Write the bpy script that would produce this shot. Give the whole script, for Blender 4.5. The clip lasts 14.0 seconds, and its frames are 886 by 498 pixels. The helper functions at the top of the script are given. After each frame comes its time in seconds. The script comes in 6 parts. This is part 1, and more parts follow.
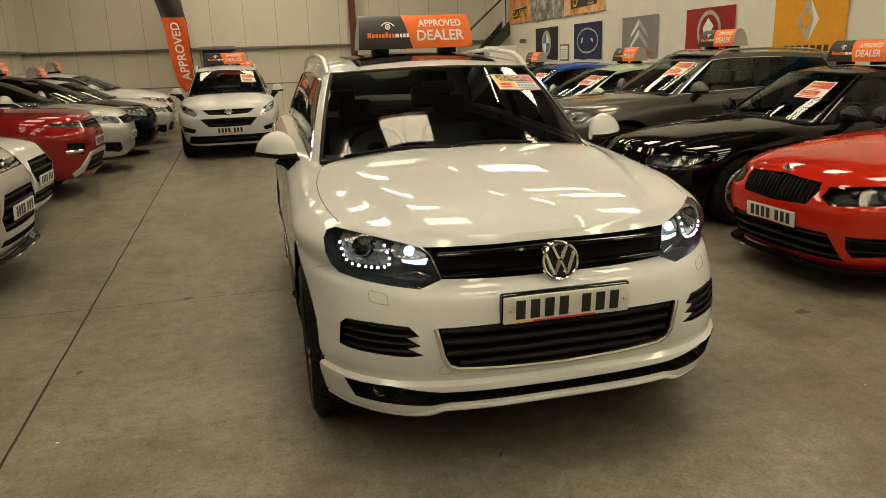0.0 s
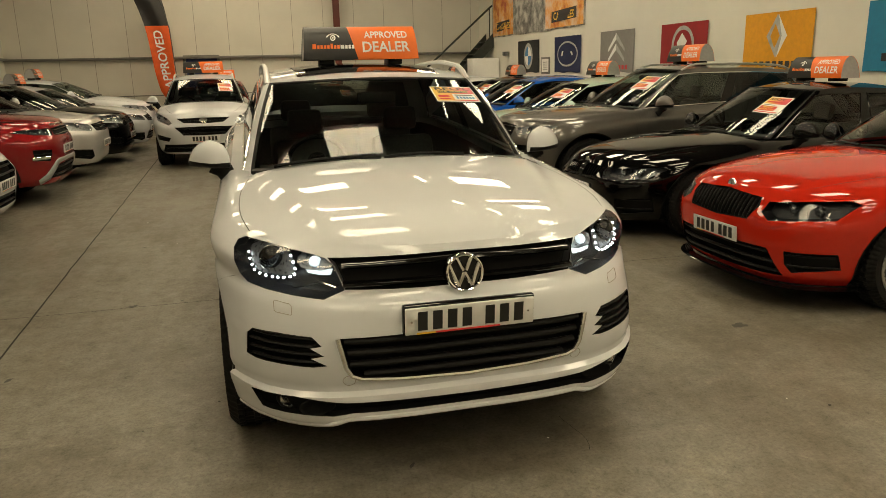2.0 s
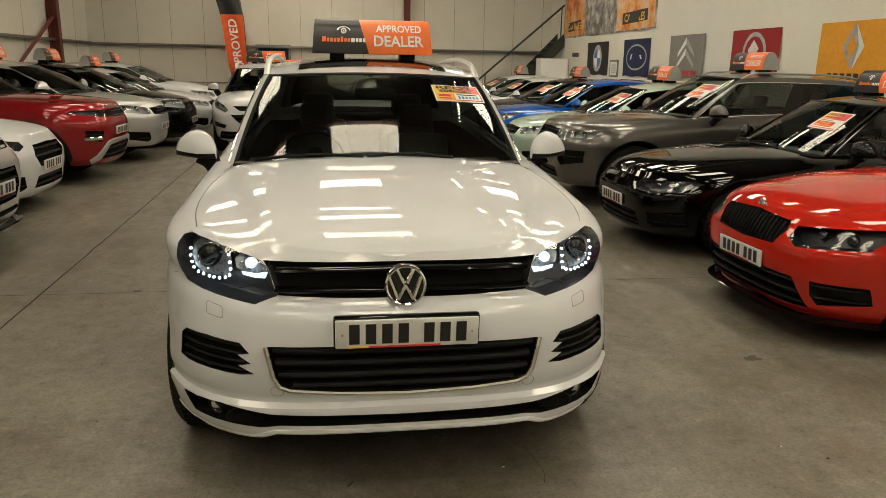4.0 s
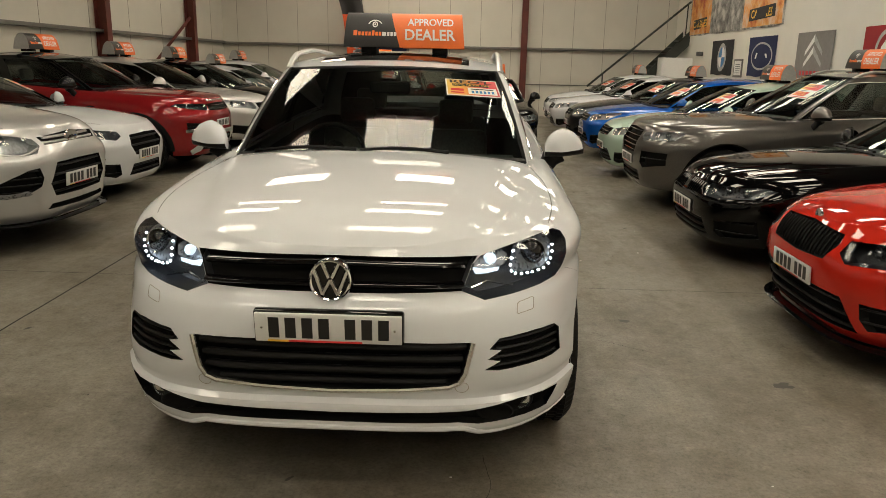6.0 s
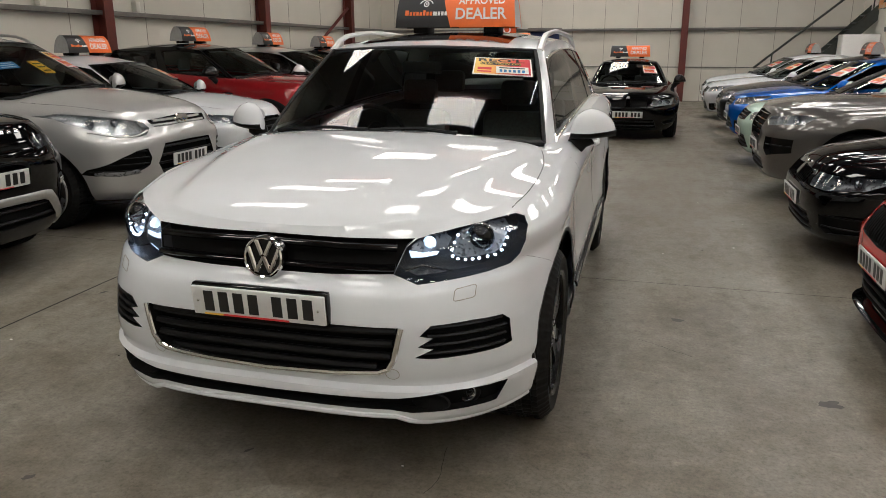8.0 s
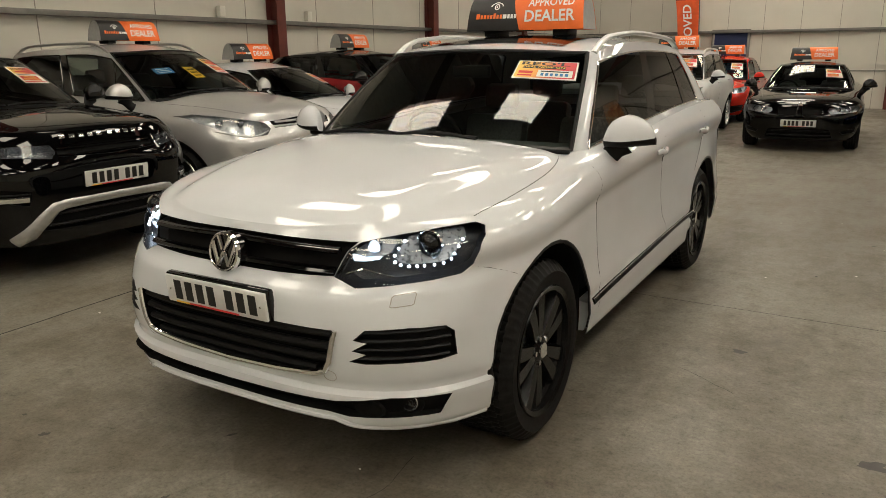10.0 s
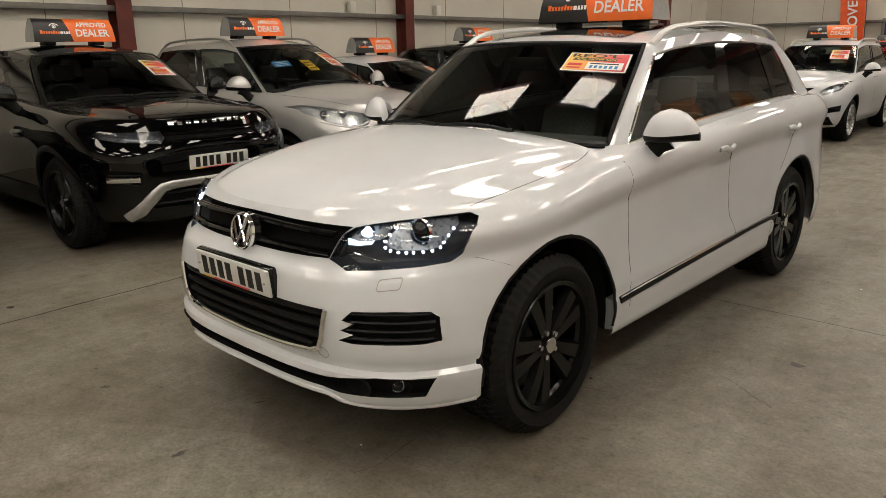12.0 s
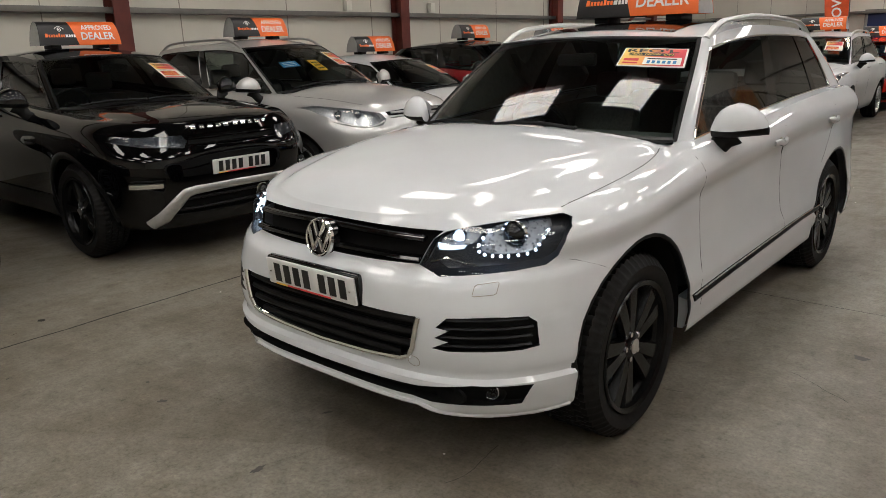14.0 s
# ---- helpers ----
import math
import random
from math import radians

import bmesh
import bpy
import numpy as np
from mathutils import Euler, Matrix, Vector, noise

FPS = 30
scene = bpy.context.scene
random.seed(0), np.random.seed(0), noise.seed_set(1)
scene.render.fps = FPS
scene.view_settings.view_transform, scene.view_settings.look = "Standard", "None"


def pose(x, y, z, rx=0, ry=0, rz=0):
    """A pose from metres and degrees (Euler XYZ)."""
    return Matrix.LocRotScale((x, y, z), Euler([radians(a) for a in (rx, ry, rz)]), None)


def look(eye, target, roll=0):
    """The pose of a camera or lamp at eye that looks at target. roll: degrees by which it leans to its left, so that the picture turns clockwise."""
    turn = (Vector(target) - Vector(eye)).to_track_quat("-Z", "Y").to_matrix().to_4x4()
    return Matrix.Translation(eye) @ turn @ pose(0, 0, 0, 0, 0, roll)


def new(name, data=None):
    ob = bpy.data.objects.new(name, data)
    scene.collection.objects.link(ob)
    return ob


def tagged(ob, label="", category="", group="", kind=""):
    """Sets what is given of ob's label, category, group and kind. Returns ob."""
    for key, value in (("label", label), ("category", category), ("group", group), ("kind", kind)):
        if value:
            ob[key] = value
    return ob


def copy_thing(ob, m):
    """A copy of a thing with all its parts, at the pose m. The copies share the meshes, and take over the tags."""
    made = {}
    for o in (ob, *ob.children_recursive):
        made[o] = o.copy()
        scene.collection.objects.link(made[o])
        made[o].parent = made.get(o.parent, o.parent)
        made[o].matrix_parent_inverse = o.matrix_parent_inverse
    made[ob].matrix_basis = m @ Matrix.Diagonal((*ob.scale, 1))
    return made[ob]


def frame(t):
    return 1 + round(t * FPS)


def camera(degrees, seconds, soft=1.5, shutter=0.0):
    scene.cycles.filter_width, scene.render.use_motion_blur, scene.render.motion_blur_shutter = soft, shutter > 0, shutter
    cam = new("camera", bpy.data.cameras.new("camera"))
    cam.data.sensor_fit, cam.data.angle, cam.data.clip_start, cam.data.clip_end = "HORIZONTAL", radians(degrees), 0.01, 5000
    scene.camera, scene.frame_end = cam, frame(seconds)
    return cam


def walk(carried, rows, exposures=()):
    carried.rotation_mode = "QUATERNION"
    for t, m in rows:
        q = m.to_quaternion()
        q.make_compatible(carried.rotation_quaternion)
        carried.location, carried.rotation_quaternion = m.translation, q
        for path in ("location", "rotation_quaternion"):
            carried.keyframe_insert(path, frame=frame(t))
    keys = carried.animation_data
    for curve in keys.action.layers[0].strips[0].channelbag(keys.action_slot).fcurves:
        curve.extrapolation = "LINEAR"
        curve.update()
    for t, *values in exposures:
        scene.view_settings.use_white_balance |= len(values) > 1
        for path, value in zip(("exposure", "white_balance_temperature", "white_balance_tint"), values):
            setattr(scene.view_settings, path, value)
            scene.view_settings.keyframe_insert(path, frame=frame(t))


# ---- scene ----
cam = camera(62.5, 14.0, soft=0.8)
PATH = [
    (0, (-1.093, -2.502, 1.67), (-0.636, -0.622, 1.162), -2.0),
    (0.5, (-1.081, -2.502, 1.674), (-0.613, -0.625, 1.165), -2.6),
    (1, (-1.044, -2.507, 1.67), (-0.569, -0.628, 1.177), -2.9),
    (1.5, (-0.941, -2.534, 1.658), (-0.464, -0.653, 1.174), -2.5),
    (2, (-0.763, -2.596, 1.664), (-0.284, -0.715, 1.184), -1.3),
    (2.2, (-0.71, -2.62, 1.665), (-0.234, -0.738, 1.185), -0.5),
    (4.3, (-0.122, -2.482, 1.665), (0.093, -0.553, 1.18), 0.8),
    (4.5, (-0.027, -2.503, 1.658), (0.129, -0.568, 1.176), 0.6),
    (5, (0.15, -2.543, 1.653), (0.191, -0.604, 1.166), -0.1),
    (5.5, (0.302, -2.491, 1.644), (0.293, -0.552, 1.154), 0.1),
    (6, (0.476, -2.413, 1.639), (0.413, -0.475, 1.147), 1.2),
    (6.5, (0.711, -2.385, 1.617), (0.492, -0.46, 1.118), 0.8),
    (7, (0.969, -2.387, 1.609), (0.643, -0.485, 1.085), 0.7),
    (7.5, (1.11, -2.319, 1.609), (0.7, -0.435, 1.078), -0.1),
    (7.7, (1.176, -2.259, 1.607), (0.725, -0.384, 1.076), -0.1),
    (9.8, (1.987, -1.866, 1.589), (1.042, -0.181, 1.074), -0.7),
    (10, (2.051, -1.795, 1.59), (1.063, -0.134, 1.076), -0.6),
    (10.5, (2.235, -1.65, 1.568), (1.119, -0.072, 1.054), -0.0),
    (11, (2.437, -1.55, 1.556), (1.17, -0.092, 1.036), -0.2),
    (11.5, (2.52, -1.517, 1.571), (1.233, -0.078, 1.048), -0.5),
    (12, (2.533, -1.514, 1.58), (1.23, -0.091, 1.054), -0.9),
    (12.5, (2.496, -1.538, 1.584), (1.18, -0.126, 1.059), -1.1),
    (13, (2.378, -1.604, 1.578), (1.052, -0.2, 1.056), -1.1),
    (13.5, (2.223, -1.695, 1.584), (0.927, -0.265, 1.056), -1.2),
    (14, (2.172, -1.727, 1.589), (0.913, -0.267, 1.056), -1.8),
]
WB = [(0, -0.03, 6750, 0), (2.2, -0.05, 6900, 0), (4.4, -0.05, 6050, 4), (5, -0.04, 6400, 2), (5.5, -0.04, 6250, 3), (6.5, 0.0, 5650, 8), (7.5, 0.04, 5150, 10), (10, 0.06, 5750, 6), (11, 0.09, 5750, 8), (12.5, 0.10, 5520, 10), (14, 0.02, 5220, 10)]
walk(cam, [(t, look(eye, target, roll)) for t, eye, target, roll in PATH], WB)

# ---- light, sky and exposure ----
world = bpy.data.worlds.new("world")
scene.world = world
world.use_nodes = True
_wn = world.node_tree.nodes
_sky = _wn.new("ShaderNodeTexSky")
_sky.sky_type, _sky.sun_disc = "NISHITA", False
_sky.sun_elevation, _sky.sun_rotation = radians(40), radians(200)
world.node_tree.links.new(_sky.outputs[0], _wn["Background"].inputs[0])
_wn["Background"].inputs[1].default_value = 0.08


# ---- materials ----
def node_mat(name):
    m = bpy.data.materials.new(name)
    m.use_nodes = True
    nt = m.node_tree
    return m, nt, nt.nodes["Principled BSDF"]


def rgba(c):
    return (c[0], c[1], c[2], 1.0)


def noise_tex(nt, scale, detail=4.0, rough=0.55, coords="Object", stretch=None):
    tc = nt.nodes.new("ShaderNodeTexCoord")
    n = nt.nodes.new("ShaderNodeTexNoise")
    n.inputs["Scale"].default_value, n.inputs["Detail"].default_value, n.inputs["Roughness"].default_value = scale, detail, rough
    if stretch:
        mp = nt.nodes.new("ShaderNodeMapping")
        mp.inputs["Scale"].default_value = stretch
        nt.links.new(tc.outputs[coords], mp.inputs[0])
        nt.links.new(mp.outputs[0], n.inputs["Vector"])
    else:
        nt.links.new(tc.outputs[coords], n.inputs["Vector"])
    return n


def ramp(nt, src, stops):
    r = nt.nodes.new("ShaderNodeValToRGB")
    el = r.color_ramp.elements
    while len(el) < len(stops):
        el.new(0.5)
    for e, (p, c) in zip(el, stops):
        e.position, e.color = p, rgba(c)
    nt.links.new(src, r.inputs[0])
    return r


def bump(nt, bsdf, src, strength, dist=0.002):
    b = nt.nodes.new("ShaderNodeBump")
    b.inputs["Strength"].default_value, b.inputs["Distance"].default_value = strength, dist
    nt.links.new(src, b.inputs["Height"])
    nt.links.new(b.outputs[0], bsdf.inputs["Normal"])


def plain(name, color, rough=0.5, metal=0.0, vary=0.08, scale=30.0, bumps=0.0, coat=0.0, spec=0.5):
    """A surface with slight mottling in colour and gloss."""
    m, nt, b = node_mat(name)
    n = noise_tex(nt, scale)
    lo, hi = [max(0, c * (1 - vary)) for c in color], [min(1, c * (1 + vary)) for c in color]
    nt.links.new(ramp(nt, n.outputs["Fac"], [(0.3, lo), (0.7, hi)]).outputs[0], b.inputs["Base Color"])
    mr = nt.nodes.new("ShaderNodeMapRange")
    mr.inputs["To Min"].default_value, mr.inputs["To Max"].default_value = max(0.02, rough * 0.85), min(1, rough * 1.15)
    nt.links.new(n.outputs["Fac"], mr.inputs[0])
    nt.links.new(mr.outputs[0], b.inputs["Roughness"])
    b.inputs["Metallic"].default_value, b.inputs["Coat Weight"].default_value = metal, coat
    b.inputs["Coat Roughness"].default_value = 0.04
    b.inputs["Specular IOR Level"].default_value = spec
    if bumps:
        bump(nt, b, n.outputs["Fac"], bumps)
    return m


def paint(name, color, metal=0.0, flake=0.0, rough=0.35, ior=1.5):
    """Clear-coated car paint, with fine flakes and a faint film of dust."""
    m, nt, b = node_mat(name)
    n = noise_tex(nt, 2200.0 if flake else 3.0, 2.0)
    d = max(flake, 0.02)
    lo, hi = [c * (1 - d) for c in color], [min(1, c * (1 + d)) for c in color]
    nt.links.new(ramp(nt, n.outputs["Fac"], [(0.35, lo), (0.65, hi)]).outputs[0], b.inputs["Base Color"])
    b.inputs["Metallic"].default_value, b.inputs["Roughness"].default_value = metal, rough
    b.inputs["Coat Weight"].default_value = 1.0
    b.inputs["Specular IOR Level"].default_value = 0.0
    b.inputs["Coat IOR"].default_value = ior
    dust = noise_tex(nt, 5.0, 6.0)
    mr = nt.nodes.new("ShaderNodeMapRange")
    mr.inputs["To Min"].default_value, mr.inputs["To Max"].default_value = 0.002, 0.012
    nt.links.new(dust.outputs["Fac"], mr.inputs[0])
    nt.links.new(mr.outputs[0], b.inputs["Coat Roughness"])
    return m


def clear_glass(name, tint, gloss=0.02, ior=1.5):
    """A thin pane: see-through with its own tint, mirror-like at a slant."""
    m, nt, b = node_mat(name)
    nt.nodes.remove(b)
    t, g, mix, fr = (nt.nodes.new(k) for k in ("ShaderNodeBsdfTransparent", "ShaderNodeBsdfGlossy", "ShaderNodeMixShader", "ShaderNodeFresnel"))
    t.inputs[0].default_value = rgba(tint)
    g.inputs["Roughness"].default_value = gloss
    fr.inputs["IOR"].default_value = ior
    nt.links.new(fr.outputs[0], mix.inputs[0])
    nt.links.new(t.outputs[0], mix.inputs[1])
    nt.links.new(g.outputs[0], mix.inputs[2])
    nt.links.new(mix.outputs[0], nt.nodes["Material Output"].inputs[0])
    return m


def glow(name, color, strength):
    m, nt, b = node_mat(name)
    b.inputs["Base Color"].default_value = rgba(color)
    b.inputs["Emission Color"].default_value = rgba(color)
    b.inputs["Emission Strength"].default_value = strength
    return m


def concrete_floor():
    """Worn, power-floated concrete: cloudy tone, brown staining, scuffs and pitted grain."""
    m, nt, b = node_mat("concrete_floor")
    big, mid, fine = noise_tex(nt, 0.35, 5.0, 0.6), noise_tex(nt, 1.5, 10.0, 0.74), noise_tex(nt, 55.0, 6.0, 0.75)
    scuff, spots = noise_tex(nt, 3.2, 8.0, 0.78, stretch=(1.0, 0.35, 1.0)), noise_tex(nt, 11.0, 9.0, 0.8)
    col = ramp(nt, big.outputs["Fac"], [(0.32, (0.145, 0.132, 0.106)), (0.52, (0.192, 0.179, 0.150)), (0.72, (0.236, 0.222, 0.188))]).outputs[0]
    layers = [
        (mid, [(0.30, (0.52, 0.47, 0.40)), (0.45, (0.84, 0.81, 0.76)), (0.55, (1, 1, 1)), (0.70, (1.12, 1.09, 1.03))], 1.0),
        (scuff, [(0.33, (0.60, 0.56, 0.50)), (0.44, (1, 1, 1)), (0.60, (1, 1, 1)), (0.70, (1.18, 1.16, 1.12))], 0.85),
        (spots, [(0.32, (0.36, 0.33, 0.28)), (0.42, (0.84, 0.82, 0.79)), (0.58, (1.06, 1.06, 1.05)), (0.68, (1.4, 1.38, 1.33))], 1.0),
        (fine, [(0.34, (0.62, 0.60, 0.57)), (0.5, (1, 1, 1)), (0.66, (1.2, 1.2, 1.18))], 0.9),
    ]
    for n, stops, f in layers:
        mx = nt.nodes.new("ShaderNodeMixRGB")
        mx.blend_type, mx.inputs[0].default_value = "MULTIPLY", f
        nt.links.new(col, mx.inputs[1])
        nt.links.new(ramp(nt, n.outputs["Fac"], stops).outputs[0], mx.inputs[2])
        col = mx.outputs[0]
    nt.links.new(col, b.inputs["Base Color"])
    mr = nt.nodes.new("ShaderNodeMapRange")
    mr.inputs["From Min"].default_value, mr.inputs["From Max"].default_value = 0.3, 0.7
    mr.inputs["To Min"].default_value, mr.inputs["To Max"].default_value = 0.26, 0.62
    nt.links.new(scuff.outputs["Fac"], mr.inputs[0])
    nt.links.new(mr.outputs[0], b.inputs["Roughness"])
    bump(nt, b, fine.outputs["Fac"], 0.28, 0.002)
    return m


def tread_rubber():
    m, nt, b = node_mat("tyre_rubber")
    n = noise_tex(nt, 45.0, 5.0)
    nt.links.new(ramp(nt, n.outputs["Fac"], [(0.3, (0.006, 0.006, 0.006)), (0.7, (0.014, 0.0135, 0.013))]).outputs[0], b.inputs["Base Color"])
    b.inputs["Roughness"].default_value = 0.62
    b.inputs["Specular IOR Level"].default_value = 0.12
    bump(nt, b, n.outputs["Fac"], 0.2, 0.002)
    return m


LAMPBLK = plain("lamp_black", (0.026, 0.027, 0.030), 0.35, vary=0.2)
LAMPSILVER = plain("lamp_silver", (0.24, 0.245, 0.255), 0.28, 0.6, vary=0.2, scale=60)
FLOOR = concrete_floor()
WHITE = paint("white_paint", (0.60, 0.615, 0.636))
BLACKP = paint("black_paint", (0.0012, 0.0012, 0.0014), rough=0.2, ior=1.42)
REDP = paint("red_paint", (0.47, 0.020, 0.010), 0.0, 0.0)
DKRED = paint("dark_red_paint", (0.26, 0.012, 0.015), 0.35, 0.2)
SILVER = paint("silver_paint", (0.56, 0.56, 0.555), 0.55, 0.10, rough=0.3)
GREYP = paint("grey_paint", (0.120, 0.113, 0.106), 0.7, 0.2, rough=0.28)
BLUEP = paint("blue_paint", (0.008, 0.09, 0.42), 0.3, 0.15)
MINT = paint("mint_paint", (0.42, 0.55, 0.47), 0.2, 0.05)
CHARCOAL = paint("charcoal_paint", (0.03, 0.03, 0.032), 0.5, 0.2)
GLASS = clear_glass("window_glass", (0.83, 0.89, 0.85), 0.005, 1.52)
SIDEGLASS = clear_glass("side_glass", (0.42, 0.47, 0.44), 0.005, 1.48)
DARKGLASS = clear_glass("dark_glass", (0.17, 0.18, 0.17), 0.005, 1.48)
PRIVACY = clear_glass("privacy_glass", (0.42, 0.46, 0.43), 0.005, 1.52)
LENS = clear_glass("lamp_lens", (0.86, 0.88, 0.9), 0.02, 1.5)
RUBBER = tread_rubber()
PLASTIC = plain("black_plastic", (0.007, 0.007, 0.007), 0.42, vary=0.15, scale=80, bumps=0.05, spec=0.14)
GLOSSBLK = plain("gloss_black", (0.003, 0.003, 0.003), 0.06, coat=0.0, spec=0.4)
DARKIN = plain("dark_interior", (0.006, 0.006, 0.006), 0.8, vary=0.2, scale=25, bumps=0.1, spec=0.15)
CABIN = plain("cabin_trim", (0.085, 0.09, 0.087), 0.8, vary=0.2, scale=25, bumps=0.1, spec=0.2)
LEATHER = plain("seat_leather", (0.125, 0.13, 0.126), 0.55, vary=0.2, scale=60, bumps=0.2, spec=0.25)
CHROME = plain("chrome", (0.78, 0.78, 0.77), 0.09, 1.0, vary=0.03)
WHEELBLK = plain("wheel_black", (0.004, 0.004, 0.004), 0.22, vary=0.1, spec=0.22)
RAILS = plain("rail_silver", (0.58, 0.58, 0.57), 0.32, 0.5, vary=0.05)
ALLOY = plain("alloy", (0.55, 0.55, 0.55), 0.28, 1.0, vary=0.06)
SATIN = plain("satin_silver", (0.5, 0.5, 0.49), 0.4, 0.8)
BRIGHTLAMP = plain("bright_reflector", (0.78, 0.78, 0.78), 0.22, 0.55, vary=0.25, scale=45)
REFLECTOR = plain("lamp_reflector", (0.40, 0.41, 0.43), 0.25, 0.8, vary=0.25, scale=40)
PLATEW = plain("plate_white", (0.62, 0.62, 0.61), 0.35, vary=0.04)
INK = plain("black_ink", (0.01, 0.01, 0.01), 0.4)
LED = glow("daytime_led", (0.86, 0.93, 1.0), 13.0)
BEAM = glow("headlamp_beam", (0.85, 0.93, 1.0), 1.1)
ORANGE = plain("sign_orange", (0.86, 0.17, 0.02), 0.35, vary=0.03)
SIGNBLK = plain("sign_black", (0.014, 0.014, 0.015), 0.35)
SIGNWHITE = plain("sign_white", (0.8, 0.8, 0.78), 0.4, vary=0.03)
SIGNGREY = plain("sign_end_grey", (0.36, 0.36, 0.35), 0.45)
SIGNRED = plain("sign_red", (0.6, 0.03, 0.03), 0.4)
SIGNYEL = plain("sign_yellow", (0.85, 0.52, 0.04), 0.4)
PAPER = plain("paper", (0.78, 0.77, 0.74), 0.7, vary=0.03)
CLADDING = plain("cream_cladding", (0.65, 0.628, 0.555), 0.55, vary=0.035, scale=1.3, bumps=0.03)
BLOCKWALL = plain("painted_wall", (0.74, 0.72, 0.65), 0.7, vary=0.03, scale=1.5, bumps=0.05)
SEAM = plain("panel_seam", (0.27, 0.25, 0.21), 0.7)
GIRT = plain("galvanised_rail", (0.20, 0.195, 0.18), 0.5, 0.5, vary=0.15, scale=6)
REDSTEEL = plain("red_oxide_steel", (0.115, 0.022, 0.014), 0.55, vary=0.2, scale=5, bumps=0.05)
GREYSTEEL = plain("grey_steel", (0.12, 0.125, 0.12), 0.5, 0.4, vary=0.15, scale=9)
CEILING = plain("roof_sheet", (0.16, 0.155, 0.145), 0.6, vary=0.05, scale=2)
ROOFLIGHT = glow("rooflight_panel", (1.0, 0.83, 0.61), 12.0)
# same panels, strength lowered or raised only to shift light to the right
ROOFLIGHT_WEAK = glow("rooflight_weak", (1.0, 0.82, 0.60), 10.0)
ROOFLIGHT_STRONG = glow("rooflight_strong", (1.0, 0.84, 0.63), 15.0)
TUBE = glow("strip_lamp", (1.0, 0.83, 0.61), 18.0)
CRACK = plain("floor_joint", (0.03, 0.028, 0.025), 0.9, vary=0.3, scale=12)
STAIN = plain("oil_stain", (0.065, 0.062, 0.056), 0.6, vary=0.25, scale=25)


# ---- building tools ----
def part(name, bm, material, parent=None, label="", smooth=35):
    """Links a bmesh as one mesh object, under parent where one is given."""
    me = bpy.data.meshes.new(name)
    bm.normal_update()
    bm.to_mesh(me)
    bm.free()
    for m in material if isinstance(material, (list, tuple)) else [material]:
        me.materials.append(m)
    if smooth:
        me.polygons.foreach_set("use_smooth", [True] * len(me.polygons))
        me.set_sharp_from_angle(angle=radians(smooth))
    ob = new(name, me)
    if parent is not None:
        ob.parent = parent
    return tagged(ob, label)


def thing(name, label, category, m=None, group="", kind=""):
    """An Empty at a thing's base."""
    ob = tagged(new(name), label, category, group, kind)
    if m is not None:
        ob.matrix_basis = m
    return ob


def share(ob, m, parent, name=None):
    """A second object on the same mesh, as another part."""
    o = new(name or ob.name.split(".")[0], ob.data)
    o.matrix_basis = m
    o.parent = parent
    return o


def box(bm, lo, hi, bevel=0.0, m=None):
    vs = [bm.verts.new((x, y, z)) for x in (lo[0], hi[0]) for y in (lo[1], hi[1]) for z in (lo[2], hi[2])]
    fs = [bm.faces.new([vs[i] for i in q]) for q in ((0, 1, 3, 2), (4, 6, 7, 5), (0, 4, 5, 1), (2, 3, 7, 6), (0, 2, 6, 4), (1, 5, 7, 3))]
    if bevel:
        es = list({e for f in fs for e in f.edges})
        r = bmesh.ops.bevel(bm, geom=es, offset=bevel, segments=2, profile=0.5, affect="EDGES")
        vs = list({v for v in r["verts"]} | {v for v in vs if v.is_valid})
    if m is not None:
        bmesh.ops.transform(bm, matrix=m, verts=[v for v in vs if v.is_valid])
    return bm


def boxed(lo, hi, bevel=0.0, m=None):
    return box(bmesh.new(), lo, hi, bevel, m)


def lathe(bm, prof, n=32, m=None, close=False):
    """Turns (radius, along x) pairs about the x axis."""
    rings = []
    for k in range(n):
        a = 2 * math.pi * k / n
        rings.append([bm.verts.new((x, r * math.cos(a), r * math.sin(a))) for r, x in prof])
    last = len(prof) if close else len(prof) - 1
    for k in range(n):
        A, B = rings[k], rings[(k + 1) % n]
        for i in range(last):
            j = (i + 1) % len(prof)
            bm.faces.new((A[i], A[j], B[j], B[i]))
    if m is not None:
        bmesh.ops.transform(bm, matrix=m, verts=[v for r in rings for v in r])
    return bm


def tube(bm, pts, radius, n=6, flat=1.0, up=None, closed=False):
    """A bar along points; flat squashes it along its own up."""
    pts = [Vector(p) for p in pts]
    rings = []
    for i, p in enumerate(pts):
        a = pts[(i - 1) % len(pts)] if closed or i else pts[0]
        b = pts[(i + 1) % len(pts)] if closed or i < len(pts) - 1 else pts[-1]
        d = (b - a).normalized()
        u = Vector(up[i] if isinstance(up, list) else (up or (0, 0, 1)))
        s = d.cross(u)
        if s.length < 1e-5:
            s = d.orthogonal()
        s.normalize()
        u = s.cross(d)
        r = radius[i] if isinstance(radius, (list, tuple)) else radius
        rings.append([bm.verts.new(p + s * (r * math.cos(2 * math.pi * k / n)) + u * (flat * r * math.sin(2 * math.pi * k / n))) for k in range(n)])
    m = len(rings)
    for i in range(m if closed else m - 1):
        A, B = rings[i], rings[(i + 1) % m]
        for k in range(n):
            bm.faces.new((A[k], A[(k + 1) % n], B[(k + 1) % n], B[k]))
    if not closed:
        bm.faces.new(rings[0][::-1])
        bm.faces.new(rings[-1])
    return bm


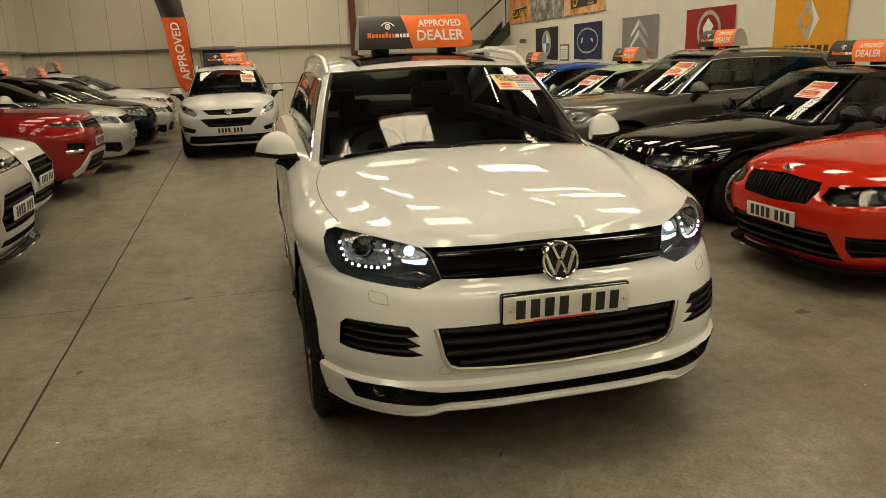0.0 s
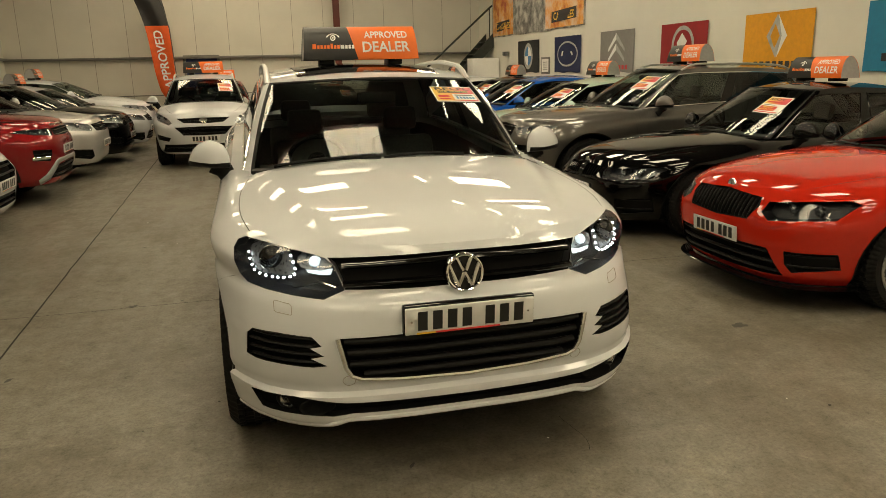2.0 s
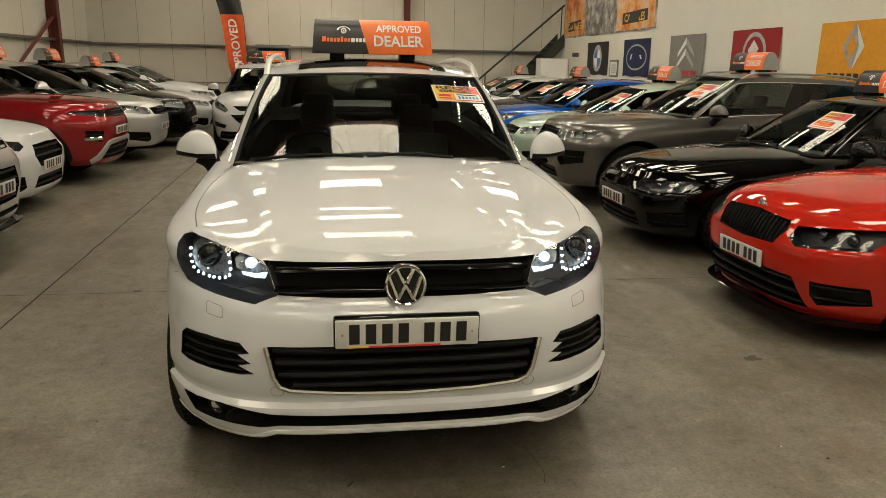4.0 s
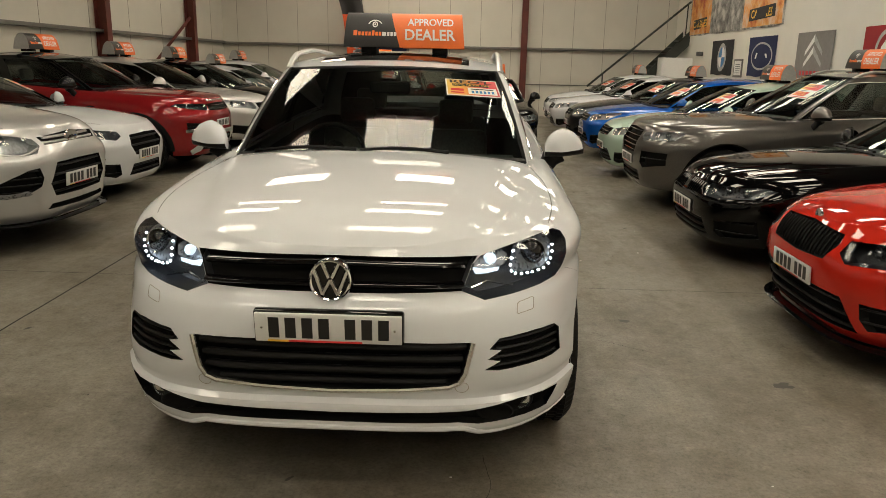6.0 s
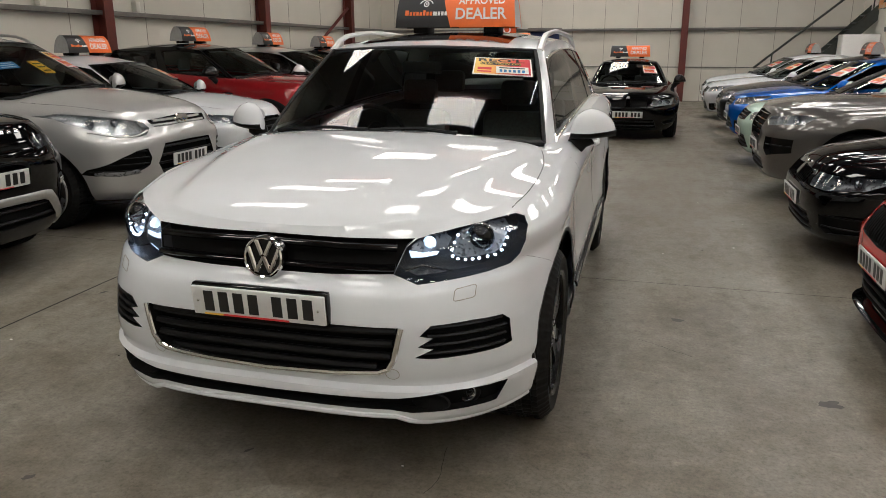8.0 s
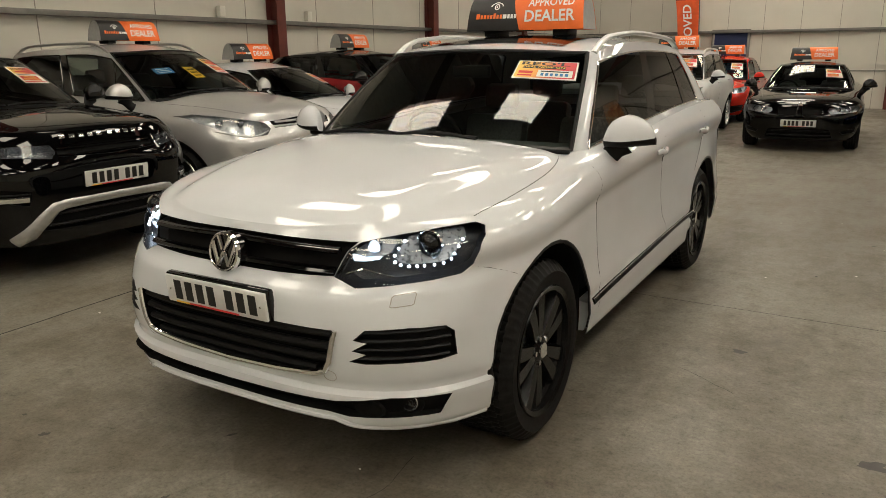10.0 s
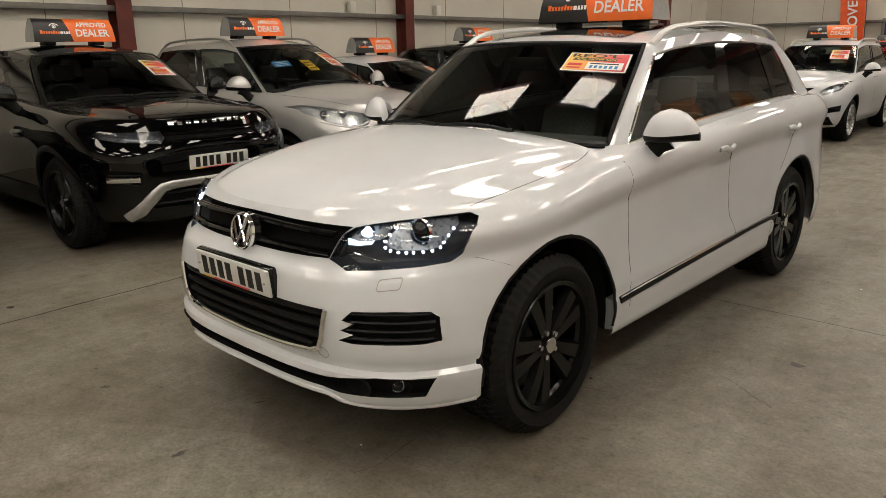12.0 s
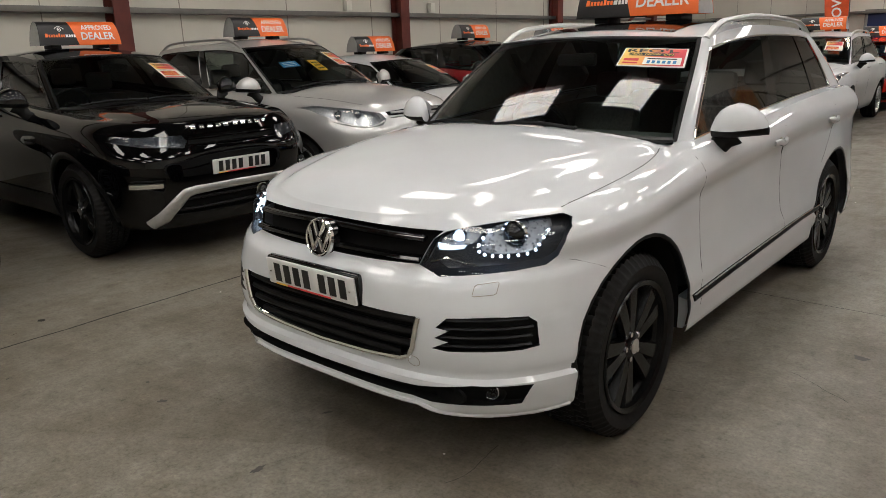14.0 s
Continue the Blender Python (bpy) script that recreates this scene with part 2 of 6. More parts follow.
def prism(bm, poly, depth, m=None):
    """A flat outline in x-z, given thickness along +y."""
    a = [bm.verts.new((x, 0, z)) for x, z in poly]
    b = [bm.verts.new((x, depth, z)) for x, z in poly]
    bm.faces.new(a)
    bm.faces.new(b[::-1])
    for i in range(len(a)):
        j = (i + 1) % len(a)
        bm.faces.new((a[j], a[i], b[i], b[j]))
    bmesh.ops.recalc_face_normals(bm, faces=bm.faces[:])
    if m is not None:
        bmesh.ops.transform(bm, matrix=m, verts=a + b)
    return bm


def curve_of(*pairs):
    """A smooth monotone curve through (x, y) pairs."""
    xs, ys = np.array([p[0] for p in pairs], float), np.array([p[1] for p in pairs], float)
    h, d = np.diff(xs), np.diff(ys) / np.diff(xs)
    m = np.zeros(len(xs))
    m[0], m[-1] = d[0], d[-1]
    for i in range(1, len(xs) - 1):
        if d[i - 1] * d[i] > 0:
            w1, w2 = 2 * h[i] + h[i - 1], h[i] + 2 * h[i - 1]
            m[i] = (w1 + w2) / (w1 / d[i - 1] + w2 / d[i])

    def f(x):
        x = min(max(x, xs[0]), xs[-1])
        i = min(max(int(np.searchsorted(xs, x)) - 1, 0), len(h) - 1)
        t = (x - xs[i]) / h[i]
        return float((2 * t**3 - 3 * t**2 + 1) * ys[i] + (t**3 - 2 * t**2 + t) * h[i] * m[i] + (3 * t**2 - 2 * t**3) * ys[i + 1] + (t**3 - t**2) * h[i] * m[i + 1])

    return f


def inside(poly, u, v):
    c = False
    for i in range(len(poly)):
        (a, b), (p, q) = poly[i], poly[i - 1]
        if (b > v) != (q > v) and u < (p - a) * (v - b) / (q - b) + a:
            c = not c
    return c


def imprint(bm, poly, U, V, want):
    """Cuts an outline, seen along U x V, into the faces that want() takes; returns the faces inside."""
    U, V = Vector(U), Vector(V)
    us, vs = [p[0] for p in poly], [p[1] for p in poly]
    lo, hi = (min(us) - 0.02, min(vs) - 0.02), (max(us) + 0.02, max(vs) + 0.02)

    def span(f):
        a, b = [U.dot(w.co) for w in f.verts], [V.dot(w.co) for w in f.verts]
        return min(a), max(a), min(b), max(b)

    cand = set()
    for f in bm.faces:
        if want(f):
            s = span(f)
            if s[0] <= hi[0] and s[1] >= lo[0] and s[2] <= hi[1] and s[3] >= lo[1]:
                cand.add(f)
    for i in range(len(poly)):
        (a, b), (c, d) = poly[i - 1], poly[i]
        elo, ehi = (min(a, c) - 0.003, min(b, d) - 0.003), (max(a, c) + 0.003, max(b, d) + 0.003)
        fs = []
        for f in cand:
            s = span(f)
            if s[0] <= ehi[0] and s[1] >= elo[0] and s[2] <= ehi[1] and s[3] >= elo[1]:
                fs.append(f)
        no = U * (d - b) - V * (c - a)
        if no.length > 1e-6 and fs:
            geom = list({v for f in fs for v in f.verts}) + list({e for f in fs for e in f.edges}) + fs
            cand -= set(fs)
            r = bmesh.ops.bisect_plane(bm, geom=geom, dist=1e-5, plane_co=U * a + V * b, plane_no=no.normalized())
            cand |= {f for f in r["geom"] if isinstance(f, bmesh.types.BMFace)}
    bm.faces.ensure_lookup_table()
    out = [f for f in cand if f.is_valid and inside(poly, U.dot(f.calc_center_median()), V.dot(f.calc_center_median()))]
    return sorted(out, key=lambda f: f.index)


def lift(bm, faces, remove=True):
    """Takes faces out of bm into a bmesh of their own."""
    nb, at = bmesh.new(), {}
    for f in faces:
        for v in f.verts:
            if v not in at:
                at[v] = nb.verts.new(v.co)
        nb.faces.new([at[v] for v in f.verts])
    if remove:
        bmesh.ops.delete(bm, geom=faces, context="FACES")
    nb.normal_update()
    return nb


def moved(bm, vec):
    for v in bm.verts:
        v.co += Vector(vec)
    return bm


def pocket(src, vec, flare=1.0):
    """A sunken tray: the faces of src pushed by vec, with walls up to its rim."""
    nb = src.copy()
    nb.normal_update()
    vec = Vector(vec)
    rim = [e for e in nb.edges if len(e.link_faces) == 1]
    c = sum((v.co for v in nb.verts), Vector()) / len(nb.verts)
    top = {}
    for e in rim:
        for v in e.verts:
            if v not in top:
                top[v] = nb.verts.new(v.co)
    for e in rim:
        a, b = e.verts
        nb.faces.new((top[a], top[b], b, a))
    old = [v for v in nb.verts if v not in set(top.values())]
    for v in old:
        v.co = c + (v.co - c) * flare + vec
    return nb


def rim_loop(bm):
    """Points round the open edge of a patch."""
    nxt = {}
    for e in bm.edges:
        if len(e.link_faces) == 1:
            f = e.link_faces[0]
            vs = list(f.verts)
            a, b = e.verts
            if vs[(vs.index(a) + 1) % len(vs)] != b:
                a, b = b, a
            nxt[a] = b
    if not nxt:
        return []
    s = next(iter(nxt))
    out, v = [s.co.copy()], nxt[s]
    while v != s and v in nxt and len(out) < 5000:
        out.append(v.co.copy())
        v = nxt[v]
    return out


def letters(text, size, material, parent, at, name="lettering", spread=1.0, bold=0.0, thick=0.0015):
    """Words as flat mesh letters in x-z, facing -y, then laid by the function at(x, z)."""
    cu = bpy.data.curves.new("t", "FONT")
    cu.body, cu.size, cu.align_x, cu.offset, cu.extrude, cu.space_character = text, size, "CENTER", bold, thick, spread
    cu.resolution_u = 3
    ob = bpy.data.objects.new("t", cu)
    scene.collection.objects.link(ob)
    bpy.context.view_layer.update()
    me = bpy.data.meshes.new_from_object(ob.evaluated_get(bpy.context.evaluated_depsgraph_get()))
    bpy.data.objects.remove(ob)
    for v in me.vertices:
        v.co = at(v.co.x, v.co.y, v.co.z)
    me.materials.clear()
    me.materials.append(material)
    o = new(name, me)
    o.parent = parent
    return o


# ---- cars: front towards -y, nose at y = 0, on z = 0 ----
class Shell:
    """The outer skin of a car: stacked plan rings for the lower body and for the cabin, and caps over both."""

    def __init__(self, L, W, fo, wb, r, lead, cowl, head, tail, belt, roof, z0=0.22, levels=None, cw=0.80, rw=0.60, fd=0.75, p=((0, 4.0), (0.6, 4.0), (0.85, 3.0), (1, 3.0)), q=2.0, flare=0.012, arch=0.075, tuck=0.0, crown=0.0, bow=0.03, dish=0.012):
        self.L, self.W, self.fo, self.wb, self.r, self.z0 = L, W, fo, wb, r, z0
        self.lead, self.cowl, self.head, self.tail, self.fd, self.q = lead, cowl, head, tail, fd, q
        self.p = curve_of(*p)
        self.arch = r + arch
        ly, lz = lead
        lv = levels or ((0, 0.10, 0.88), (0.1, 0.045, 0.93), (0.3, 0.02, 0.965), (0.5, 0.0, 0.99), (0.68, 0.0, 1.0), (0.8, 0.025, 0.993), (0.92, 0.07, 0.955), (1, ly, 0.87))
        self.yf = curve_of(*[(t, y) for t, y, w in lv])
        self.wt = curve_of(*[(t, w) for t, y, w in lv])
        self.rd = 0.55
        self.edge = curve_of((ly, lz), (fo, lz + 0.55 * (belt[0] - lz)), (cowl[0] + 0.25, belt[0]), (L - 0.7, belt[1]), (L, belt[1] - 0.04))
        self.top = curve_of((ly, lz), (ly + 0.06 * (cowl[0] - ly), lz + 0.20 * (cowl[1] - lz)), (ly + 0.25 * (cowl[0] - ly), lz + 0.47 * (cowl[1] - lz)), (cowl[0], cowl[1]), (cowl[0] + 0.5, cowl[1] + 0.01), (L - 0.4, belt[1] + 0.02), (L, belt[1] - 0.04))
        self.roofc = curve_of(*roof)
        self.cw, self.rw, self.flare, self.crown, self.tuck, self.dish = cw, rw, flare, crown, tuck, dish
        self.nf, self.ns, self.nr = 26, 44, 12
        self.bow = bow

    def plan(self, w, yf, yr, D, p, q, Dr, nf, ns, nr):
        """Half a ring from the nose round to the tail, as (x, y)."""
        out = []
        k = int(nf * 0.6)
        for i in range(k):
            x = 0.86 * i / (k - 1)
            out.append((x * w, yf + D - D * (1 - x**p) ** (1 / q)))
        y0 = out[-1][1] - yf
        for i in range(1, nf - k + 1):
            y = y0 + (D - y0) * (i / (nf - k))
            x = (1 - ((D - y) / D) ** q) ** (1 / p) if y < D else 1.0
            out.append((x * w, yf + y))
        a, b = yf + D, yr - Dr
        for i in range(1, ns + 1):
            out.append((w, a + (b - a) * i / ns))
        for i in range(1, nr + 1):
            f = math.pi / 2 * i / nr
            out.append((w * max(0.0, math.cos(f)) ** 0.55, b + Dr * math.sin(f) ** 0.9))
        return out

    def deckz(self, x, y):
        e = self.edge(y)
        xe = max(0.05, self.W * 0.88)
        return e + (self.top(y) - e) * (1 - min(1, abs(x) / xe) ** 2.4)

    def side(self, y, t):
        """Extra width over the wheels and a dished door."""
        g = sum(math.exp(-(((y - c) / 0.42) ** 2)) for c in (self.fo, self.fo + self.wb))
        mid = math.sin(math.pi * min(1, max(0, t)))
        return self.flare * g * mid + self.crown * 0.36 * math.exp(-(((t - 0.885) / 0.045) ** 2)) - self.dish * math.exp(-(((t - 0.52) / 0.22) ** 2)) * (1 - min(1, g))

    def body(self, nl=26, fine=None):
        nl = fine or nl
        bm = bmesh.new()
        rows = []
        for l in range(nl + 1):
            t = l / nl
            pl = self.plan(self.W * self.wt(t), self.yf(t), self.L - 0.04 + 0.04 * math.sin(math.pi * t), self.fd, self.p(t), self.q, self.rd, self.nf, self.ns, self.nr)
            row = []
            for x, y in pl:
                z = self.z0 + t * (self.edge(y) - self.z0)
                row.append((x + (self.side(y, t) if self.fo - 0.5 < y < self.L - 0.3 else 0), y, z))
            rows.append(row)
        n = len(rows[0])
        V = {}
        for l, row in enumerate(rows):
            for i, (x, y, z) in enumerate(row):
                if i in (0, n - 1):
                    V[l, i, 1] = V[l, i, -1] = bm.verts.new((0, y, z))
                else:
                    V[l, i, 1], V[l, i, -1] = bm.verts.new((x, y, z)), bm.verts.new((-x, y, z))
        for l in range(nl):
            for i in range(n - 1):
                for s in (1, -1):
                    q = [V[l, i, s], V[l, i + 1, s], V[l + 1, i + 1, s], V[l + 1, i, s]]
                    q = list(dict.fromkeys(q))
                    bm.faces.new(q if s > 0 else q[::-1])
        # bonnet and deck
        M = 26 if self.crown > 0.02 else 16 if self.crown else 10
        D = {}
        for i in range(1, n - 1):
            x, y, z = rows[-1][i]
            for j in range(-M, M + 1):
                if abs(j) == M:
                    D[i, j] = V[nl, i, 1 if j > 0 else -1]
                else:
                    s = abs(j) / M
                    zz = z + (self.top(y) - z) * (1 - s**2.4)
                    if self.crown and y < self.cowl[0] + 0.1:
                        u = (s * x - (0.50 + 0.27 * (y - 0.2) / 1.1)) / 0.015
                        zz += self.crown / (1 + math.exp(max(-30, min(30, u)))) * min(1, max(0, (y - self.lead[0]) / 0.22))
                    D[i, j] = bm.verts.new((x * j / M, y, zz))
        for i in range(1, n - 2):
            for j in range(-M, M):
                bm.faces.new((D[i, j], D[i, j + 1], D[i + 1, j + 1], D[i + 1, j]))
        for j in range(-M, M):
            bm.faces.new((V[nl, 0, 1], D[1, j + 1], D[1, j]))
            bm.faces.new((V[nl, n - 1, 1], D[n - 2, j], D[n - 2, j + 1]))
        bmesh.ops.recalc_face_normals(bm, faces=bm.faces[:])
        cab = [f for f in bm.faces if f.normal.z > 0.75 and self.cowl[0] + 0.12 < f.calc_center_median().y < self.tail[1] - 0.12 and abs(f.calc_center_median().x) < self.cw - 0.05]
        bmesh.ops.delete(bm, geom=cab, context="FACES")
        return bm

    def cab_point(self, xf, s, push=0.0):
        """A point of the windscreen: across (-1 to 1), up (0 to 1)."""
        w, yf, D = self.cab_ring(s)
        a = abs(xf)
        y = yf + D - D * (1 - a**2.6) ** (1 / 1.7)
        x = xf * w
        (w0, y0, D0), (w1, y1, D1) = self.cab_ring(0), self.cab_ring(1)
        k = 1 - (1 - a**2.6) ** (1 / 1.7)
        zb, zt = self.deckz(xf * w0, y0 + D0 * k) - 0.02, self.roofz(xf * w1, y1 + D1 * k, w1)
        n = Vector((0.12 * xf, -(zt - zb), (self.head[0] - self.cowl[0]))).normalized()
        return Vector((x, y, zb + s * (zt - zb))) + n * push

    def cab_ring(self, s):
        w = self.cw + (self.rw - self.cw) * (0.78 * s + 0.22 * s**3)
        yf = self.cowl[0] + (self.head[0] - self.cowl[0]) * (s - self.bow * math.sin(math.pi * s))
        return w, yf, 0.34 - 0.12 * s

    def roofz(self, x, y, w):
        return self.roofc(y) - 0.055 * min(1.2, abs(x) / max(w, 0.1)) ** 2.2

    def cabin(self, nl=16):
        """Returns the vertex rows of the cabin and a bmesh of roof and pillars with its faces named by (level, place)."""
        bm = bmesh.new()
        nf, ns, nr = 18, 30, 8
        rows = []
        foot, crest = [self.plan(w, yf, yr, D, 2.6, 1.7, 0.30, nf, ns, nr) for (w, yf, D), yr in ((self.cab_ring(0), self.tail[1]), (self.cab_ring(1), self.tail[0]))]
        for l in range(nl + 1):
            s = l / nl
            w, yf, D = self.cab_ring(s)
            yr = self.tail[1] + (self.tail[0] - self.tail[1]) * s
            row = []
            for (x, y), (xb, yb), (xt, yt) in zip(self.plan(w, yf, yr, D, 2.6, 1.7, 0.30, nf, ns, nr), foot, crest):
                zb, zt = self.deckz(xb, yb) - 0.02, self.roofz(xt, yt, self.rw)
                row.append((x, y, zb + s * (zt - zb)))
            rows.append(row)
        n = len(rows[0])
        V, F = {}, {}
        for l, row in enumerate(rows):
            for i, (x, y, z) in enumerate(row):
                if i in (0, n - 1):
                    V[l, i, 1] = V[l, i, -1] = bm.verts.new((0, y, z))
                else:
                    V[l, i, 1], V[l, i, -1] = bm.verts.new((x, y, z)), bm.verts.new((-x, y, z))
        for l in range(nl):
            for i in range(n - 1):
                for s in (1, -1):
                    q = list(dict.fromkeys([V[l, i, s], V[l, i + 1, s], V[l + 1, i + 1, s], V[l + 1, i, s]]))
                    F[l, i, s] = bm.faces.new(q if s > 0 else q[::-1])
        M, D = 8, {}
        for i in range(1, n - 1):
            x, y, z = rows[-1][i]
            for j in range(-M, M + 1):
                D[i, j] = V[nl, i, 1 if j > 0 else -1] if abs(j) == M else bm.verts.new((x * j / M, y, self.roofz(x * j / M, y, self.rw)))
        F["roof"] = []
        for i in range(1, n - 2):
            for j in range(-M, M):
                F["roof"].append(bm.faces.new((D[i, j], D[i, j + 1], D[i + 1, j + 1], D[i + 1, j])))
        for j in range(-M, M):
            F["roof"].append(bm.faces.new((V[nl, 0, 1], D[1, j + 1], D[1, j])))
            F["roof"].append(bm.faces.new((V[nl, n - 1, 1], D[n - 2, j], D[n - 2, j + 1])))
        bmesh.ops.recalc_face_normals(bm, faces=bm.faces[:])
        self.nf2, self.ns2, self.nl2 = nf, ns, nl
        return bm, F


def wheel(car, r, width, style, dark, parent, m, made={}):
    """Tyre, rim, spokes, hub and disc, its outer face towards +x."""
    key = (round(r, 3), style, dark.name)
    grp = new("wheel")
    grp.parent = parent
    grp.matrix_basis = m
    if key in made:
        for o in made[key]:
            share(o, o.matrix_basis.copy(), grp)
        return grp
    h, rr = width / 2, r * 0.715 if r > 0.34 else r * 0.69
    bm = bmesh.new()
    prof = [(rr - 0.008, -h + 0.02), (rr + 0.012, -h + 0.004), (r * 0.88, -h - 0.004), (r - 0.025, -h + 0.012), (r - 0.006, -h + 0.035)]
    for k in range(4):
        x = -h + 0.05 + k * (width - 0.1) / 3
        prof += [(r, x - 0.012), (r, x + 0.012)] + ([(r - 0.009, x + 0.016), (r - 0.009, x + (width - 0.1) / 3 - 0.016)] if k < 3 else [])
    prof += [(r - 0.006, h - 0.035), (r - 0.025, h - 0.012), (r * 0.88, h + 0.004), (rr + 0.012, h - 0.004), (rr - 0.008, h - 0.02)]
    lathe(bm, prof, 180)
    for v in bm.verts:
        rad, a = math.hypot(v.co.y, v.co.z), math.atan2(v.co.z, v.co.y)
        if rad > r - 0.03 and round(a / (2 * math.pi) * 180) % 3 == 0:
            v.co.y, v.co.z = v.co.y * (1 - 0.009 / rad), v.co.z * (1 - 0.009 / rad)
    objs = [part("tyre", bm, RUBBER, grp, "black rubber tyre with a block tread", 40)]
    bm = lathe(bmesh.new(), [(rr - 0.004, -h + 0.01), (rr - 0.03, -h + 0.03), (rr - 0.035, h - 0.05), (rr - 0.012, h - 0.018), (rr + 0.006, h - 0.004), (rr + 0.002, h + 0.002), (rr - 0.018, h - 0.006), (rr - 0.026, h - 0.045)], 56)
    objs.append(part("rim", bm, dark, grp))
    n = 5 if style in ("five", "twin") else 10
    for k in range(n):
        bm = bmesh.new()
        for off in ((-0.058, 0.058) if style == "twin" else (0,)):
            wid = 0.037 if style == "twin" else (0.036 if style == "five" else 0.014)
            a0, b0 = 0.045, rr - 0.015
            vs = []
            for rad, ww, xx in ((a0, wid * 0.8, h - 0.03), (0.5 * (a0 + b0), wid, h - 0.022), (b0, wid * 1.25, h - 0.02)):
                o = off * (rad / b0)
                for y, x in ((-ww, xx - 0.035), (-ww * 0.7, xx), (ww * 0.7, xx), (ww, xx - 0.035)):
                    vs.append(bm.verts.new((x, y + o, rad)))
            for i in range(2):
                for j in range(3):
                    bm.faces.new((vs[4 * i + j], vs[4 * i + j + 1], vs[4 * i + 5 + j], vs[4 * i + 4 + j]))
        bmesh.ops.recalc_face_normals(bm, faces=bm.faces[:])
        bmesh.ops.transform(bm, matrix=Matrix.Rotation(2 * math.pi * k / n + 0.3, 4, "X"), verts=bm.verts[:])
        objs.append(part("spoke", bm, dark, grp))
    objs.append(part("hub", lathe(bmesh.new(), [(0.075, h - 0.07), (0.068, h - 0.035), (0.04, h - 0.02), (0.0, h - 0.019)], 24), dark, grp))
    objs.append(part("hub_badge", lathe(bmesh.new(), [(0.034, h - 0.022), (0.033, h - 0.014), (0.027, h - 0.013), (0.0, h - 0.015)], 20), CHROME, grp, "round chrome-ringed wheel badge"))
    objs.append(part("brake_disc", lathe(bmesh.new(), [(0.0, -0.01), (rr * 0.78, -0.01), (rr * 0.78, 0.015), (0.09, 0.02), (0.08, 0.05), (0.0, 0.05)], 36), GREYSTEEL, grp, "dull grey brake disc"))
    for k in range(5):
        a = 2 * math.pi * k / 5 + 0.62
        objs.append(part("wheel_bolt", lathe(bmesh.new(), [(0.011, 0), (0.011, 0.014), (0.0, 0.015)], 8, Matrix.Translation((h - 0.036, 0.056 * math.cos(a), 0.056 * math.sin(a)))), CHROME if dark != ALLOY else GREYSTEEL, grp))
    made[key] = objs
    return grp


def seat_parts(car, x, y, z, parent):
    seat = boxed((-0.25, -0.26, 0), (0.25, 0.26, 0.16), 0.05, pose(x, y, z, -6))
    part("seat", seat, LEATHER, parent)
    part("backrest", boxed((-0.24, -0.07, 0), (0.24, 0.07, 0.60), 0.055, pose(x, y + 0.27, z + 0.08, -14)), LEATHER, parent)
    part("headrest", boxed((-0.13, -0.045, 0), (0.13, 0.05, 0.18), 0.04, pose(x, y + 0.46, z + 0.70, -8)), LEATHER, parent)


def interior(sh, parent, full=True):
    """Dashboard, wheel, seats and a dark floor behind the glass."""
    c = sh.cowl[0]
    zb = sh.edge(c + 0.4)
    bm = bmesh.new()
    w = sh.cw - 0.1
    pts = [(c + 0.16, zb - 0.10), (c + 0.34, zb - 0.005), (c + 0.62, zb + 0.0), (c + 0.72, zb - 0.06), (c + 0.74, zb - 0.35), (c + 0.16, zb - 0.35)]
    a, b = [bm.verts.new((-w, y, z)) for y, z in pts], [bm.verts.new((w, y, z)) for y, z in pts]
    bm.faces.new(a)
    bm.faces.new(b[::-1])
    for i in range(len(pts)):
        j = (i + 1) % len(pts)
        bm.faces.new((a[i], b[i], b[j], a[j]))
    bmesh.ops.recalc_face_normals(bm, faces=bm.faces[:])
    part("dashboard", bm, CABIN, parent, "dark grained dashboard")
    bm = bmesh.new()
    rm = pose(-0.37, c + 0.90, zb - 0.03, 25)
    tube(bm, [rm @ Vector((0.185 * math.cos(k * math.pi / 14), 0, 0.185 * math.sin(k * math.pi / 14))) for k in range(28)], 0.016, 8, closed=True)
    for ang in (200, 340, 270):
        tube(bm, [rm @ Vector((0, 0, 0)), rm @ Vector((0.18 * math.cos(radians(ang)), 0, 0.18 * math.sin(radians(ang))))], 0.018, 6)
    lathe(bm, [(0.06, -0.02), (0.06, 0.02), (0.0, 0.025)], 16, rm @ Matrix.Rotation(-math.pi / 2, 4, "Z"))
    part("steering_wheel", bm, DARKIN, parent, "black three-spoke steering wheel")
    ys = c + 1.38
    for x in (-0.37, 0.37):
        seat_parts(None, x, ys, zb - 0.62, parent)
    for x in (-0.38, 0.38):
        seat_parts(None, x, ys + 0.88, zb - 0.58, parent)
    tub = bmesh.new()
    pl = sh.plan(sh.cw - 0.03, c + 0.14, sh.tail[1] - 0.04, 0.3, 2.6, 1.7, 0.3, 12, 8, 6)
    ring = [(x, y) for x, y in pl] + [(-x, y) for x, y in pl[-2:0:-1]]
    lo, hi = [tub.verts.new((x, y, sh.z0 + 0.12)) for x, y in ring], [tub.verts.new((x, y, sh.edge(y) - 0.06)) for x, y in ring]
    tub.faces.new(lo)
    for i in range(len(ring)):
        j = (i + 1) % len(ring)
        tub.faces.new((lo[i], lo[j], hi[j], hi[i]))
    part("cabin_trim", tub, CABIN, parent, "dark door cards and carpet")
    mir = boxed((-0.12, -0.02, -0.035), (0.12, 0.02, 0.035), 0.015)
    p = sh.cab_point(0, 0.86)
    part("rear_view_mirror", moved(mir, (0, p.y + 0.09, p.z - 0.05)), DARKIN, parent)


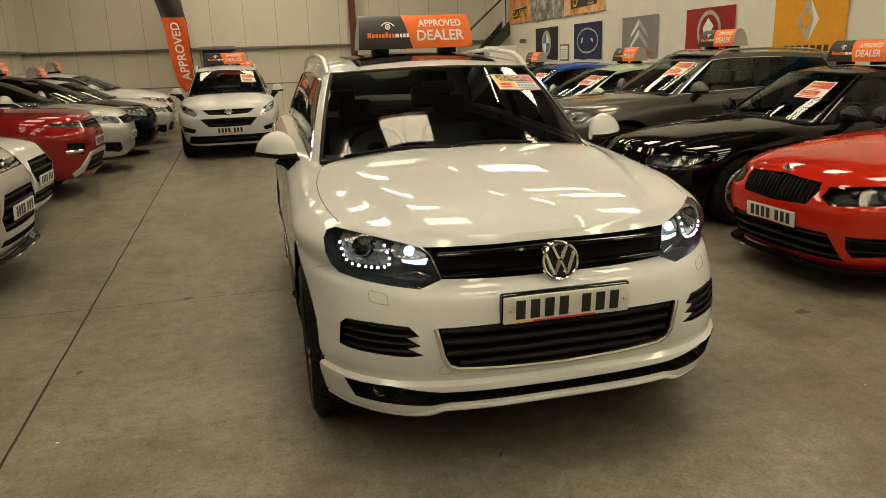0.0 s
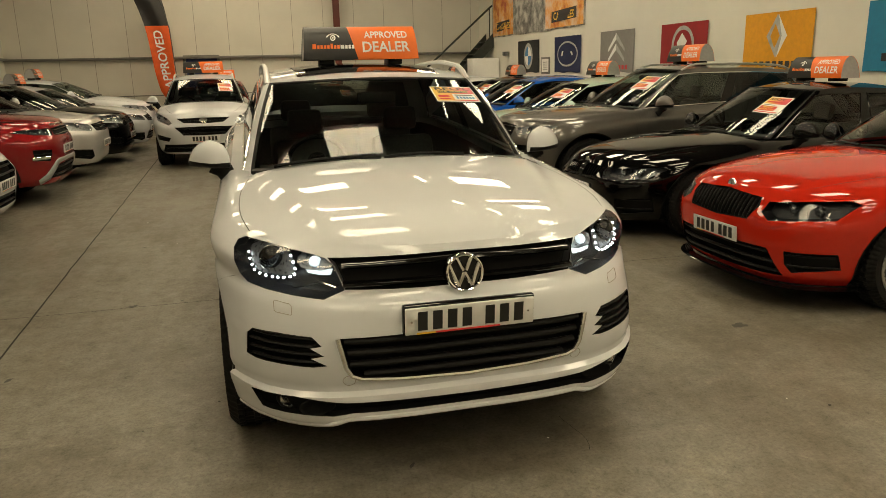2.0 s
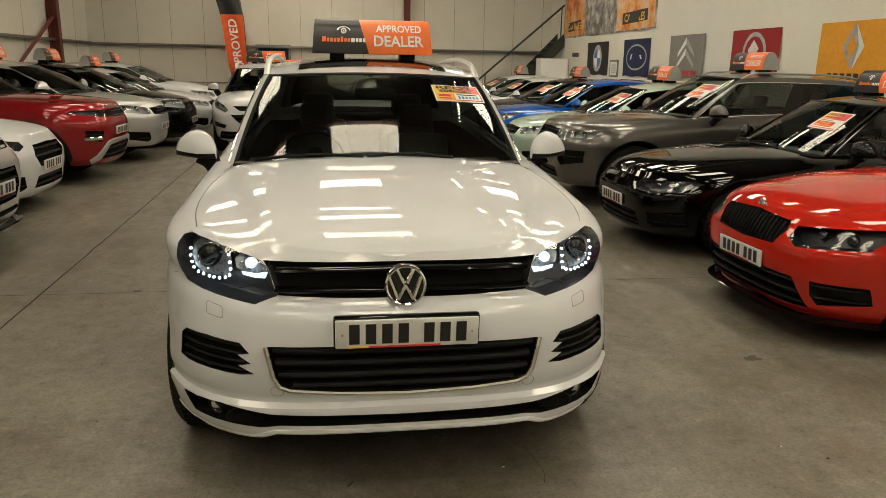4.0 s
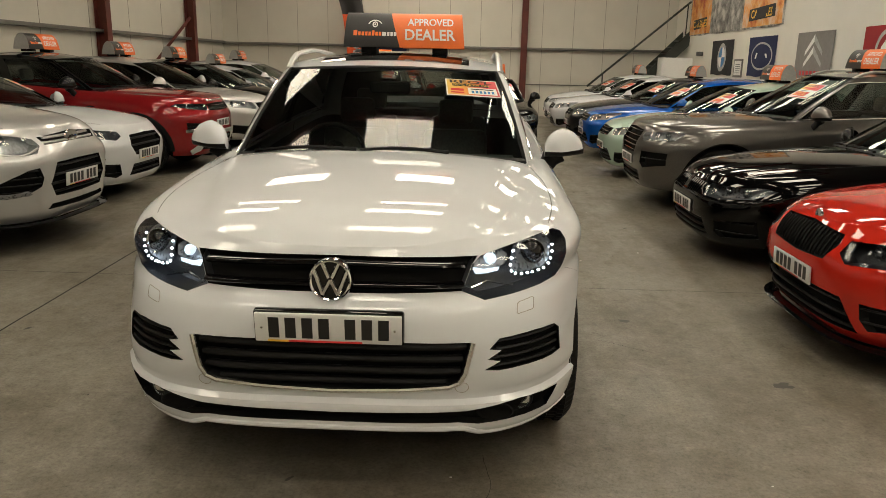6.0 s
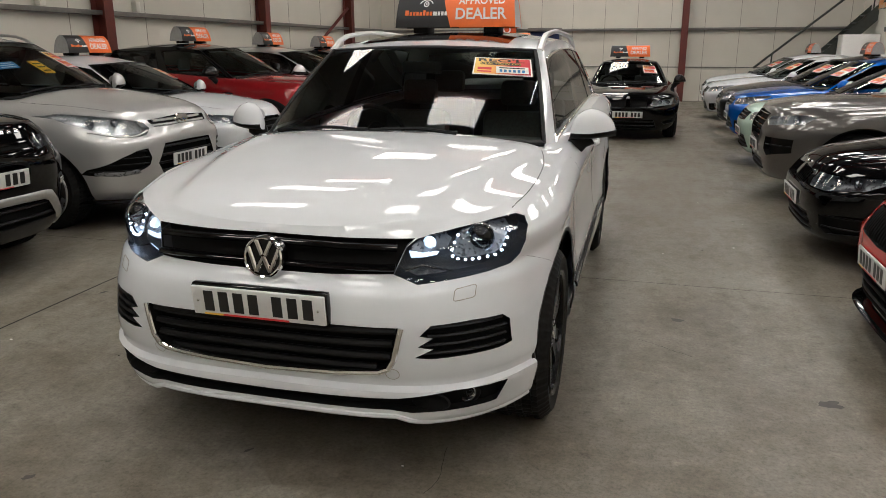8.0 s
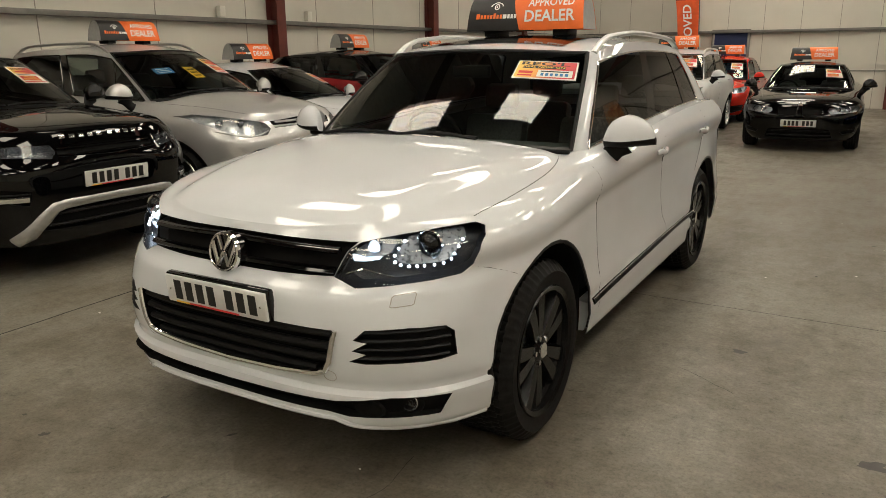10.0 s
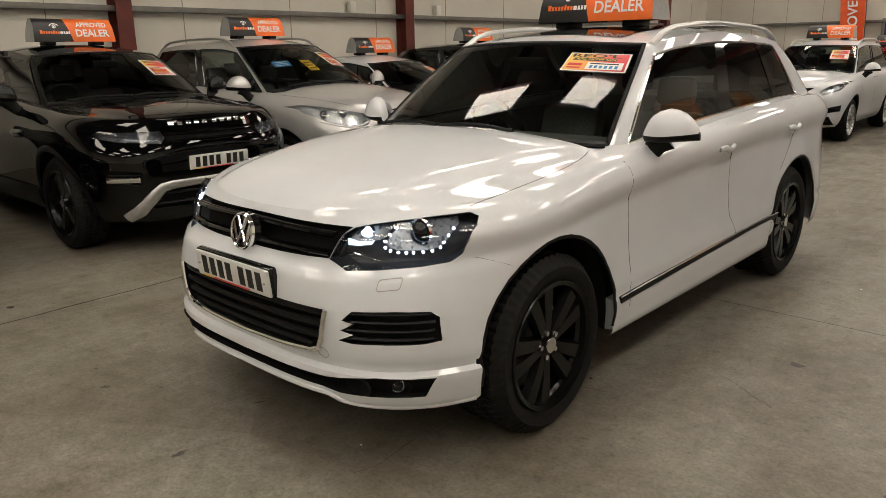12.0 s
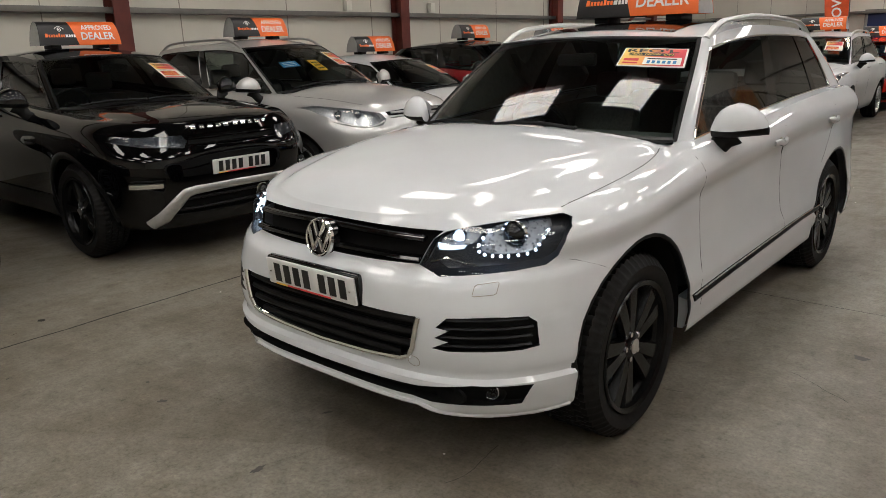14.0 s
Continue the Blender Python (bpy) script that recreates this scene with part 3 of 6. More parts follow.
def number_plate(parent, m, yellow=False):
    """A white plate with dark bars for its characters, in x-z facing -y."""
    pl = part("number_plate", boxed((-0.26, -0.006, -0.055), (0.26, 0.006, 0.055), 0.004, m), PLATEW, parent, "white number plate with black characters")
    x = -0.215
    for k in range(7):
        if k == 4:
            x += 0.034
        bm = boxed((x + 0.004, -0.0075, -0.038), (x + 0.042, -0.005, 0.040), 0, m)
        part("plate_mark", bm, INK, pl)
        x += 0.059
    part("plate_strip", boxed((-0.14, -0.0072, -0.0535), (0.12, -0.005, -0.0465), 0, m), SIGNRED, pl, "thin red and yellow strip")
    part("plate_strip", boxed((-0.215, -0.0072, -0.0535), (-0.14, -0.005, -0.0465), 0, m), SIGNYEL, pl)
    return pl


def door_mirror(sh, s, shell_mat, parent, at):
    """A domed wing mirror with a black lower band, a slanting foot and its glass; s is the side, at the middle of its underside."""
    high, deep = curve_of((-0.112, 0.045), (-0.098, 0.085), (-0.06, 0.122), (-0.015, 0.137), (0.04, 0.122), (0.085, 0.085), (0.108, 0.045), (0.116, 0.012)), curve_of((-0.112, 0.045), (-0.06, 0.085), (0.0, 0.098), (0.06, 0.085), (0.105, 0.045), (0.116, 0.015))
    rings, n = [], 24
    bm = bmesh.new()
    xs = [-0.112, -0.108, -0.098, -0.08, -0.05, -0.015, 0.02, 0.055, 0.085, 0.102, 0.112, 0.116]
    for x in xs:
        h, d = high(x), deep(x)
        low_z = 0.012 + 0.10 * max(0, x + 0.02)
        ring = []
        for k in range(n):
            a = 2 * math.pi * k / n
            cy, cz = -math.cos(a), math.sin(a)
            y = d * math.copysign(abs(cy) ** 0.8, cy) * (1.0 if cy < 0 else 0.32)
            z = cz * (h - low_z if cz > 0 else 0.034)
            ring.append(bm.verts.new((x, y + 0.32 * x, low_z + z)))
        rings.append(ring)
    for A, B in zip(rings, rings[1:]):
        for k in range(n):
            bm.faces.new((A[k], B[k], B[(k + 1) % n], A[(k + 1) % n]))
    bm.faces.new(rings[0])
    bm.faces.new(rings[-1][::-1])
    bmesh.ops.recalc_face_normals(bm, faces=bm.faces[:])
    under = lift(bm, [f for f in bm.faces if f.calc_center_median().z < 0.008 + 0.10 * max(0, f.calc_center_median().x + 0.02)])
    m = Matrix.Translation(at) @ Matrix.Diagonal((s, 1, 1, 1))
    for b in (bm, under):
        bmesh.ops.transform(b, matrix=m, verts=b.verts[:])
        bmesh.ops.recalc_face_normals(b, faces=b.faces[:])
    mir = part("door_mirror", bm, shell_mat, parent, "", 60)
    part("mirror_base", under, PLASTIC, mir, "black plastic mirror underside", 60)
    a = Vector(at)
    arm = tube(bmesh.new(), [a + Vector((-s * 0.035, 0.005, 0.0)), a + Vector((-s * 0.075, -0.01, -0.035)), a + Vector((-s * 0.105, -0.03, -0.085)), a + Vector((-s * 0.135, -0.04, -0.105))], [0.066, 0.052, 0.045, 0.045], 12, 0.5, (0, 1, 0))
    part("mirror_arm", arm, PLASTIC, mir, "black mirror arm")
    g = bmesh.new()
    bmesh.ops.create_circle(g, cap_ends=True, segments=20, radius=1)
    bmesh.ops.transform(g, matrix=Matrix.Translation((a.x, a.y + 0.036, a.z + 0.055)) @ Matrix.Rotation(math.pi / 2, 4, "X") @ Matrix.Diagonal((0.086, 0.052, 1, 1)), verts=g.verts[:])
    part("mirror_glass", g, CHROME, mir)


def bvh_of(bm):
    from mathutils.bvhtree import BVHTree
    return BVHTree.FromBMesh(bm)


def on_skin(tree, pts, axis, off=0.0):
    """Drops points on to the skin along an axis."""
    out, nor = [], []
    for p in pts:
        hit = tree.ray_cast(Vector(p), Vector(axis))
        if hit[0] is not None:
            out.append(hit[0] + hit[1] * off)
            nor.append(hit[1])
    return out, nor


def circle_poly(cy, cz, r, n=28, flat=None):
    return [(cy + r * math.cos(2 * math.pi * k / n), max(cz + r * math.sin(2 * math.pi * k / n), flat if flat is not None else -9)) for k in range(n)]


def arch_radius(sh, a):
    """The wheel opening, drawn in towards the tyre low down on its front side."""
    low_front = max(0.0, -math.cos(a)) ** 2 * max(0.0, 0.75 - math.sin(a))
    return sh.arch - sh.tuck * min(1, low_front)


def front(f):
    return f.normal.y < -0.12


def mirrored(poly):
    return [(-x, z) for x, z in poly][::-1]


def build_car(name, label, sh, colour, m, lamps, grilles=(), holes=(), lows=(), plate_z=0.5, plate=True, roofmat=None, rails=None, archw=0.016, wheels=("ten", ALLOY), badge=None, group="cars for sale", windows=(0.06, 0.44, 0.94), hero=False, chrome_line=False, mirrors=None, rim=None, archtrim=PLASTIC, cut=None, skid=None, lampmat=None, splitter=False):
    """A whole parked car from its skin and the outlines on its nose."""
    car = thing(name, label, "car", m, group)
    bm = sh.body(fine=46 if hero else None)
    tree = bvh_of(bm)
    # wheel arches
    for cy in (sh.fo, sh.fo + sh.wb):
        for s in (1, -1):
            poly = [(cy + arch_radius(sh, 2 * math.pi * k / 36) * math.cos(2 * math.pi * k / 36), sh.r + arch_radius(sh, 2 * math.pi * k / 36) * math.sin(2 * math.pi * k / 36)) for k in range(36)]
            inn = imprint(bm, poly, (0, 1, 0), (0, 0, 1), lambda f: f.normal.x * s > 0.25 and f.calc_center_median().z < sh.r + sh.arch + 0.2)
            bmesh.ops.delete(bm, geom=inn, context="FACES")
            well = bmesh.new()
            aa = [math.pi * (-0.05 + 1.1 * k / 20) for k in range(21)]
            xs3 = (s * 0.42,)
            ra = []
            for a in aa:
                yy, zz = cy + (arch_radius(sh, a) + 0.003) * math.cos(a), sh.r + (arch_radius(sh, a) + 0.003) * math.sin(a)
                hit = tree.ray_cast(Vector((s * 2, yy, max(zz, sh.z0 + 0.02))), Vector((-s, 0, 0)))
                xo = s * min(sh.W - 0.045, abs(hit[0].x) - 0.012 if hit[0] is not None else sh.W - 0.12)
                ra.append([well.verts.new((x, yy, zz)) for x in (xs3[0], xo)])
            for k in range(20):
                well.faces.new((ra[k][0], ra[k][1], ra[k + 1][1], ra[k + 1][0]))
            well.faces.new([r2[0] for r2 in ra])
            part("wheel_arch_liner", well, DARKIN, car)
            arc = [(s * 2, cy + arch_radius(sh, a) * math.cos(a), sh.r + arch_radius(sh, a) * math.sin(a)) for a in [math.pi * (-0.12 + 1.24 * k / 28) for k in range(29)]]
            arc = [p for p in arc if p[2] > sh.z0 + 0.015]
            pts, nor = on_skin(tree, arc, (-s, 0, 0), -0.005)
            if len(pts) > 4:
                part("wheel_arch_trim", tube(bmesh.new(), pts, archw, 8, 0.3, nor), archtrim, car)
    if cut:
        bmesh.ops.delete(bm, geom=imprint(bm, cut, (1, 0, 0), (0, 0, 1), lambda f: f.normal.y < 0.2 and f.calc_center_median().y < 0.6), context="FACES")
    # lamps
    for poly in lamps:
        for pp in (poly, mirrored(poly)):
            inn = imprint(bm, pp, (1, 0, 0), (0, 0, 1), lambda f: f.normal.y < -0.05 and f.calc_center_median().y < 0.95 and f.calc_center_median().z < sh.lead[1] + 0.14)
            if not inn:
                continue
            lens = lift(bm, inn)
            sd = 1 if pp is poly else -1
            lamp = part("headlight_housing", pocket(lens, (-0.035 * sd, 0.075, 0.0), 0.93), LAMPBLK if hero else lampmat or BRIGHTLAMP, car, "headlamp behind a clear lens")
            cx = sum(v.co.x for v in lens.verts) / len(lens.verts)
            cy = sum(v.co.y for v in lens.verts) / len(lens.verts)
            cz = sum(v.co.z for v in lens.verts) / len(lens.verts)
            if not hero:
                tall = (max(v.co.z for v in lens.verts) - min(v.co.z for v in lens.verts)) * 0.30
                for dx, rr in ((-0.075, min(0.036, tall)), (0.055, min(0.042, tall * 1.1))):
                    hit = bvh_of(lens).ray_cast(Vector((cx + sd * dx, -1, cz + 0.004)), Vector((0, 1, 0)))
                    if hit[0] is not None:
                        lp = lathe(bmesh.new(), [(rr, 0.0), (rr * 0.9, -0.015), (rr * 0.86, 0.012), (rr * 0.6, 0.026), (0, 0.03)], 18, Matrix.Translation(hit[0] + Vector((-sd * 0.02, 0.07, -0.008))) @ Matrix.Rotation(-math.pi / 2, 4, "Z"))
                        part("projector_lamp", lp, [REFLECTOR], lamp)
                        part("lamp_ring", tube(bmesh.new(), [hit[0] + Vector((-sd * 0.02 + rr * 1.05 * math.cos(k * math.pi / 8), 0.06, -0.008 + rr * 1.05 * math.sin(k * math.pi / 8))) for k in range(16)], 0.005, 6, closed=True), CHROME, lamp)
            else:
                lamp["side"] = sd
            part("lens", moved(lens, (0, 0.002, 0)), LENS, lamp, "clear polycarbonate lens")
    # grilles
    for poly, depth, mat, nb in grilles:
        inn = imprint(bm, poly, (1, 0, 0), (0, 0, 1), lambda f: front(f) and f.calc_center_median().y < 0.7)
        if not inn:
            continue
        src = lift(bm, inn)
        gr = part("grille", pocket(src, (0, depth, 0), 0.99), DARKIN, car, "black slatted grille")
        gt = bvh_of(src)
        us, zs = [p[0] for p in poly], [p[1] for p in poly]
        for k in range(-nb):
            x = min(us) + (max(us) - min(us)) * (k + 0.5) / -nb
            pts, nor = on_skin(gt, [(x, -1, min(zs) + (max(zs) - min(zs)) * j / 14) for j in range(15)], (0, 1, 0), -0.012)
            if len(pts) > 2:
                part("grille_bar", tube(bmesh.new(), pts, 0.009, 6, 1.0, (1, 0, 0)), mat, gr)
        for k in range(nb):
            z = min(zs) + (max(zs) - min(zs)) * (k + 0.5) / nb
            xs = []
            for i in range(len(poly)):
                (a, b), (c, d) = poly[i - 1], poly[i]
                if (b > z) != (d > z):
                    xs.append(a + (c - a) * (z - b) / (d - b))
            xs.sort()
            for i in range(0, len(xs) - 1, 2):
                pts, nor = on_skin(gt, [(xs[i] + (xs[i + 1] - xs[i]) * (0.012 + 0.976 * j / 14), -1, z) for j in range(15)], (0, 1, 0), -0.022)
                if len(pts) > 2:
                    part("grille_bar", tube(bmesh.new(), pts, 0.016, 8, 0.75 if not hero else 0.9, (0, 0, 1)), mat, gr)
        src.free()
    # openings in the bumper
    for poly, depth, nb in holes:
        for pp in (poly, mirrored(poly)):
            inn = imprint(bm, pp, (1, 0, 0), (0, 0, 1), lambda f: front(f) and f.calc_center_median().y < 0.8)
            if not inn:
                continue
            src = lift(bm, inn)
            it = part("bumper_intake", pocket(src, (0, depth, 0), 0.98), PLASTIC, car, "black bumper intake")
            gt = bvh_of(src)
            xs, zs = [p[0] for p in pp], [p[1] for p in pp]
            for k in range(nb):
                z = min(zs) + (max(zs) - min(zs)) * (k + 0.6) / nb
                pts, nor = on_skin(gt, [(min(xs) + (max(xs) - min(xs)) * j / 20, -1, z) for j in range(21)], (0, 1, 0), -0.012)
                if len(pts) > 3:
                    part("intake_slat", tube(bmesh.new(), pts, 0.011, 6, 0.6, (0, 0, 1)), PLASTIC, it)
            src.free()
    for poly, mat in lows:
        inn = imprint(bm, poly, (1, 0, 0), (0, 0, 1), lambda f: f.normal.y < 0.1 and f.calc_center_median().y < 0.9)
        if inn:
            part("bumper_insert", moved(lift(bm, inn), (0, 0.004, 0)), mat, car)
    # the skin has a second side so that shut lines and arches show thickness
    body = part("body", bm, colour, car)
    # cabin
    cb, F = sh.cabin()
    nf, ns, nl = sh.nf2, sh.ns2, sh.nl2
    iA = nf - 6 if hero else nf - 5
    screen = [F[l, i, s] for l in range(1, nl) for i in range(iA) for s in (1, -1)]
    w0, wB, w1 = windows
    i0, iB, i1 = nf - (2 if hero else 3) + int(w0 * ns), nf + int(wB * ns), nf + int(w1 * ns)
    sides = {s: [([F[l, i, s] for l in range(1, nl - 2) for i in range(i0, iB - 1)]), ([F[l, i, s] for l in range(1, nl - 2) for i in range(iB + 1, i1)])] for s in (1, -1)}
    back = [F[l, i, s] for l in range(3, nl - 2) for i in range(nf + ns + 2, nf + ns + 7) for s in (1, -1)]
    pil = {s: [F[l, i, s] for l in range(1, nl - 2) for i in range(iB - 1, iB + 1)] for s in (1, -1)}
    wb = lift(cb, screen, False)
    seal = rim_loop(wb)
    if len(seal) > 4:
        part("windscreen_seal", tube(bmesh.new(), seal, 0.013, 6, 0.45, (0, -0.6, 0.8), closed=True), PLASTIC, car)
    part("windscreen", wb, GLASS, car, "tinted laminated windscreen")
    frames = []
    for s in (1, -1):
        for k, fs in enumerate(sides[s]):
            g = lift(cb, fs, False)
            frames.append((rim_loop(g), s))
            part("side_window", g, SIDEGLASS if k == 0 else DARKGLASS, car, "dark tinted side window")
        if chrome_line:
            whole = lift(cb, sides[s][0] + sides[s][1] + pil[s], False)
            frames = [fr for fr in frames if fr[1] != s] + [(rim_loop(whole), s)]
            whole.free()
        if hero:
            iQ = iB + int(0.70 * (i1 - iB))
            qp = lift(cb, [F[l, iQ, s] for l in range(1, nl - 2)], False)
            part("door_pillar", moved(qp, (s * 0.004, 0, 0)), GLOSSBLK, car)
    part("rear_window", lift(cb, back, False), PRIVACY, car)
    for s in (1, -1):
        part("door_pillar", lift(cb, pil[s], False), GLOSSBLK, car)
    roof = lift(cb, F["roof"], False) if roofmat else None
    kill = screen + back + pil[1] + pil[-1] + [f for s in (1, -1) for fs in sides[s] for f in fs] + (F["roof"] if roofmat else [])
    bmesh.ops.delete(cb, geom=kill, context="FACES")
    part("cabin_frame", cb, colour if not roofmat else roofmat, car)
    if roofmat:
        part("roof", roof, roofmat, car)
    for loop, s in frames:
        if len(loop) > 4:
            part("window_trim", tube(bmesh.new(), loop, 0.008, 6, 1.0, (s, 0, 0.3), closed=True), CHROME if chrome_line else GLOSSBLK, car)
    # screen surround, wipers
    edge = [sh.cab_point(x, 0.055, 0.004) for x in [-0.93 + 1.86 * k / 24 for k in range(25)]]
    part("scuttle", tube(bmesh.new(), edge, 0.03, 8, 0.5, (0, -0.3, 1)), PLASTIC, car, "black scuttle panel below the windscreen")
    for x0, x1 in ((-0.12, -0.80), (0.45, -0.10)):
        pts = [sh.cab_point(x0 + (x1 - x0) * k / 8, 0.07 + 0.03 * math.sin(math.pi * k / 8), 0.022) for k in range(9)]
        part("wiper", tube(bmesh.new(), pts, [0.016] + [0.009] * 8, 6), PLASTIC, car, "black wiper arm and blade")
    interior(sh, car)
    # wheels
    for cy in (sh.fo, sh.fo + sh.wb):
        for s in (1, -1):
            tw = 0.31 if hero else 0.25 if sh.r > 0.345 else 0.215
            wm = Matrix.Translation((s * (sh.W - tw / 2 - (0.010 if hero else 0.025)), cy, sh.r)) @ (Matrix.Rotation(math.pi, 4, "Z") if s < 0 else Matrix())
            wheel(None, sh.r, tw, wheels[0], wheels[1], car, wm)
    # underside
    ub = bmesh.new()
    pl = sh.plan(sh.W * 0.86, 0.12, sh.L - 0.15, 0.5, 3, 2, 0.4, 12, 6, 6)
    ring = [(x, y) for x, y in pl] + [(-x, y) for x, y in pl[-2:0:-1]]
    ub.faces.new([ub.verts.new((x, y, sh.z0 + 0.02)) for x, y in ring])
    part("underside", ub, DARKIN, car)
    # mirrors
    mx = mirrors or (sh.W + 0.06, sh.cowl[0] + 0.50, sh.edge(sh.cowl[0] + 0.5) + 0.045)
    for s in (1, -1):
        door_mirror(sh, s, colour if rim is None else rim, car, (s * mx[0], mx[1], mx[2]))
    # shut lines and handles
    for s in () if hero else (1, -1):
        for yy in (sh.cowl[0] + 0.12, sh.cowl[0] + 1.18):
            pts, nor = on_skin(tree, [(s * 2, yy + 0.05 * math.sin(k / 12 * 3.0), sh.edge(yy) - 0.04 - (sh.edge(yy) - 0.04 - sh.z0 - 0.13) * k / 12) for k in range(13)], (-s, 0, 0), -0.0015)
            if len(pts) > 3:
                part("door_gap", tube(bmesh.new(), pts, 0.0035, 5, 0.7, nor), INK, car)
        for yy in (sh.cowl[0] + 1.02, sh.cowl[0] + 2.1):
            pts, nor = on_skin(tree, [(s * 2, yy + 0.19 * k / 6, sh.edge(yy) - 0.10) for k in range(7)], (-s, 0, 0), 0.014)
            if len(pts) > 3:
                part("door_handle", tube(bmesh.new(), pts, [0.011, 0.016, 0.017, 0.017, 0.017, 0.016, 0.011], 8, 1.0, nor), colour, car)
        ly = sh.lead[0]
        pts, nor = on_skin(tree, [(s * sh.W * (0.60 + 0.20 * (k / 16) ** 0.7), ly + 0.17 + (sh.cowl[0] - ly - 0.12) * k / 16, 2) for k in range(17)], (0, 0, -1), -0.0015)
        if len(pts) > 3:
            part("bonnet_gap", tube(bmesh.new(), pts, 0.0035, 5, 0.7, nor), INK, car)
    if plate:
        hit = tree.ray_cast(Vector((0, -1, plate_z)), Vector((0, 1, 0)))
        number_plate(car, Matrix.Translation((0, hit[0].y - 0.012, plate_z)) @ Matrix.Rotation(radians(4), 4, "X"))
    if skid:
        pts, nor = on_skin(tree, [(x, -1, z) for x, z in ((-0.68, 0.30), (-0.62, 0.36), (-0.53, 0.47), (-0.47, 0.53), (-0.40, 0.545), (-0.2, 0.55), (0, 0.552), (0.2, 0.55), (0.40, 0.545), (0.47, 0.53), (0.53, 0.47), (0.62, 0.36), (0.68, 0.30))], (0, 1, 0), 0.002)
        part("skid_bar", tube(bmesh.new(), pts, [0.05, 0.05, 0.045, 0.04, 0.034, 0.03, 0.03, 0.03, 0.034, 0.04, 0.045, 0.05, 0.05], 8, 0.4, nor), skid, car, "satin silver skid bar")
        for s in (1, -1):
            pts, nor = on_skin(tree, [(s * (0.62 + 0.18 * k / 5), -1, 0.605) for k in range(6)], (0, 1, 0), 0.0)
            part("fog_light", tube(bmesh.new(), pts, 0.022, 8, 0.5, nor), CHROME, car, "slim bright fog light")
        for k in range(10):
            x = -0.34 + 0.068 * k + (0.02 if k > 4 else 0)
            pts, nor = on_skin(tree, [(x, -1, sh.lead[1] - 0.032), (x + 0.038, -1, sh.lead[1] - 0.032)], (0, 1, 0), 0.004)
            if len(pts) == 2:
                part("lettering_bar", tube(bmesh.new(), pts, 0.014, 4, 0.3, nor), CHROME, car)
    if splitter:
        pts, nor = on_skin(tree, [(-0.82 + 1.64 * k / 30, -1, sh.z0 + 0.035) for k in range(31)], (0, 1, 0), 0.0)
        part("front_splitter", tube(bmesh.new(), [p + Vector((0, -0.012, -0.05)) for p in pts], 0.05, 8, 0.22, (0, 0, 1)), GLOSSBLK, car, "gloss black splitter under the bumper")
    if badge:
        hit = tree.ray_cast(Vector((0, -1, badge[0])), Vector((0, 1, 0)))
        b2 = lathe(bmesh.new(), [(badge[1], 0), (badge[1] * 0.92, 0.012), (badge[1] * 0.75, 0.008), (0, 0.009)], 24, Matrix.Translation(hit[0] + Vector((0, -0.0, 0))) @ Matrix.Rotation(-math.pi / 2, 4, "Z") @ Matrix.Diagonal((1, badge[2], 1, 1)))
        part("badge", b2, CHROME, car, "round chrome badge")
    if rails:
        for s in (1, -1):
            y0, y1 = sh.head[0] + 0.18, sh.tail[0] - 0.25
            pts = []
            for k in range(17):
                u = k / 16
                y = y0 + (y1 - y0) * u
                x = s * (sh.rw - 0.015)
                h = 0.055 * min(1, 9 * u, 9 * (1 - u)) ** 0.6
                pts.append((x, y, sh.roofz(x, y, sh.rw) + h - 0.006))
            part("roof_rail", tube(bmesh.new(), pts, 0.02, 8, 0.75), rails, car, "bright roof rail")
    return car, sh, tree


# ---- the hall ----
XL, XR, YB, YF, ZC = -7.75, 7.05, 22.4, -12.0, 6.0


def slab(name, lo, hi, mat, label, bevel=0.0):
    return tagged(part(name, boxed(lo, hi, bevel), mat, None, "", 30), label, name.split("_")[0], "", "structure")


slab("floor", (XL - 0.3, YF - 0.3, -0.2), (XR + 0.3, YB + 0.3, 0.0), FLOOR, "worn grey power-floated concrete warehouse floor")
slab("ceiling", (XL - 0.3, YF - 0.3, ZC), (XR + 0.3, YB + 0.3, ZC + 0.15), CEILING, "pale profiled sheet roof lining")
slab("wall_north", (XL - 0.3, YB, 0), (XR + 0.3, YB + 0.2, ZC), CLADDING, "cream insulated cladding panel wall")
slab("wall_west", (XL - 0.2, YF, 0), (XL, YB, ZC), CLADDING, "cream insulated cladding panel wall with steel columns")
slab("wall_east", (XR, YF, 0), (XR + 0.2, YB, ZC), BLOCKWALL, "cream painted partition wall hung with flags")
# out of view; pale cladding chosen as a bounce surface for the car fronts
slab("wall_south", (XL - 0.3, YF - 0.2, 0), (XR + 0.3, YF, ZC), CLADDING, "unseen pale end wall that bounces light on to the car fronts")


def on_wall(ob):
    return tagged(ob, "", "", "", "structure")


# cladding joints
for k in range(15):
    x = XL + 1.0 * (k + 0.5)
    on_wall(tagged(part("trim_joint", boxed((x - 0.006, YB - 0.004, 0), (x + 0.006, YB, ZC)), SEAM), "narrow dark joint between cladding panels", "joint"))
for k in range(18):
    y = -11 + 1.9 * k
    on_wall(tagged(part("trim_joint", boxed((XL, y - 0.006, 0), (XL + 0.004, y + 0.006, ZC)), SEAM), "narrow dark joint between cladding panels", "joint"))
for z in (1.02,):
    on_wall(tagged(part("trim_ledge", boxed((XL, YB - 0.035, z), (XR, YB, z + 0.03)), GIRT), "low horizontal sheeting rail", "rail"))


def girt(lo, hi, along):
    """A cold-rolled channel on the wall."""
    bm = bmesh.new()
    box(bm, lo, hi, 0.006)
    return on_wall(tagged(part("trim_rail", bm, GIRT), "grey galvanised horizontal sheeting rail", "rail"))


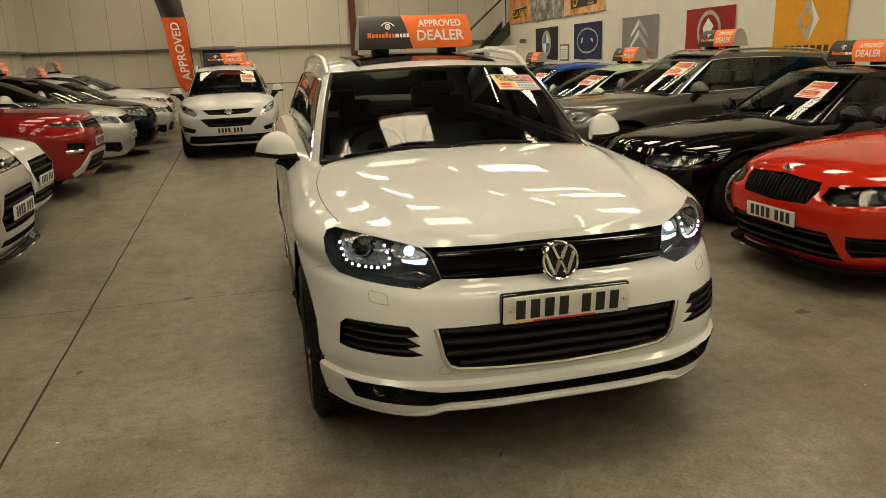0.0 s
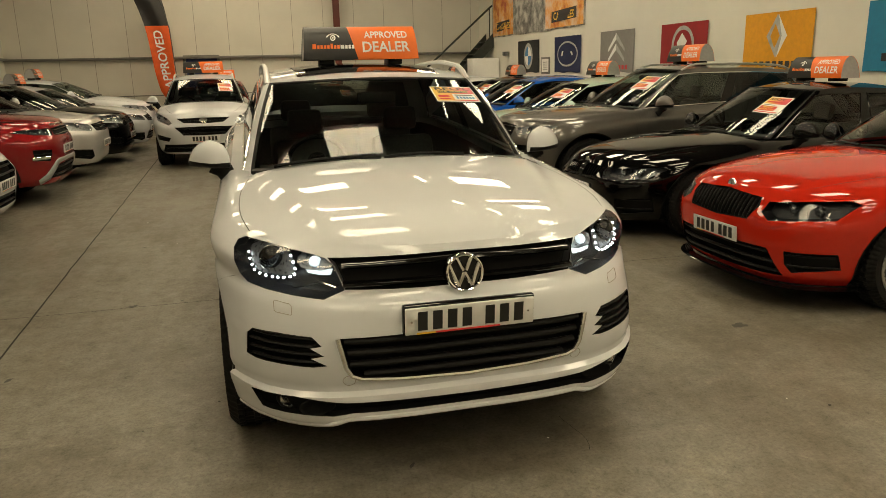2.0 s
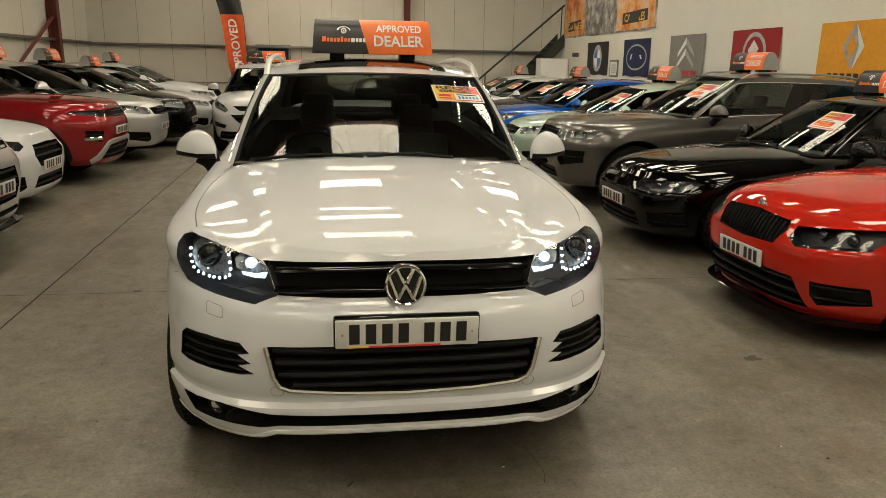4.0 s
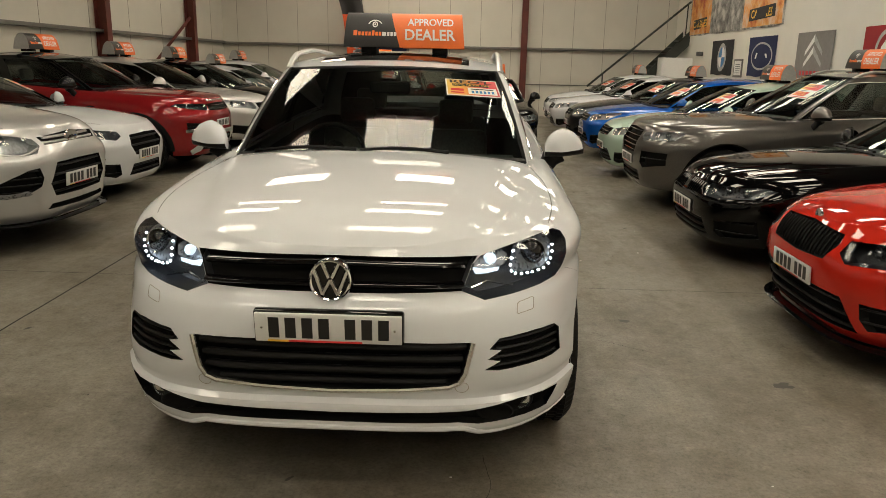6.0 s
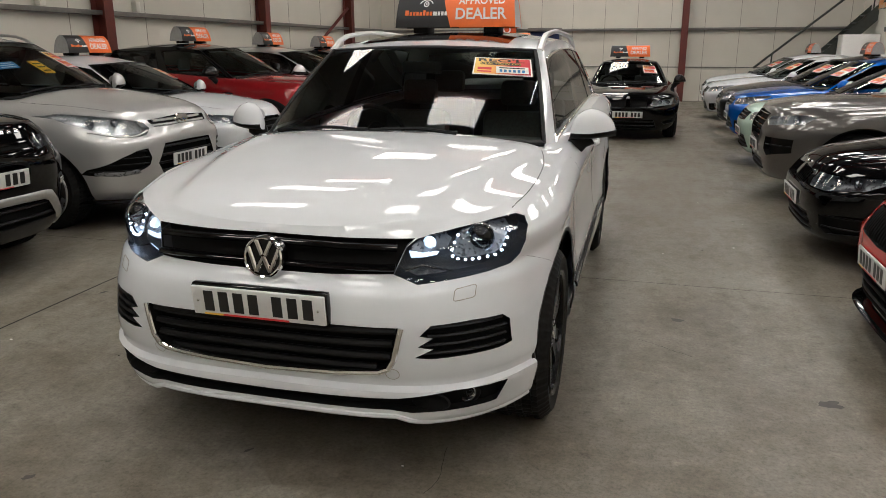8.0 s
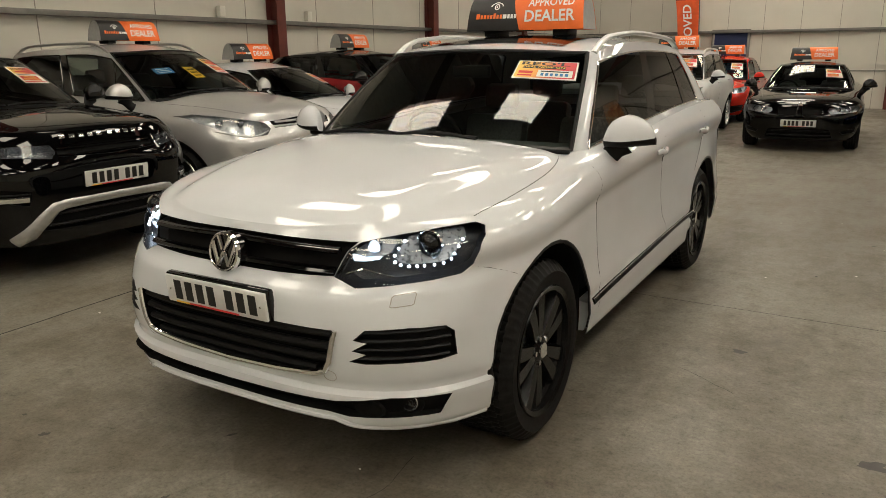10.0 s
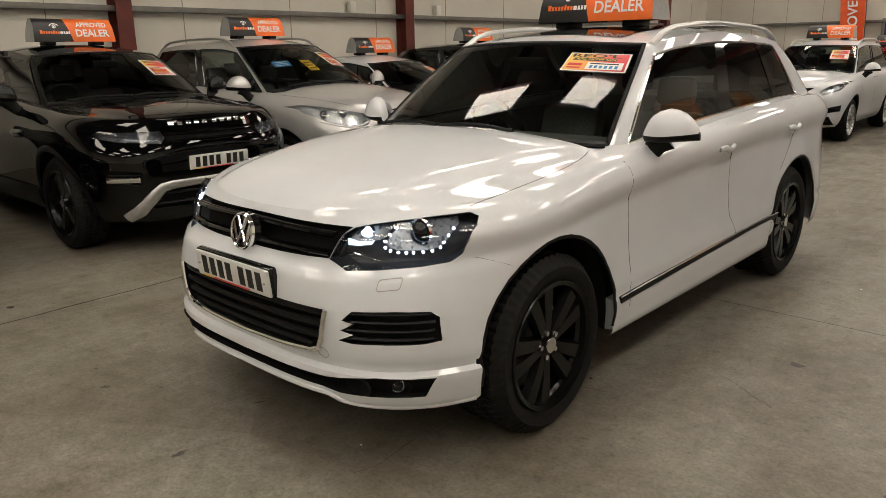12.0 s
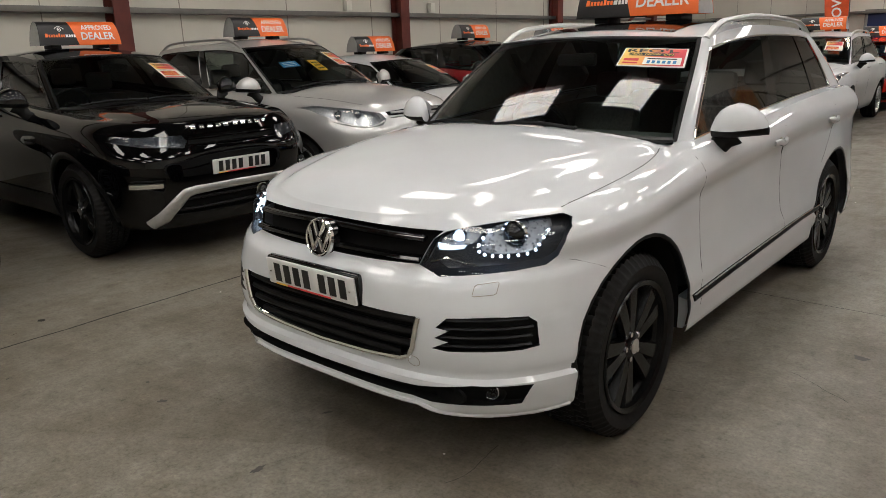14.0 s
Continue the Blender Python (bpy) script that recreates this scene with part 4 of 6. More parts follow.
for z in (2.13, 4.1):
    girt((XL + 0.012, YB - 0.16, z), (XR - 0.01, YB - 0.006, z + 0.075), "x")
    girt((XL + 0.006, YF + 0.02, z + 0.02), (XL + 0.16, YB - 0.18, z + 0.095), "y")


def column(x, y, w, d, name="steel_column", z1=ZC):
    """An H-section upright with its flanges across y."""
    bm = bmesh.new()
    t = 0.02
    box(bm, (x - d / 2, y - w / 2, 0), (x - d / 2 + t, y + w / 2, z1))
    box(bm, (x + d / 2 - t, y - w / 2, 0), (x + d / 2, y + w / 2, z1))
    box(bm, (x - d / 2 + t, y - 0.01, 0), (x + d / 2 - t, y + 0.01, z1))
    bmesh.ops.transform(bm, matrix=Matrix(), verts=bm.verts[:])
    c = part(name, bm, REDSTEEL, None, "", 30)
    tagged(c, "dark red oxide painted steel column", "column", "steel columns", "structure")
    part("base_plate", boxed((x - d / 2 - 0.03, y - w / 2 - 0.04, 0), (x + d / 2 + 0.03, y + w / 2 + 0.04, 0.02), 0.002), REDSTEEL, c)
    return c


# ---- flags, banner, stair and floor marks ----
FLAGS = {n: plain(n, c, 0.75, vary=0.08, scale=14, bumps=0.15) for n, c in (("flag_black", (0.02, 0.02, 0.022)), ("flag_navy", (0.012, 0.02, 0.075)), ("flag_grey", (0.25, 0.235, 0.22)), ("flag_red", (0.30, 0.014, 0.018)), ("flag_yellow", (0.72, 0.33, 0.02)), ("flag_blue", (0.02, 0.20, 0.36)))}
FLAGGREY = plain("print_silver", (0.42, 0.42, 0.41), 0.6, vary=0.2, scale=9)
FLAGBLUE = plain("print_blue", (0.06, 0.22, 0.5), 0.6)
FLAGDARK = plain("print_dark", (0.03, 0.03, 0.035), 0.6)


def wall_at(y, z, off=0.0):
    return Vector((XR - 0.022 - off + 0.008 * math.sin(y * 5.1 + z * 2.0), y, z))


def cloth(y0, y1, z0, z1, mat, parent, name="cloth", off=0.0, n=14):
    """A hung sheet with shallow folds; y0 is its left edge as one faces it."""
    bm = bmesh.new()
    g = [[bm.verts.new(wall_at(y0 + (y1 - y0) * i / n, z0 + (z1 - z0) * j / 6 + (0.012 * math.sin(i * 0.9) if j in (0,) and off == 0 else 0), off)) for i in range(n + 1)] for j in range(7)]
    for a, b in zip(g, g[1:]):
        for i in range(n):
            bm.faces.new((a[i], a[i + 1], b[i + 1], b[i]))
    return part(name, bm, mat, parent)


def disc(yc, zc, ry, rz, mat, parent, off, name="emblem", a0=0.0, a1=2 * math.pi, hole=0.0):
    """A flat printed ring, disc or slice on the wall side."""
    bm = bmesh.new()
    n = 28
    for k in range(n):
        u, v = a0 + (a1 - a0) * k / n, a0 + (a1 - a0) * (k + 1) / n
        q = [(yc - r * ry * math.cos(a), zc + r * rz * math.sin(a)) for a, r in ((u, hole), (u, 1), (v, 1), (v, hole))]
        if hole == 0:
            q = q[1:3] + [(yc, zc)]
        bm.faces.new([bm.verts.new(wall_at(y, z, off)) for y, z in q])
    bmesh.ops.remove_doubles(bm, verts=bm.verts[:], dist=1e-5)
    return part(name, bm, mat, parent)


def shape(pts, mat, parent, off, name="emblem"):
    bm = bmesh.new()
    bm.faces.new([bm.verts.new(wall_at(y, z, off)) for y, z in pts])
    return part(name, bm, mat, parent)


def flag(y0, y1, cloth_mat, words):
    f = thing("wall_flag", words, "flag", None, "flags on the wall")
    cloth(y0, y1, 1.50, 2.38, cloth_mat, f)
    return f, (y0 + y1) / 2, 1.95


f, y, z = flag(18.45, 16.82, FLAGS["flag_black"], "black flag with a round blue and white emblem")
disc(y, z, 0.36, 0.36, FLAGGREY, f, 0.004, hole=0.72)
for k in range(4):
    disc(y, z, 0.26, 0.26, (SIGNWHITE, FLAGBLUE)[k % 2], f, 0.005, a0=k * math.pi / 2, a1=(k + 1) * math.pi / 2)
f, y, z = flag(15.75, 14.15, FLAGS["flag_navy"], "navy blue flag with a silver-rimmed oval emblem")
disc(y, z, 0.62, 0.31, FLAGGREY, f, 0.004)
disc(y, z, 0.57, 0.265, FLAGS["flag_navy"], f, 0.006)
shape([(y + 0.36, z - 0.05), (y + 0.30, z + 0.08), (y - 0.32, z + 0.05), (y - 0.36, z - 0.04)], SIGNWHITE, f, 0.008)
f, y, z = flag(13.13, 11.57, FLAGS["flag_grey"], "grey flag with two silver chevrons")
for dz in (0.12, -0.10):
    for s in (1, -1):
        shape([(y, z + 0.26 + dz), (y + s * 0.36, z - 0.06 + dz), (y + s * 0.36, z - 0.14 + dz), (y, z + 0.12 + dz)], (FLAGGREY, SIGNWHITE)[s > 0], f, 0.004)
for k in range(7):
    shape([(y + 0.50 - k * 0.15, z - 0.30), (y + 0.50 - k * 0.15, z - 0.39), (y + 0.40 - k * 0.15, z - 0.39), (y + 0.40 - k * 0.15, z - 0.30)], SIGNRED, f, 0.004, "lettering_bar")
f, y, z = flag(10.55, 9.02, FLAGS["flag_red"], "dark red flag with a white ring emblem")
disc(y, z + 0.02, 0.36, 0.36, FLAGGREY, f, 0.004, hole=0.8)
shape([(y + 0.1, z - 0.24), (y + 0.18, z + 0.08), (y + 0.02, z + 0.25), (y - 0.14, z + 0.1), (y - 0.05, z), (y - 0.16, z - 0.2)], SIGNWHITE, f, 0.004)
f, y, z = flag(8.02, 6.48, FLAGS["flag_yellow"], "yellow flag with a silver diamond emblem")
shape([(y, z + 0.40), (y + 0.22, z + 0.08), (y, z - 0.24), (y - 0.22, z + 0.08)], FLAGGREY, f, 0.004)
shape([(y + 0.03, z + 0.26), (y + 0.13, z + 0.08), (y + 0.03, z - 0.10), (y - 0.07, z + 0.08)], FLAGS["flag_yellow"], f, 0.006)
shape([(y - 0.02, z + 0.40), (y - 0.22, z + 0.08), (y - 0.02, z - 0.24), (y - 0.11, z + 0.08)], SIGNWHITE, f, 0.005)
for k in range(7):
    shape([(y + 0.48 - k * 0.14, z - 0.29), (y + 0.48 - k * 0.14, z - 0.38), (y + 0.385 - k * 0.14, z - 0.38), (y + 0.385 - k * 0.14, z - 0.29)], FLAGDARK, f, 0.004, "lettering_bar")
f, y, z = flag(5.55, 4.0, FLAGS["flag_blue"], "turquoise blue flag with dark lettering")
for k in range(7):
    shape([(y + 0.48 - k * 0.14, z - 0.22), (y + 0.48 - k * 0.14, z - 0.32), (y + 0.385 - k * 0.14, z - 0.32), (y + 0.385 - k * 0.14, z - 0.22)], FLAGDARK, f, 0.004, "lettering_bar")

# notice frame
nb = thing("notice_board", "small framed notice on the wall between two flags", "notice")
part("frame", boxed((XR - 0.025, 16.08, 1.46), (XR - 0.002, 16.66, 1.90), 0.004), GIRT, nb)
part("sheet", boxed((XR - 0.028, 16.14, 1.51), (XR - 0.0255, 16.60, 1.85)), PAPER, nb)
for k in range(5):
    part("lettering_bar", boxed((XR - 0.0295, 16.2, 1.56 + 0.05 * k), (XR - 0.0285, 16.52, 1.575 + 0.05 * k)), GREYSTEEL, nb)

# printed banner
def print_mat(name, stops, scale):
    m, nt, b = node_mat(name)
    n = noise_tex(nt, scale, 6.0, 0.65)
    nt.links.new(ramp(nt, n.outputs["Fac"], stops).outputs[0], b.inputs["Base Color"])
    b.inputs["Roughness"].default_value = 0.5
    return m


PHOTO = print_mat("banner_photo", [(0.35, (0.05, 0.05, 0.05)), (0.5, (0.26, 0.25, 0.24)), (0.62, (0.55, 0.53, 0.5))], 3.0)
WARMPRINT = print_mat("banner_warm", [(0.32, (0.45, 0.05, 0.02)), (0.48, (0.75, 0.35, 0.08)), (0.62, (0.72, 0.55, 0.42))], 2.2)
ban = thing("wall_banner", "long printed banner with car photographs and red panels", "banner")
cloth(20.85, 13.95, 2.58, 4.1, PHOTO, ban, "sheet", 0, 30)
for a, b in ((20.75, 18.9), (16.4, 14.05)):
    cloth(a, b, 2.62, 4.05, WARMPRINT, ban, "panel", 0.006, 10)
    c0, c1 = a + (b - a) * 0.2, a + (b - a) * 0.85
    shape([(c0, 2.75), (c0, 3.02), (c1, 3.06), (c1, 2.79)], FLAGDARK, ban, 0.014, "label_plate")
    mid = (c0 + c1) / 2
    letters("CAR SALES", 0.26, SIGNYEL, ban, lambda x, zz, th, mid=mid: wall_at(mid - x, 2.81 + zz, 0.02), "lettering", bold=0.004, thick=0.0)

# feather flag on a pole
ff = thing("feather_flag", "tall orange and black feather flag on a bent pole", "flag", pose(-2.86, 21.3, 0))
ffm = plain("feather_orange", (0.68, 0.10, 0.015), 0.7, vary=0.12, scale=7, bumps=0.1)
hoist, fly = curve_of((0.8, -0.20), (1.2, -0.46), (3.05, -0.72), (3.9, -0.98), (4.6, -1.35)), curve_of((0.8, -0.16), (1.2, -0.02), (1.5, 0.0), (3.05, -0.06), (3.9, -0.20), (4.6, -0.55))
for z0, z1, mat, nm in ((0.9, 3.07, ffm, "orange_cloth"), (3.07, 4.5, SIGNBLK, "black_cloth")):
    bm = bmesh.new()
    g = []
    for j in range(17):
        z = z0 + (z1 - z0) * j / 16
        g.append([bm.verts.new((hoist(z) + (fly(z) - hoist(z)) * i / 6, 0.03 * math.sin(i * 1.1 + z * 2), z)) for i in range(7)])
    for a, b in zip(g, g[1:]):
        for i in range(6):
            bm.faces.new((a[i], a[i + 1], b[i + 1], b[i]))
    part(nm, bm, mat, ff)
part("pole", tube(bmesh.new(), [(0.02, 0, 0.02), (0.03, 0, 1.5), (-0.04, 0, 3.0), (-0.25, 0, 4.0), (-0.55, 0, 4.6)], 0.014, 8), GREYSTEEL, ff)
part("base_plate", lathe(bmesh.new(), [(0.26, 0.0), (0.26, 0.02), (0.03, 0.035), (0.0, 0.04)], 24, Matrix.Rotation(-math.pi / 2, 4, "Y")), GREYSTEEL, ff)

letters("APPROVED", 0.34, SIGNWHITE, ff, lambda x, zz, th: Vector((hoist(2.1 + x) + 0.42 - zz, -0.05, 2.1 + x)), "lettering", bold=0.006, thick=0.0)

# blue board against the end wall
bb = thing("blue_board", "dark blue board in a grey frame leaning on the end wall", "board")
part("panel", boxed((-2.60, YB - 0.07, 0.25), (-1.66, YB - 0.045, 2.17), 0.004), FLAGS["flag_navy"], bb)
for lo, hi in (((-2.68, YB - 0.085, 0.0), (-2.60, YB - 0.04, 2.24)), ((-1.66, YB - 0.085, 0.0), (-1.58, YB - 0.04, 2.24)), ((-2.60, YB - 0.085, 2.17), (-1.66, YB - 0.04, 2.24))):
    part("frame_bar", boxed(lo, hi, 0.004), GIRT, bb)

# steel stair in the corner
st = thing("steel_stair", "grey steel open staircase rising along the end wall", "stair")
STAIRSTEEL = plain("dark_stair_steel", (0.035, 0.040, 0.034), 0.5, 0.2, vary=0.15, scale=9)
for yy in (20.75, 21.55):
    bm = bmesh.new()
    prism(bm, [(4.35, 0.0), (4.75, 0.0), (7.04, 2.32), (7.04, 2.76)], 0.03, Matrix.Translation((0, yy, 0)))
    part("stringer", bm, STAIRSTEEL, st)
for k in range(13):
    part("tread", boxed((4.50 + 0.19 * k, 20.78, 0.17 + 0.19 * k), (4.74 + 0.19 * k, 21.55, 0.20 + 0.19 * k), 0.003), STAIRSTEEL, st)
part("handrail", tube(bmesh.new(), [(4.05, 20.76, 1.06), (6.98, 20.76, 3.58)], 0.032, 10), STAIRSTEEL, st)
for x in (4.5, 6.9):
    part("rail_post", tube(bmesh.new(), [(x, 20.76, (x - 4.4) * 1.0 + 0.12), (x, 20.76, 1.06 + (x - 4.05) * 0.86)], 0.02, 8), STAIRSTEEL, st)
cab_ = thing("white_cabinet", "plain white panelled cupboard below the stair", "cupboard")
part("body", boxed((6.12, 20.1, 0.0), (7.0, 20.70, 1.95), 0.006), SIGNWHITE, cab_)
part("door", boxed((6.15, 20.08, 0.05), (6.97, 20.098, 1.92), 0.004), SIGNWHITE, cab_)
part("handle", boxed((6.22, 20.055, 0.95), (6.24, 20.08, 1.1), 0.003), GREYSTEEL, cab_)
wl = thing("wall_lamp", "small dark bulkhead lamp on the wall", "lamp")
part("body", boxed((XR - 0.16, 19.3, 2.0), (XR - 0.003, 19.5, 2.12), 0.02), GREYSTEEL, wl)
jb = thing("junction_box", "small beige electrical box on the sheeting rail", "electrical box")
part("body", boxed((XL + 0.03, 9.5, 2.245), (XL + 0.13, 9.62, 2.42), 0.006), BLOCKWALL, jb)
jb2 = copy_thing(jb, pose(0, -2.2, 0))

# floor joints, cracks and stains
def strip(pts, w, mat, label, name="floor_joint"):
    bm = bmesh.new()
    vs = []
    for i, (x, y) in enumerate(pts):
        a, b = Vector(pts[max(i - 1, 0)]), Vector(pts[min(i + 1, len(pts) - 1)])
        d = (b - a).normalized()
        ww = w * (0.6 + 0.8 * noise.noise((x * 3, y * 3, 1)) ** 2 + 0.25)
        vs.append((bm.verts.new((x - d.y * ww, y + d.x * ww, 0.0022)), bm.verts.new((x + d.y * ww, y - d.x * ww, 0.0022))))
    for (a, b), (c, d) in zip(vs, vs[1:]):
        bm.faces.new((a, b, d, c))
    return tagged(part(name, bm, mat, None, "", 0), label, "joint", "", "structure")


strip([(-2.31 - 0.027 * (-11.5 + 0.22 * k) + 0.012 * noise.noise((0, k * 0.7, 0)), -11.5 + 0.22 * k) for k in range(154)], 0.008, CRACK, "dark ragged expansion joint in the floor")
strip([(-7.5 + 0.25 * k, 2.95 + 0.012 * noise.noise((k * 0.8, 4, 0))) for k in range(58)], 0.0035, CRACK, "fine saw-cut joint across the floor")
strip([(-7.5 + 0.25 * k, 8.95 + 0.012 * noise.noise((k * 0.8, 9, 0))) for k in range(58)], 0.0035, CRACK, "fine saw-cut joint across the floor")
rng = random.Random(4)


def blot(x, y, r, mat, label="dark dried oil spot on the floor", stretch=1.0, turn=0.0):
    bm = bmesh.new()
    c = bm.verts.new((x, y, 0.002))
    ring = []
    for k in range(22):
        a = 2 * math.pi * k / 22
        rr = r * (0.75 + 0.5 * noise.noise((x * 5 + math.cos(a) * 1.5, y * 5 + math.sin(a) * 1.5, r)))
        dx, dy = rr * math.cos(a) * stretch, rr * math.sin(a)
        ring.append(bm.verts.new((x + dx * math.cos(turn) - dy * math.sin(turn), y + dx * math.sin(turn) + dy * math.cos(turn), 0.002)))
    for k in range(22):
        bm.faces.new((c, ring[k], ring[(k + 1) % 22]))
    return tagged(part("floor_stain", bm, mat, None, "", 0), label, "stain", "", "structure")


blot(1.54, 2.23, 0.035, STAIN, stretch=1.4)
blot(2.19, 1.27, 0.05, STAIN, stretch=1.5)
blot(-1.72, 2.98, 0.04, STAIN)
blot(-2.6, -0.1, 0.03, CRACK)
for k in range(26):
    blot(rng.uniform(-2.3, 2.4), rng.uniform(-1.2, 9), rng.uniform(0.006, 0.02), STAIN, stretch=rng.uniform(1, 2.5), turn=rng.uniform(0, 3))
for k in range(30):
    x, y = rng.uniform(-2.6, 2.4), rng.uniform(-1.0, 8)
    s_ = rng.uniform(0.003, 0.007)
    bm = bmesh.new()
    bmesh.ops.create_icosphere(bm, subdivisions=1, radius=s_, matrix=Matrix.Translation((x, y, s_ * 0.6)) @ Matrix.Diagonal((1.5, 1, 0.6, 1)))
    tagged(part("grit", bm, (PAPER, STAIN)[k % 3 == 0], None), "small pale crumb of grit on the concrete floor", "grit", "floor grit")
for k in range(5):
    a = rng.uniform(0, 6.28)
    x, y = rng.uniform(-2, 2.2), rng.uniform(-1.2, 2.5)
    pts = [(x, y)]
    for j in range(7):
        a += rng.uniform(-0.25, 0.25)
        pts.append((pts[-1][0] + 0.05 * math.cos(a), pts[-1][1] + 0.05 * math.sin(a)))
    strip(pts, 0.0012, CRACK, "hairline crack in the concrete", "floor_crack")
for yc in (3.2, 8.6, 14.0, 19.2):
    column(XL + 0.155, yc, 0.22, 0.26)
bm = bmesh.new()
tube(bm, [(XL + 0.16, 16.2, 1.35), (XL + 0.16, 19.1, 2.75)], 0.055, 4)
on_wall(tagged(part("trim_brace", bm, REDSTEEL, None, "", 0), "dark red diagonal steel brace", "brace"))
bm = bmesh.new()
box(bm, (2.06, YB - 0.30, 0), (2.26, YB - 0.28, ZC))
box(bm, (2.06, YB - 0.19, 0), (2.26, YB - 0.165, ZC))
box(bm, (2.15, YB - 0.28, 0), (2.17, YB - 0.19, ZC))
tagged(part("steel_column", bm, REDSTEEL, None, "", 0), "dark red oxide painted wind post against the end wall", "column", "steel columns", "structure")

for yy in (3.2, 8.6, 14.0, 19.2, -2.2, -7.6):
    on_wall(tagged(part("trim_rafter", boxed((XL + 0.05, yy - 0.09, ZC - 0.38), (XR - 0.05, yy + 0.09, ZC - 0.05), 0.004), REDSTEEL), "dark red steel rafter under the roof", "rafter"))
for k in range(8):
    x = -6.9 + 1.75 * k
    x = next((c + 0.85 for c in (-3.3, -0.1, 4.2) if abs(x - c) < 0.83), x)
    on_wall(tagged(part("trim_purlin", boxed((x - 0.035, YF + 0.1, ZC - 0.05), (x + 0.035, YB - 0.1, ZC - 0.004)), GIRT), "galvanised roof purlin", "purlin"))


# ---- the white car in the middle ----
hero_levels = ((0, 0.075, 0.965), (0.04, 0.040, 0.995), (0.11, 0.028, 1.004), (0.2, 0.018, 1.014), (0.222, 0.023, 1.015), (0.245, 0.046, 1.005), (0.3, 0.035, 1.012), (0.4, 0.019, 1.005), (0.55, 0.008, 0.997), (0.66, 0.013, 0.986), (0.715, 0.024, 0.981), (0.76, 0.055, 0.977), (0.84, 0.094, 0.995), (0.93, 0.127, 0.982), (1, 0.158, 0.925))
HERO = Shell(4.80, 0.975, 0.875, 2.893, 0.385, (0.158, 0.985), (1.30, 1.17), (2.02, 1.605), (4.32, 4.66), (1.115, 1.235), ((1.9, 1.585), (2.1, 1.63), (2.5, 1.69), (3.0, 1.715), (3.6, 1.70), (4.3, 1.63)), z0=0.27, levels=hero_levels, cw=0.835, rw=0.665, fd=0.752, arch=0.088, flare=0.030, dish=0.02, crown=0.027, tuck=0.05, bow=0.042, q=1.971, p=((0, 3.5), (0.3, 3.896), (0.55, 3.334), (0.75, 2.911), (0.9, 3.5), (1, 2.6)))
HERO.rd = 0.50
HL = [(0.467, 0.840), (0.549, 0.806), (0.655, 0.814), (0.768, 0.825), (0.832, 0.836), (0.860, 0.866), (0.878, 0.915), (0.877, 0.962), (0.858, 0.989), (0.825, 1.001), (0.747, 0.993), (0.65, 0.979), (0.577, 0.966), (0.529, 0.954), (0.500, 0.930)]
GR = [(-0.520, 0.955), (-0.498, 0.928), (-0.466, 0.842), (-0.23, 0.837), (0, 0.836), (0.23, 0.837), (0.466, 0.842), (0.498, 0.928), (0.520, 0.955), (0.25, 0.955), (0, 0.957), (-0.25, 0.955)]
LG = [(-0.507, 0.668), (-0.482, 0.553), (-0.462, 0.518), (-0.428, 0.504), (-0.25, 0.490), (0, 0.480), (0.25, 0.490), (0.428, 0.504), (0.462, 0.518), (0.482, 0.553), (0.507, 0.668), (0.25, 0.675), (0, 0.676), (-0.25, 0.675)]
SI = [(0.556, 0.557), (0.612, 0.550), (0.714, 0.553), (0.820, 0.553), (0.858, 0.562), (0.848, 0.650), (0.827, 0.672), (0.735, 0.677), (0.607, 0.672), (0.572, 0.636), (0.616, 0.627), (0.567, 0.597), (0.616, 0.586)]
LOWG = [(-0.852, 0.420), (-0.812, 0.340), (-0.54, 0.338), (-0.467, 0.352), (0, 0.352), (0.467, 0.352), (0.54, 0.338), (0.812, 0.340), (0.852, 0.420), (0.69, 0.425), (0.50, 0.402), (0, 0.394), (-0.50, 0.402), (-0.69, 0.425)]
UNDER = [(-0.56, 0.20), (-0.548, 0.290), (-0.485, 0.318), (0.485, 0.318), (0.548, 0.290), (0.56, 0.20)]
hero, _, hero_skin = build_car("white_suv", "clean white estate-bodied off-road car with black wheels and lit headlights", HERO, WHITE, None, [HL], [(GR, 0.05, GLOSSBLK, 0), (LG, 0.06, PLASTIC, 4), (LOWG, 0.05, PLASTIC, 0)], [(SI, 0.05, 4)], [], plate=False, cut=UNDER, rails=RAILS, wheels=("twin", WHEELBLK), hero=True, chrome_line=True, group="", windows=(0.06, 0.41, 0.875), mirrors=(1.012, 1.76, 1.165))


# ---- the other cars ----
def suv(L=4.4, W=0.93, H=1.64, **k):
    a = dict(L=L, W=W, fo=0.88, wb=L - 1.72, r=0.36, lead=(0.12, 0.97), cowl=(1.18, 1.13), head=(1.95, H - 0.09), tail=(L - 0.45, L - 0.16), belt=(1.08, 1.14), roof=((1.8, H - 0.12), (2.05, H - 0.07), (2.6, H), (3.3, H - 0.01), (L - 0.3, H - 0.09)), z0=0.26, cw=0.76, rw=0.585)
    a.update(k)
    return Shell(**a)


def low(L=4.5, W=0.905, H=1.45, **k):
    a = dict(L=L, W=W, fo=0.88, wb=L - 1.85, r=0.325, lead=(0.12, 0.78), cowl=(1.27, 0.97), head=(2.08, H - 0.07), tail=(L - 0.85, L - 0.25), belt=(0.92, 0.98), roof=((1.9, H - 0.10), (2.15, H - 0.06), (2.6, H), (3.2, H - 0.02), (L - 0.6, H - 0.14)), z0=0.19, cw=0.74, rw=0.54)
    a.update(k)
    return Shell(**a)


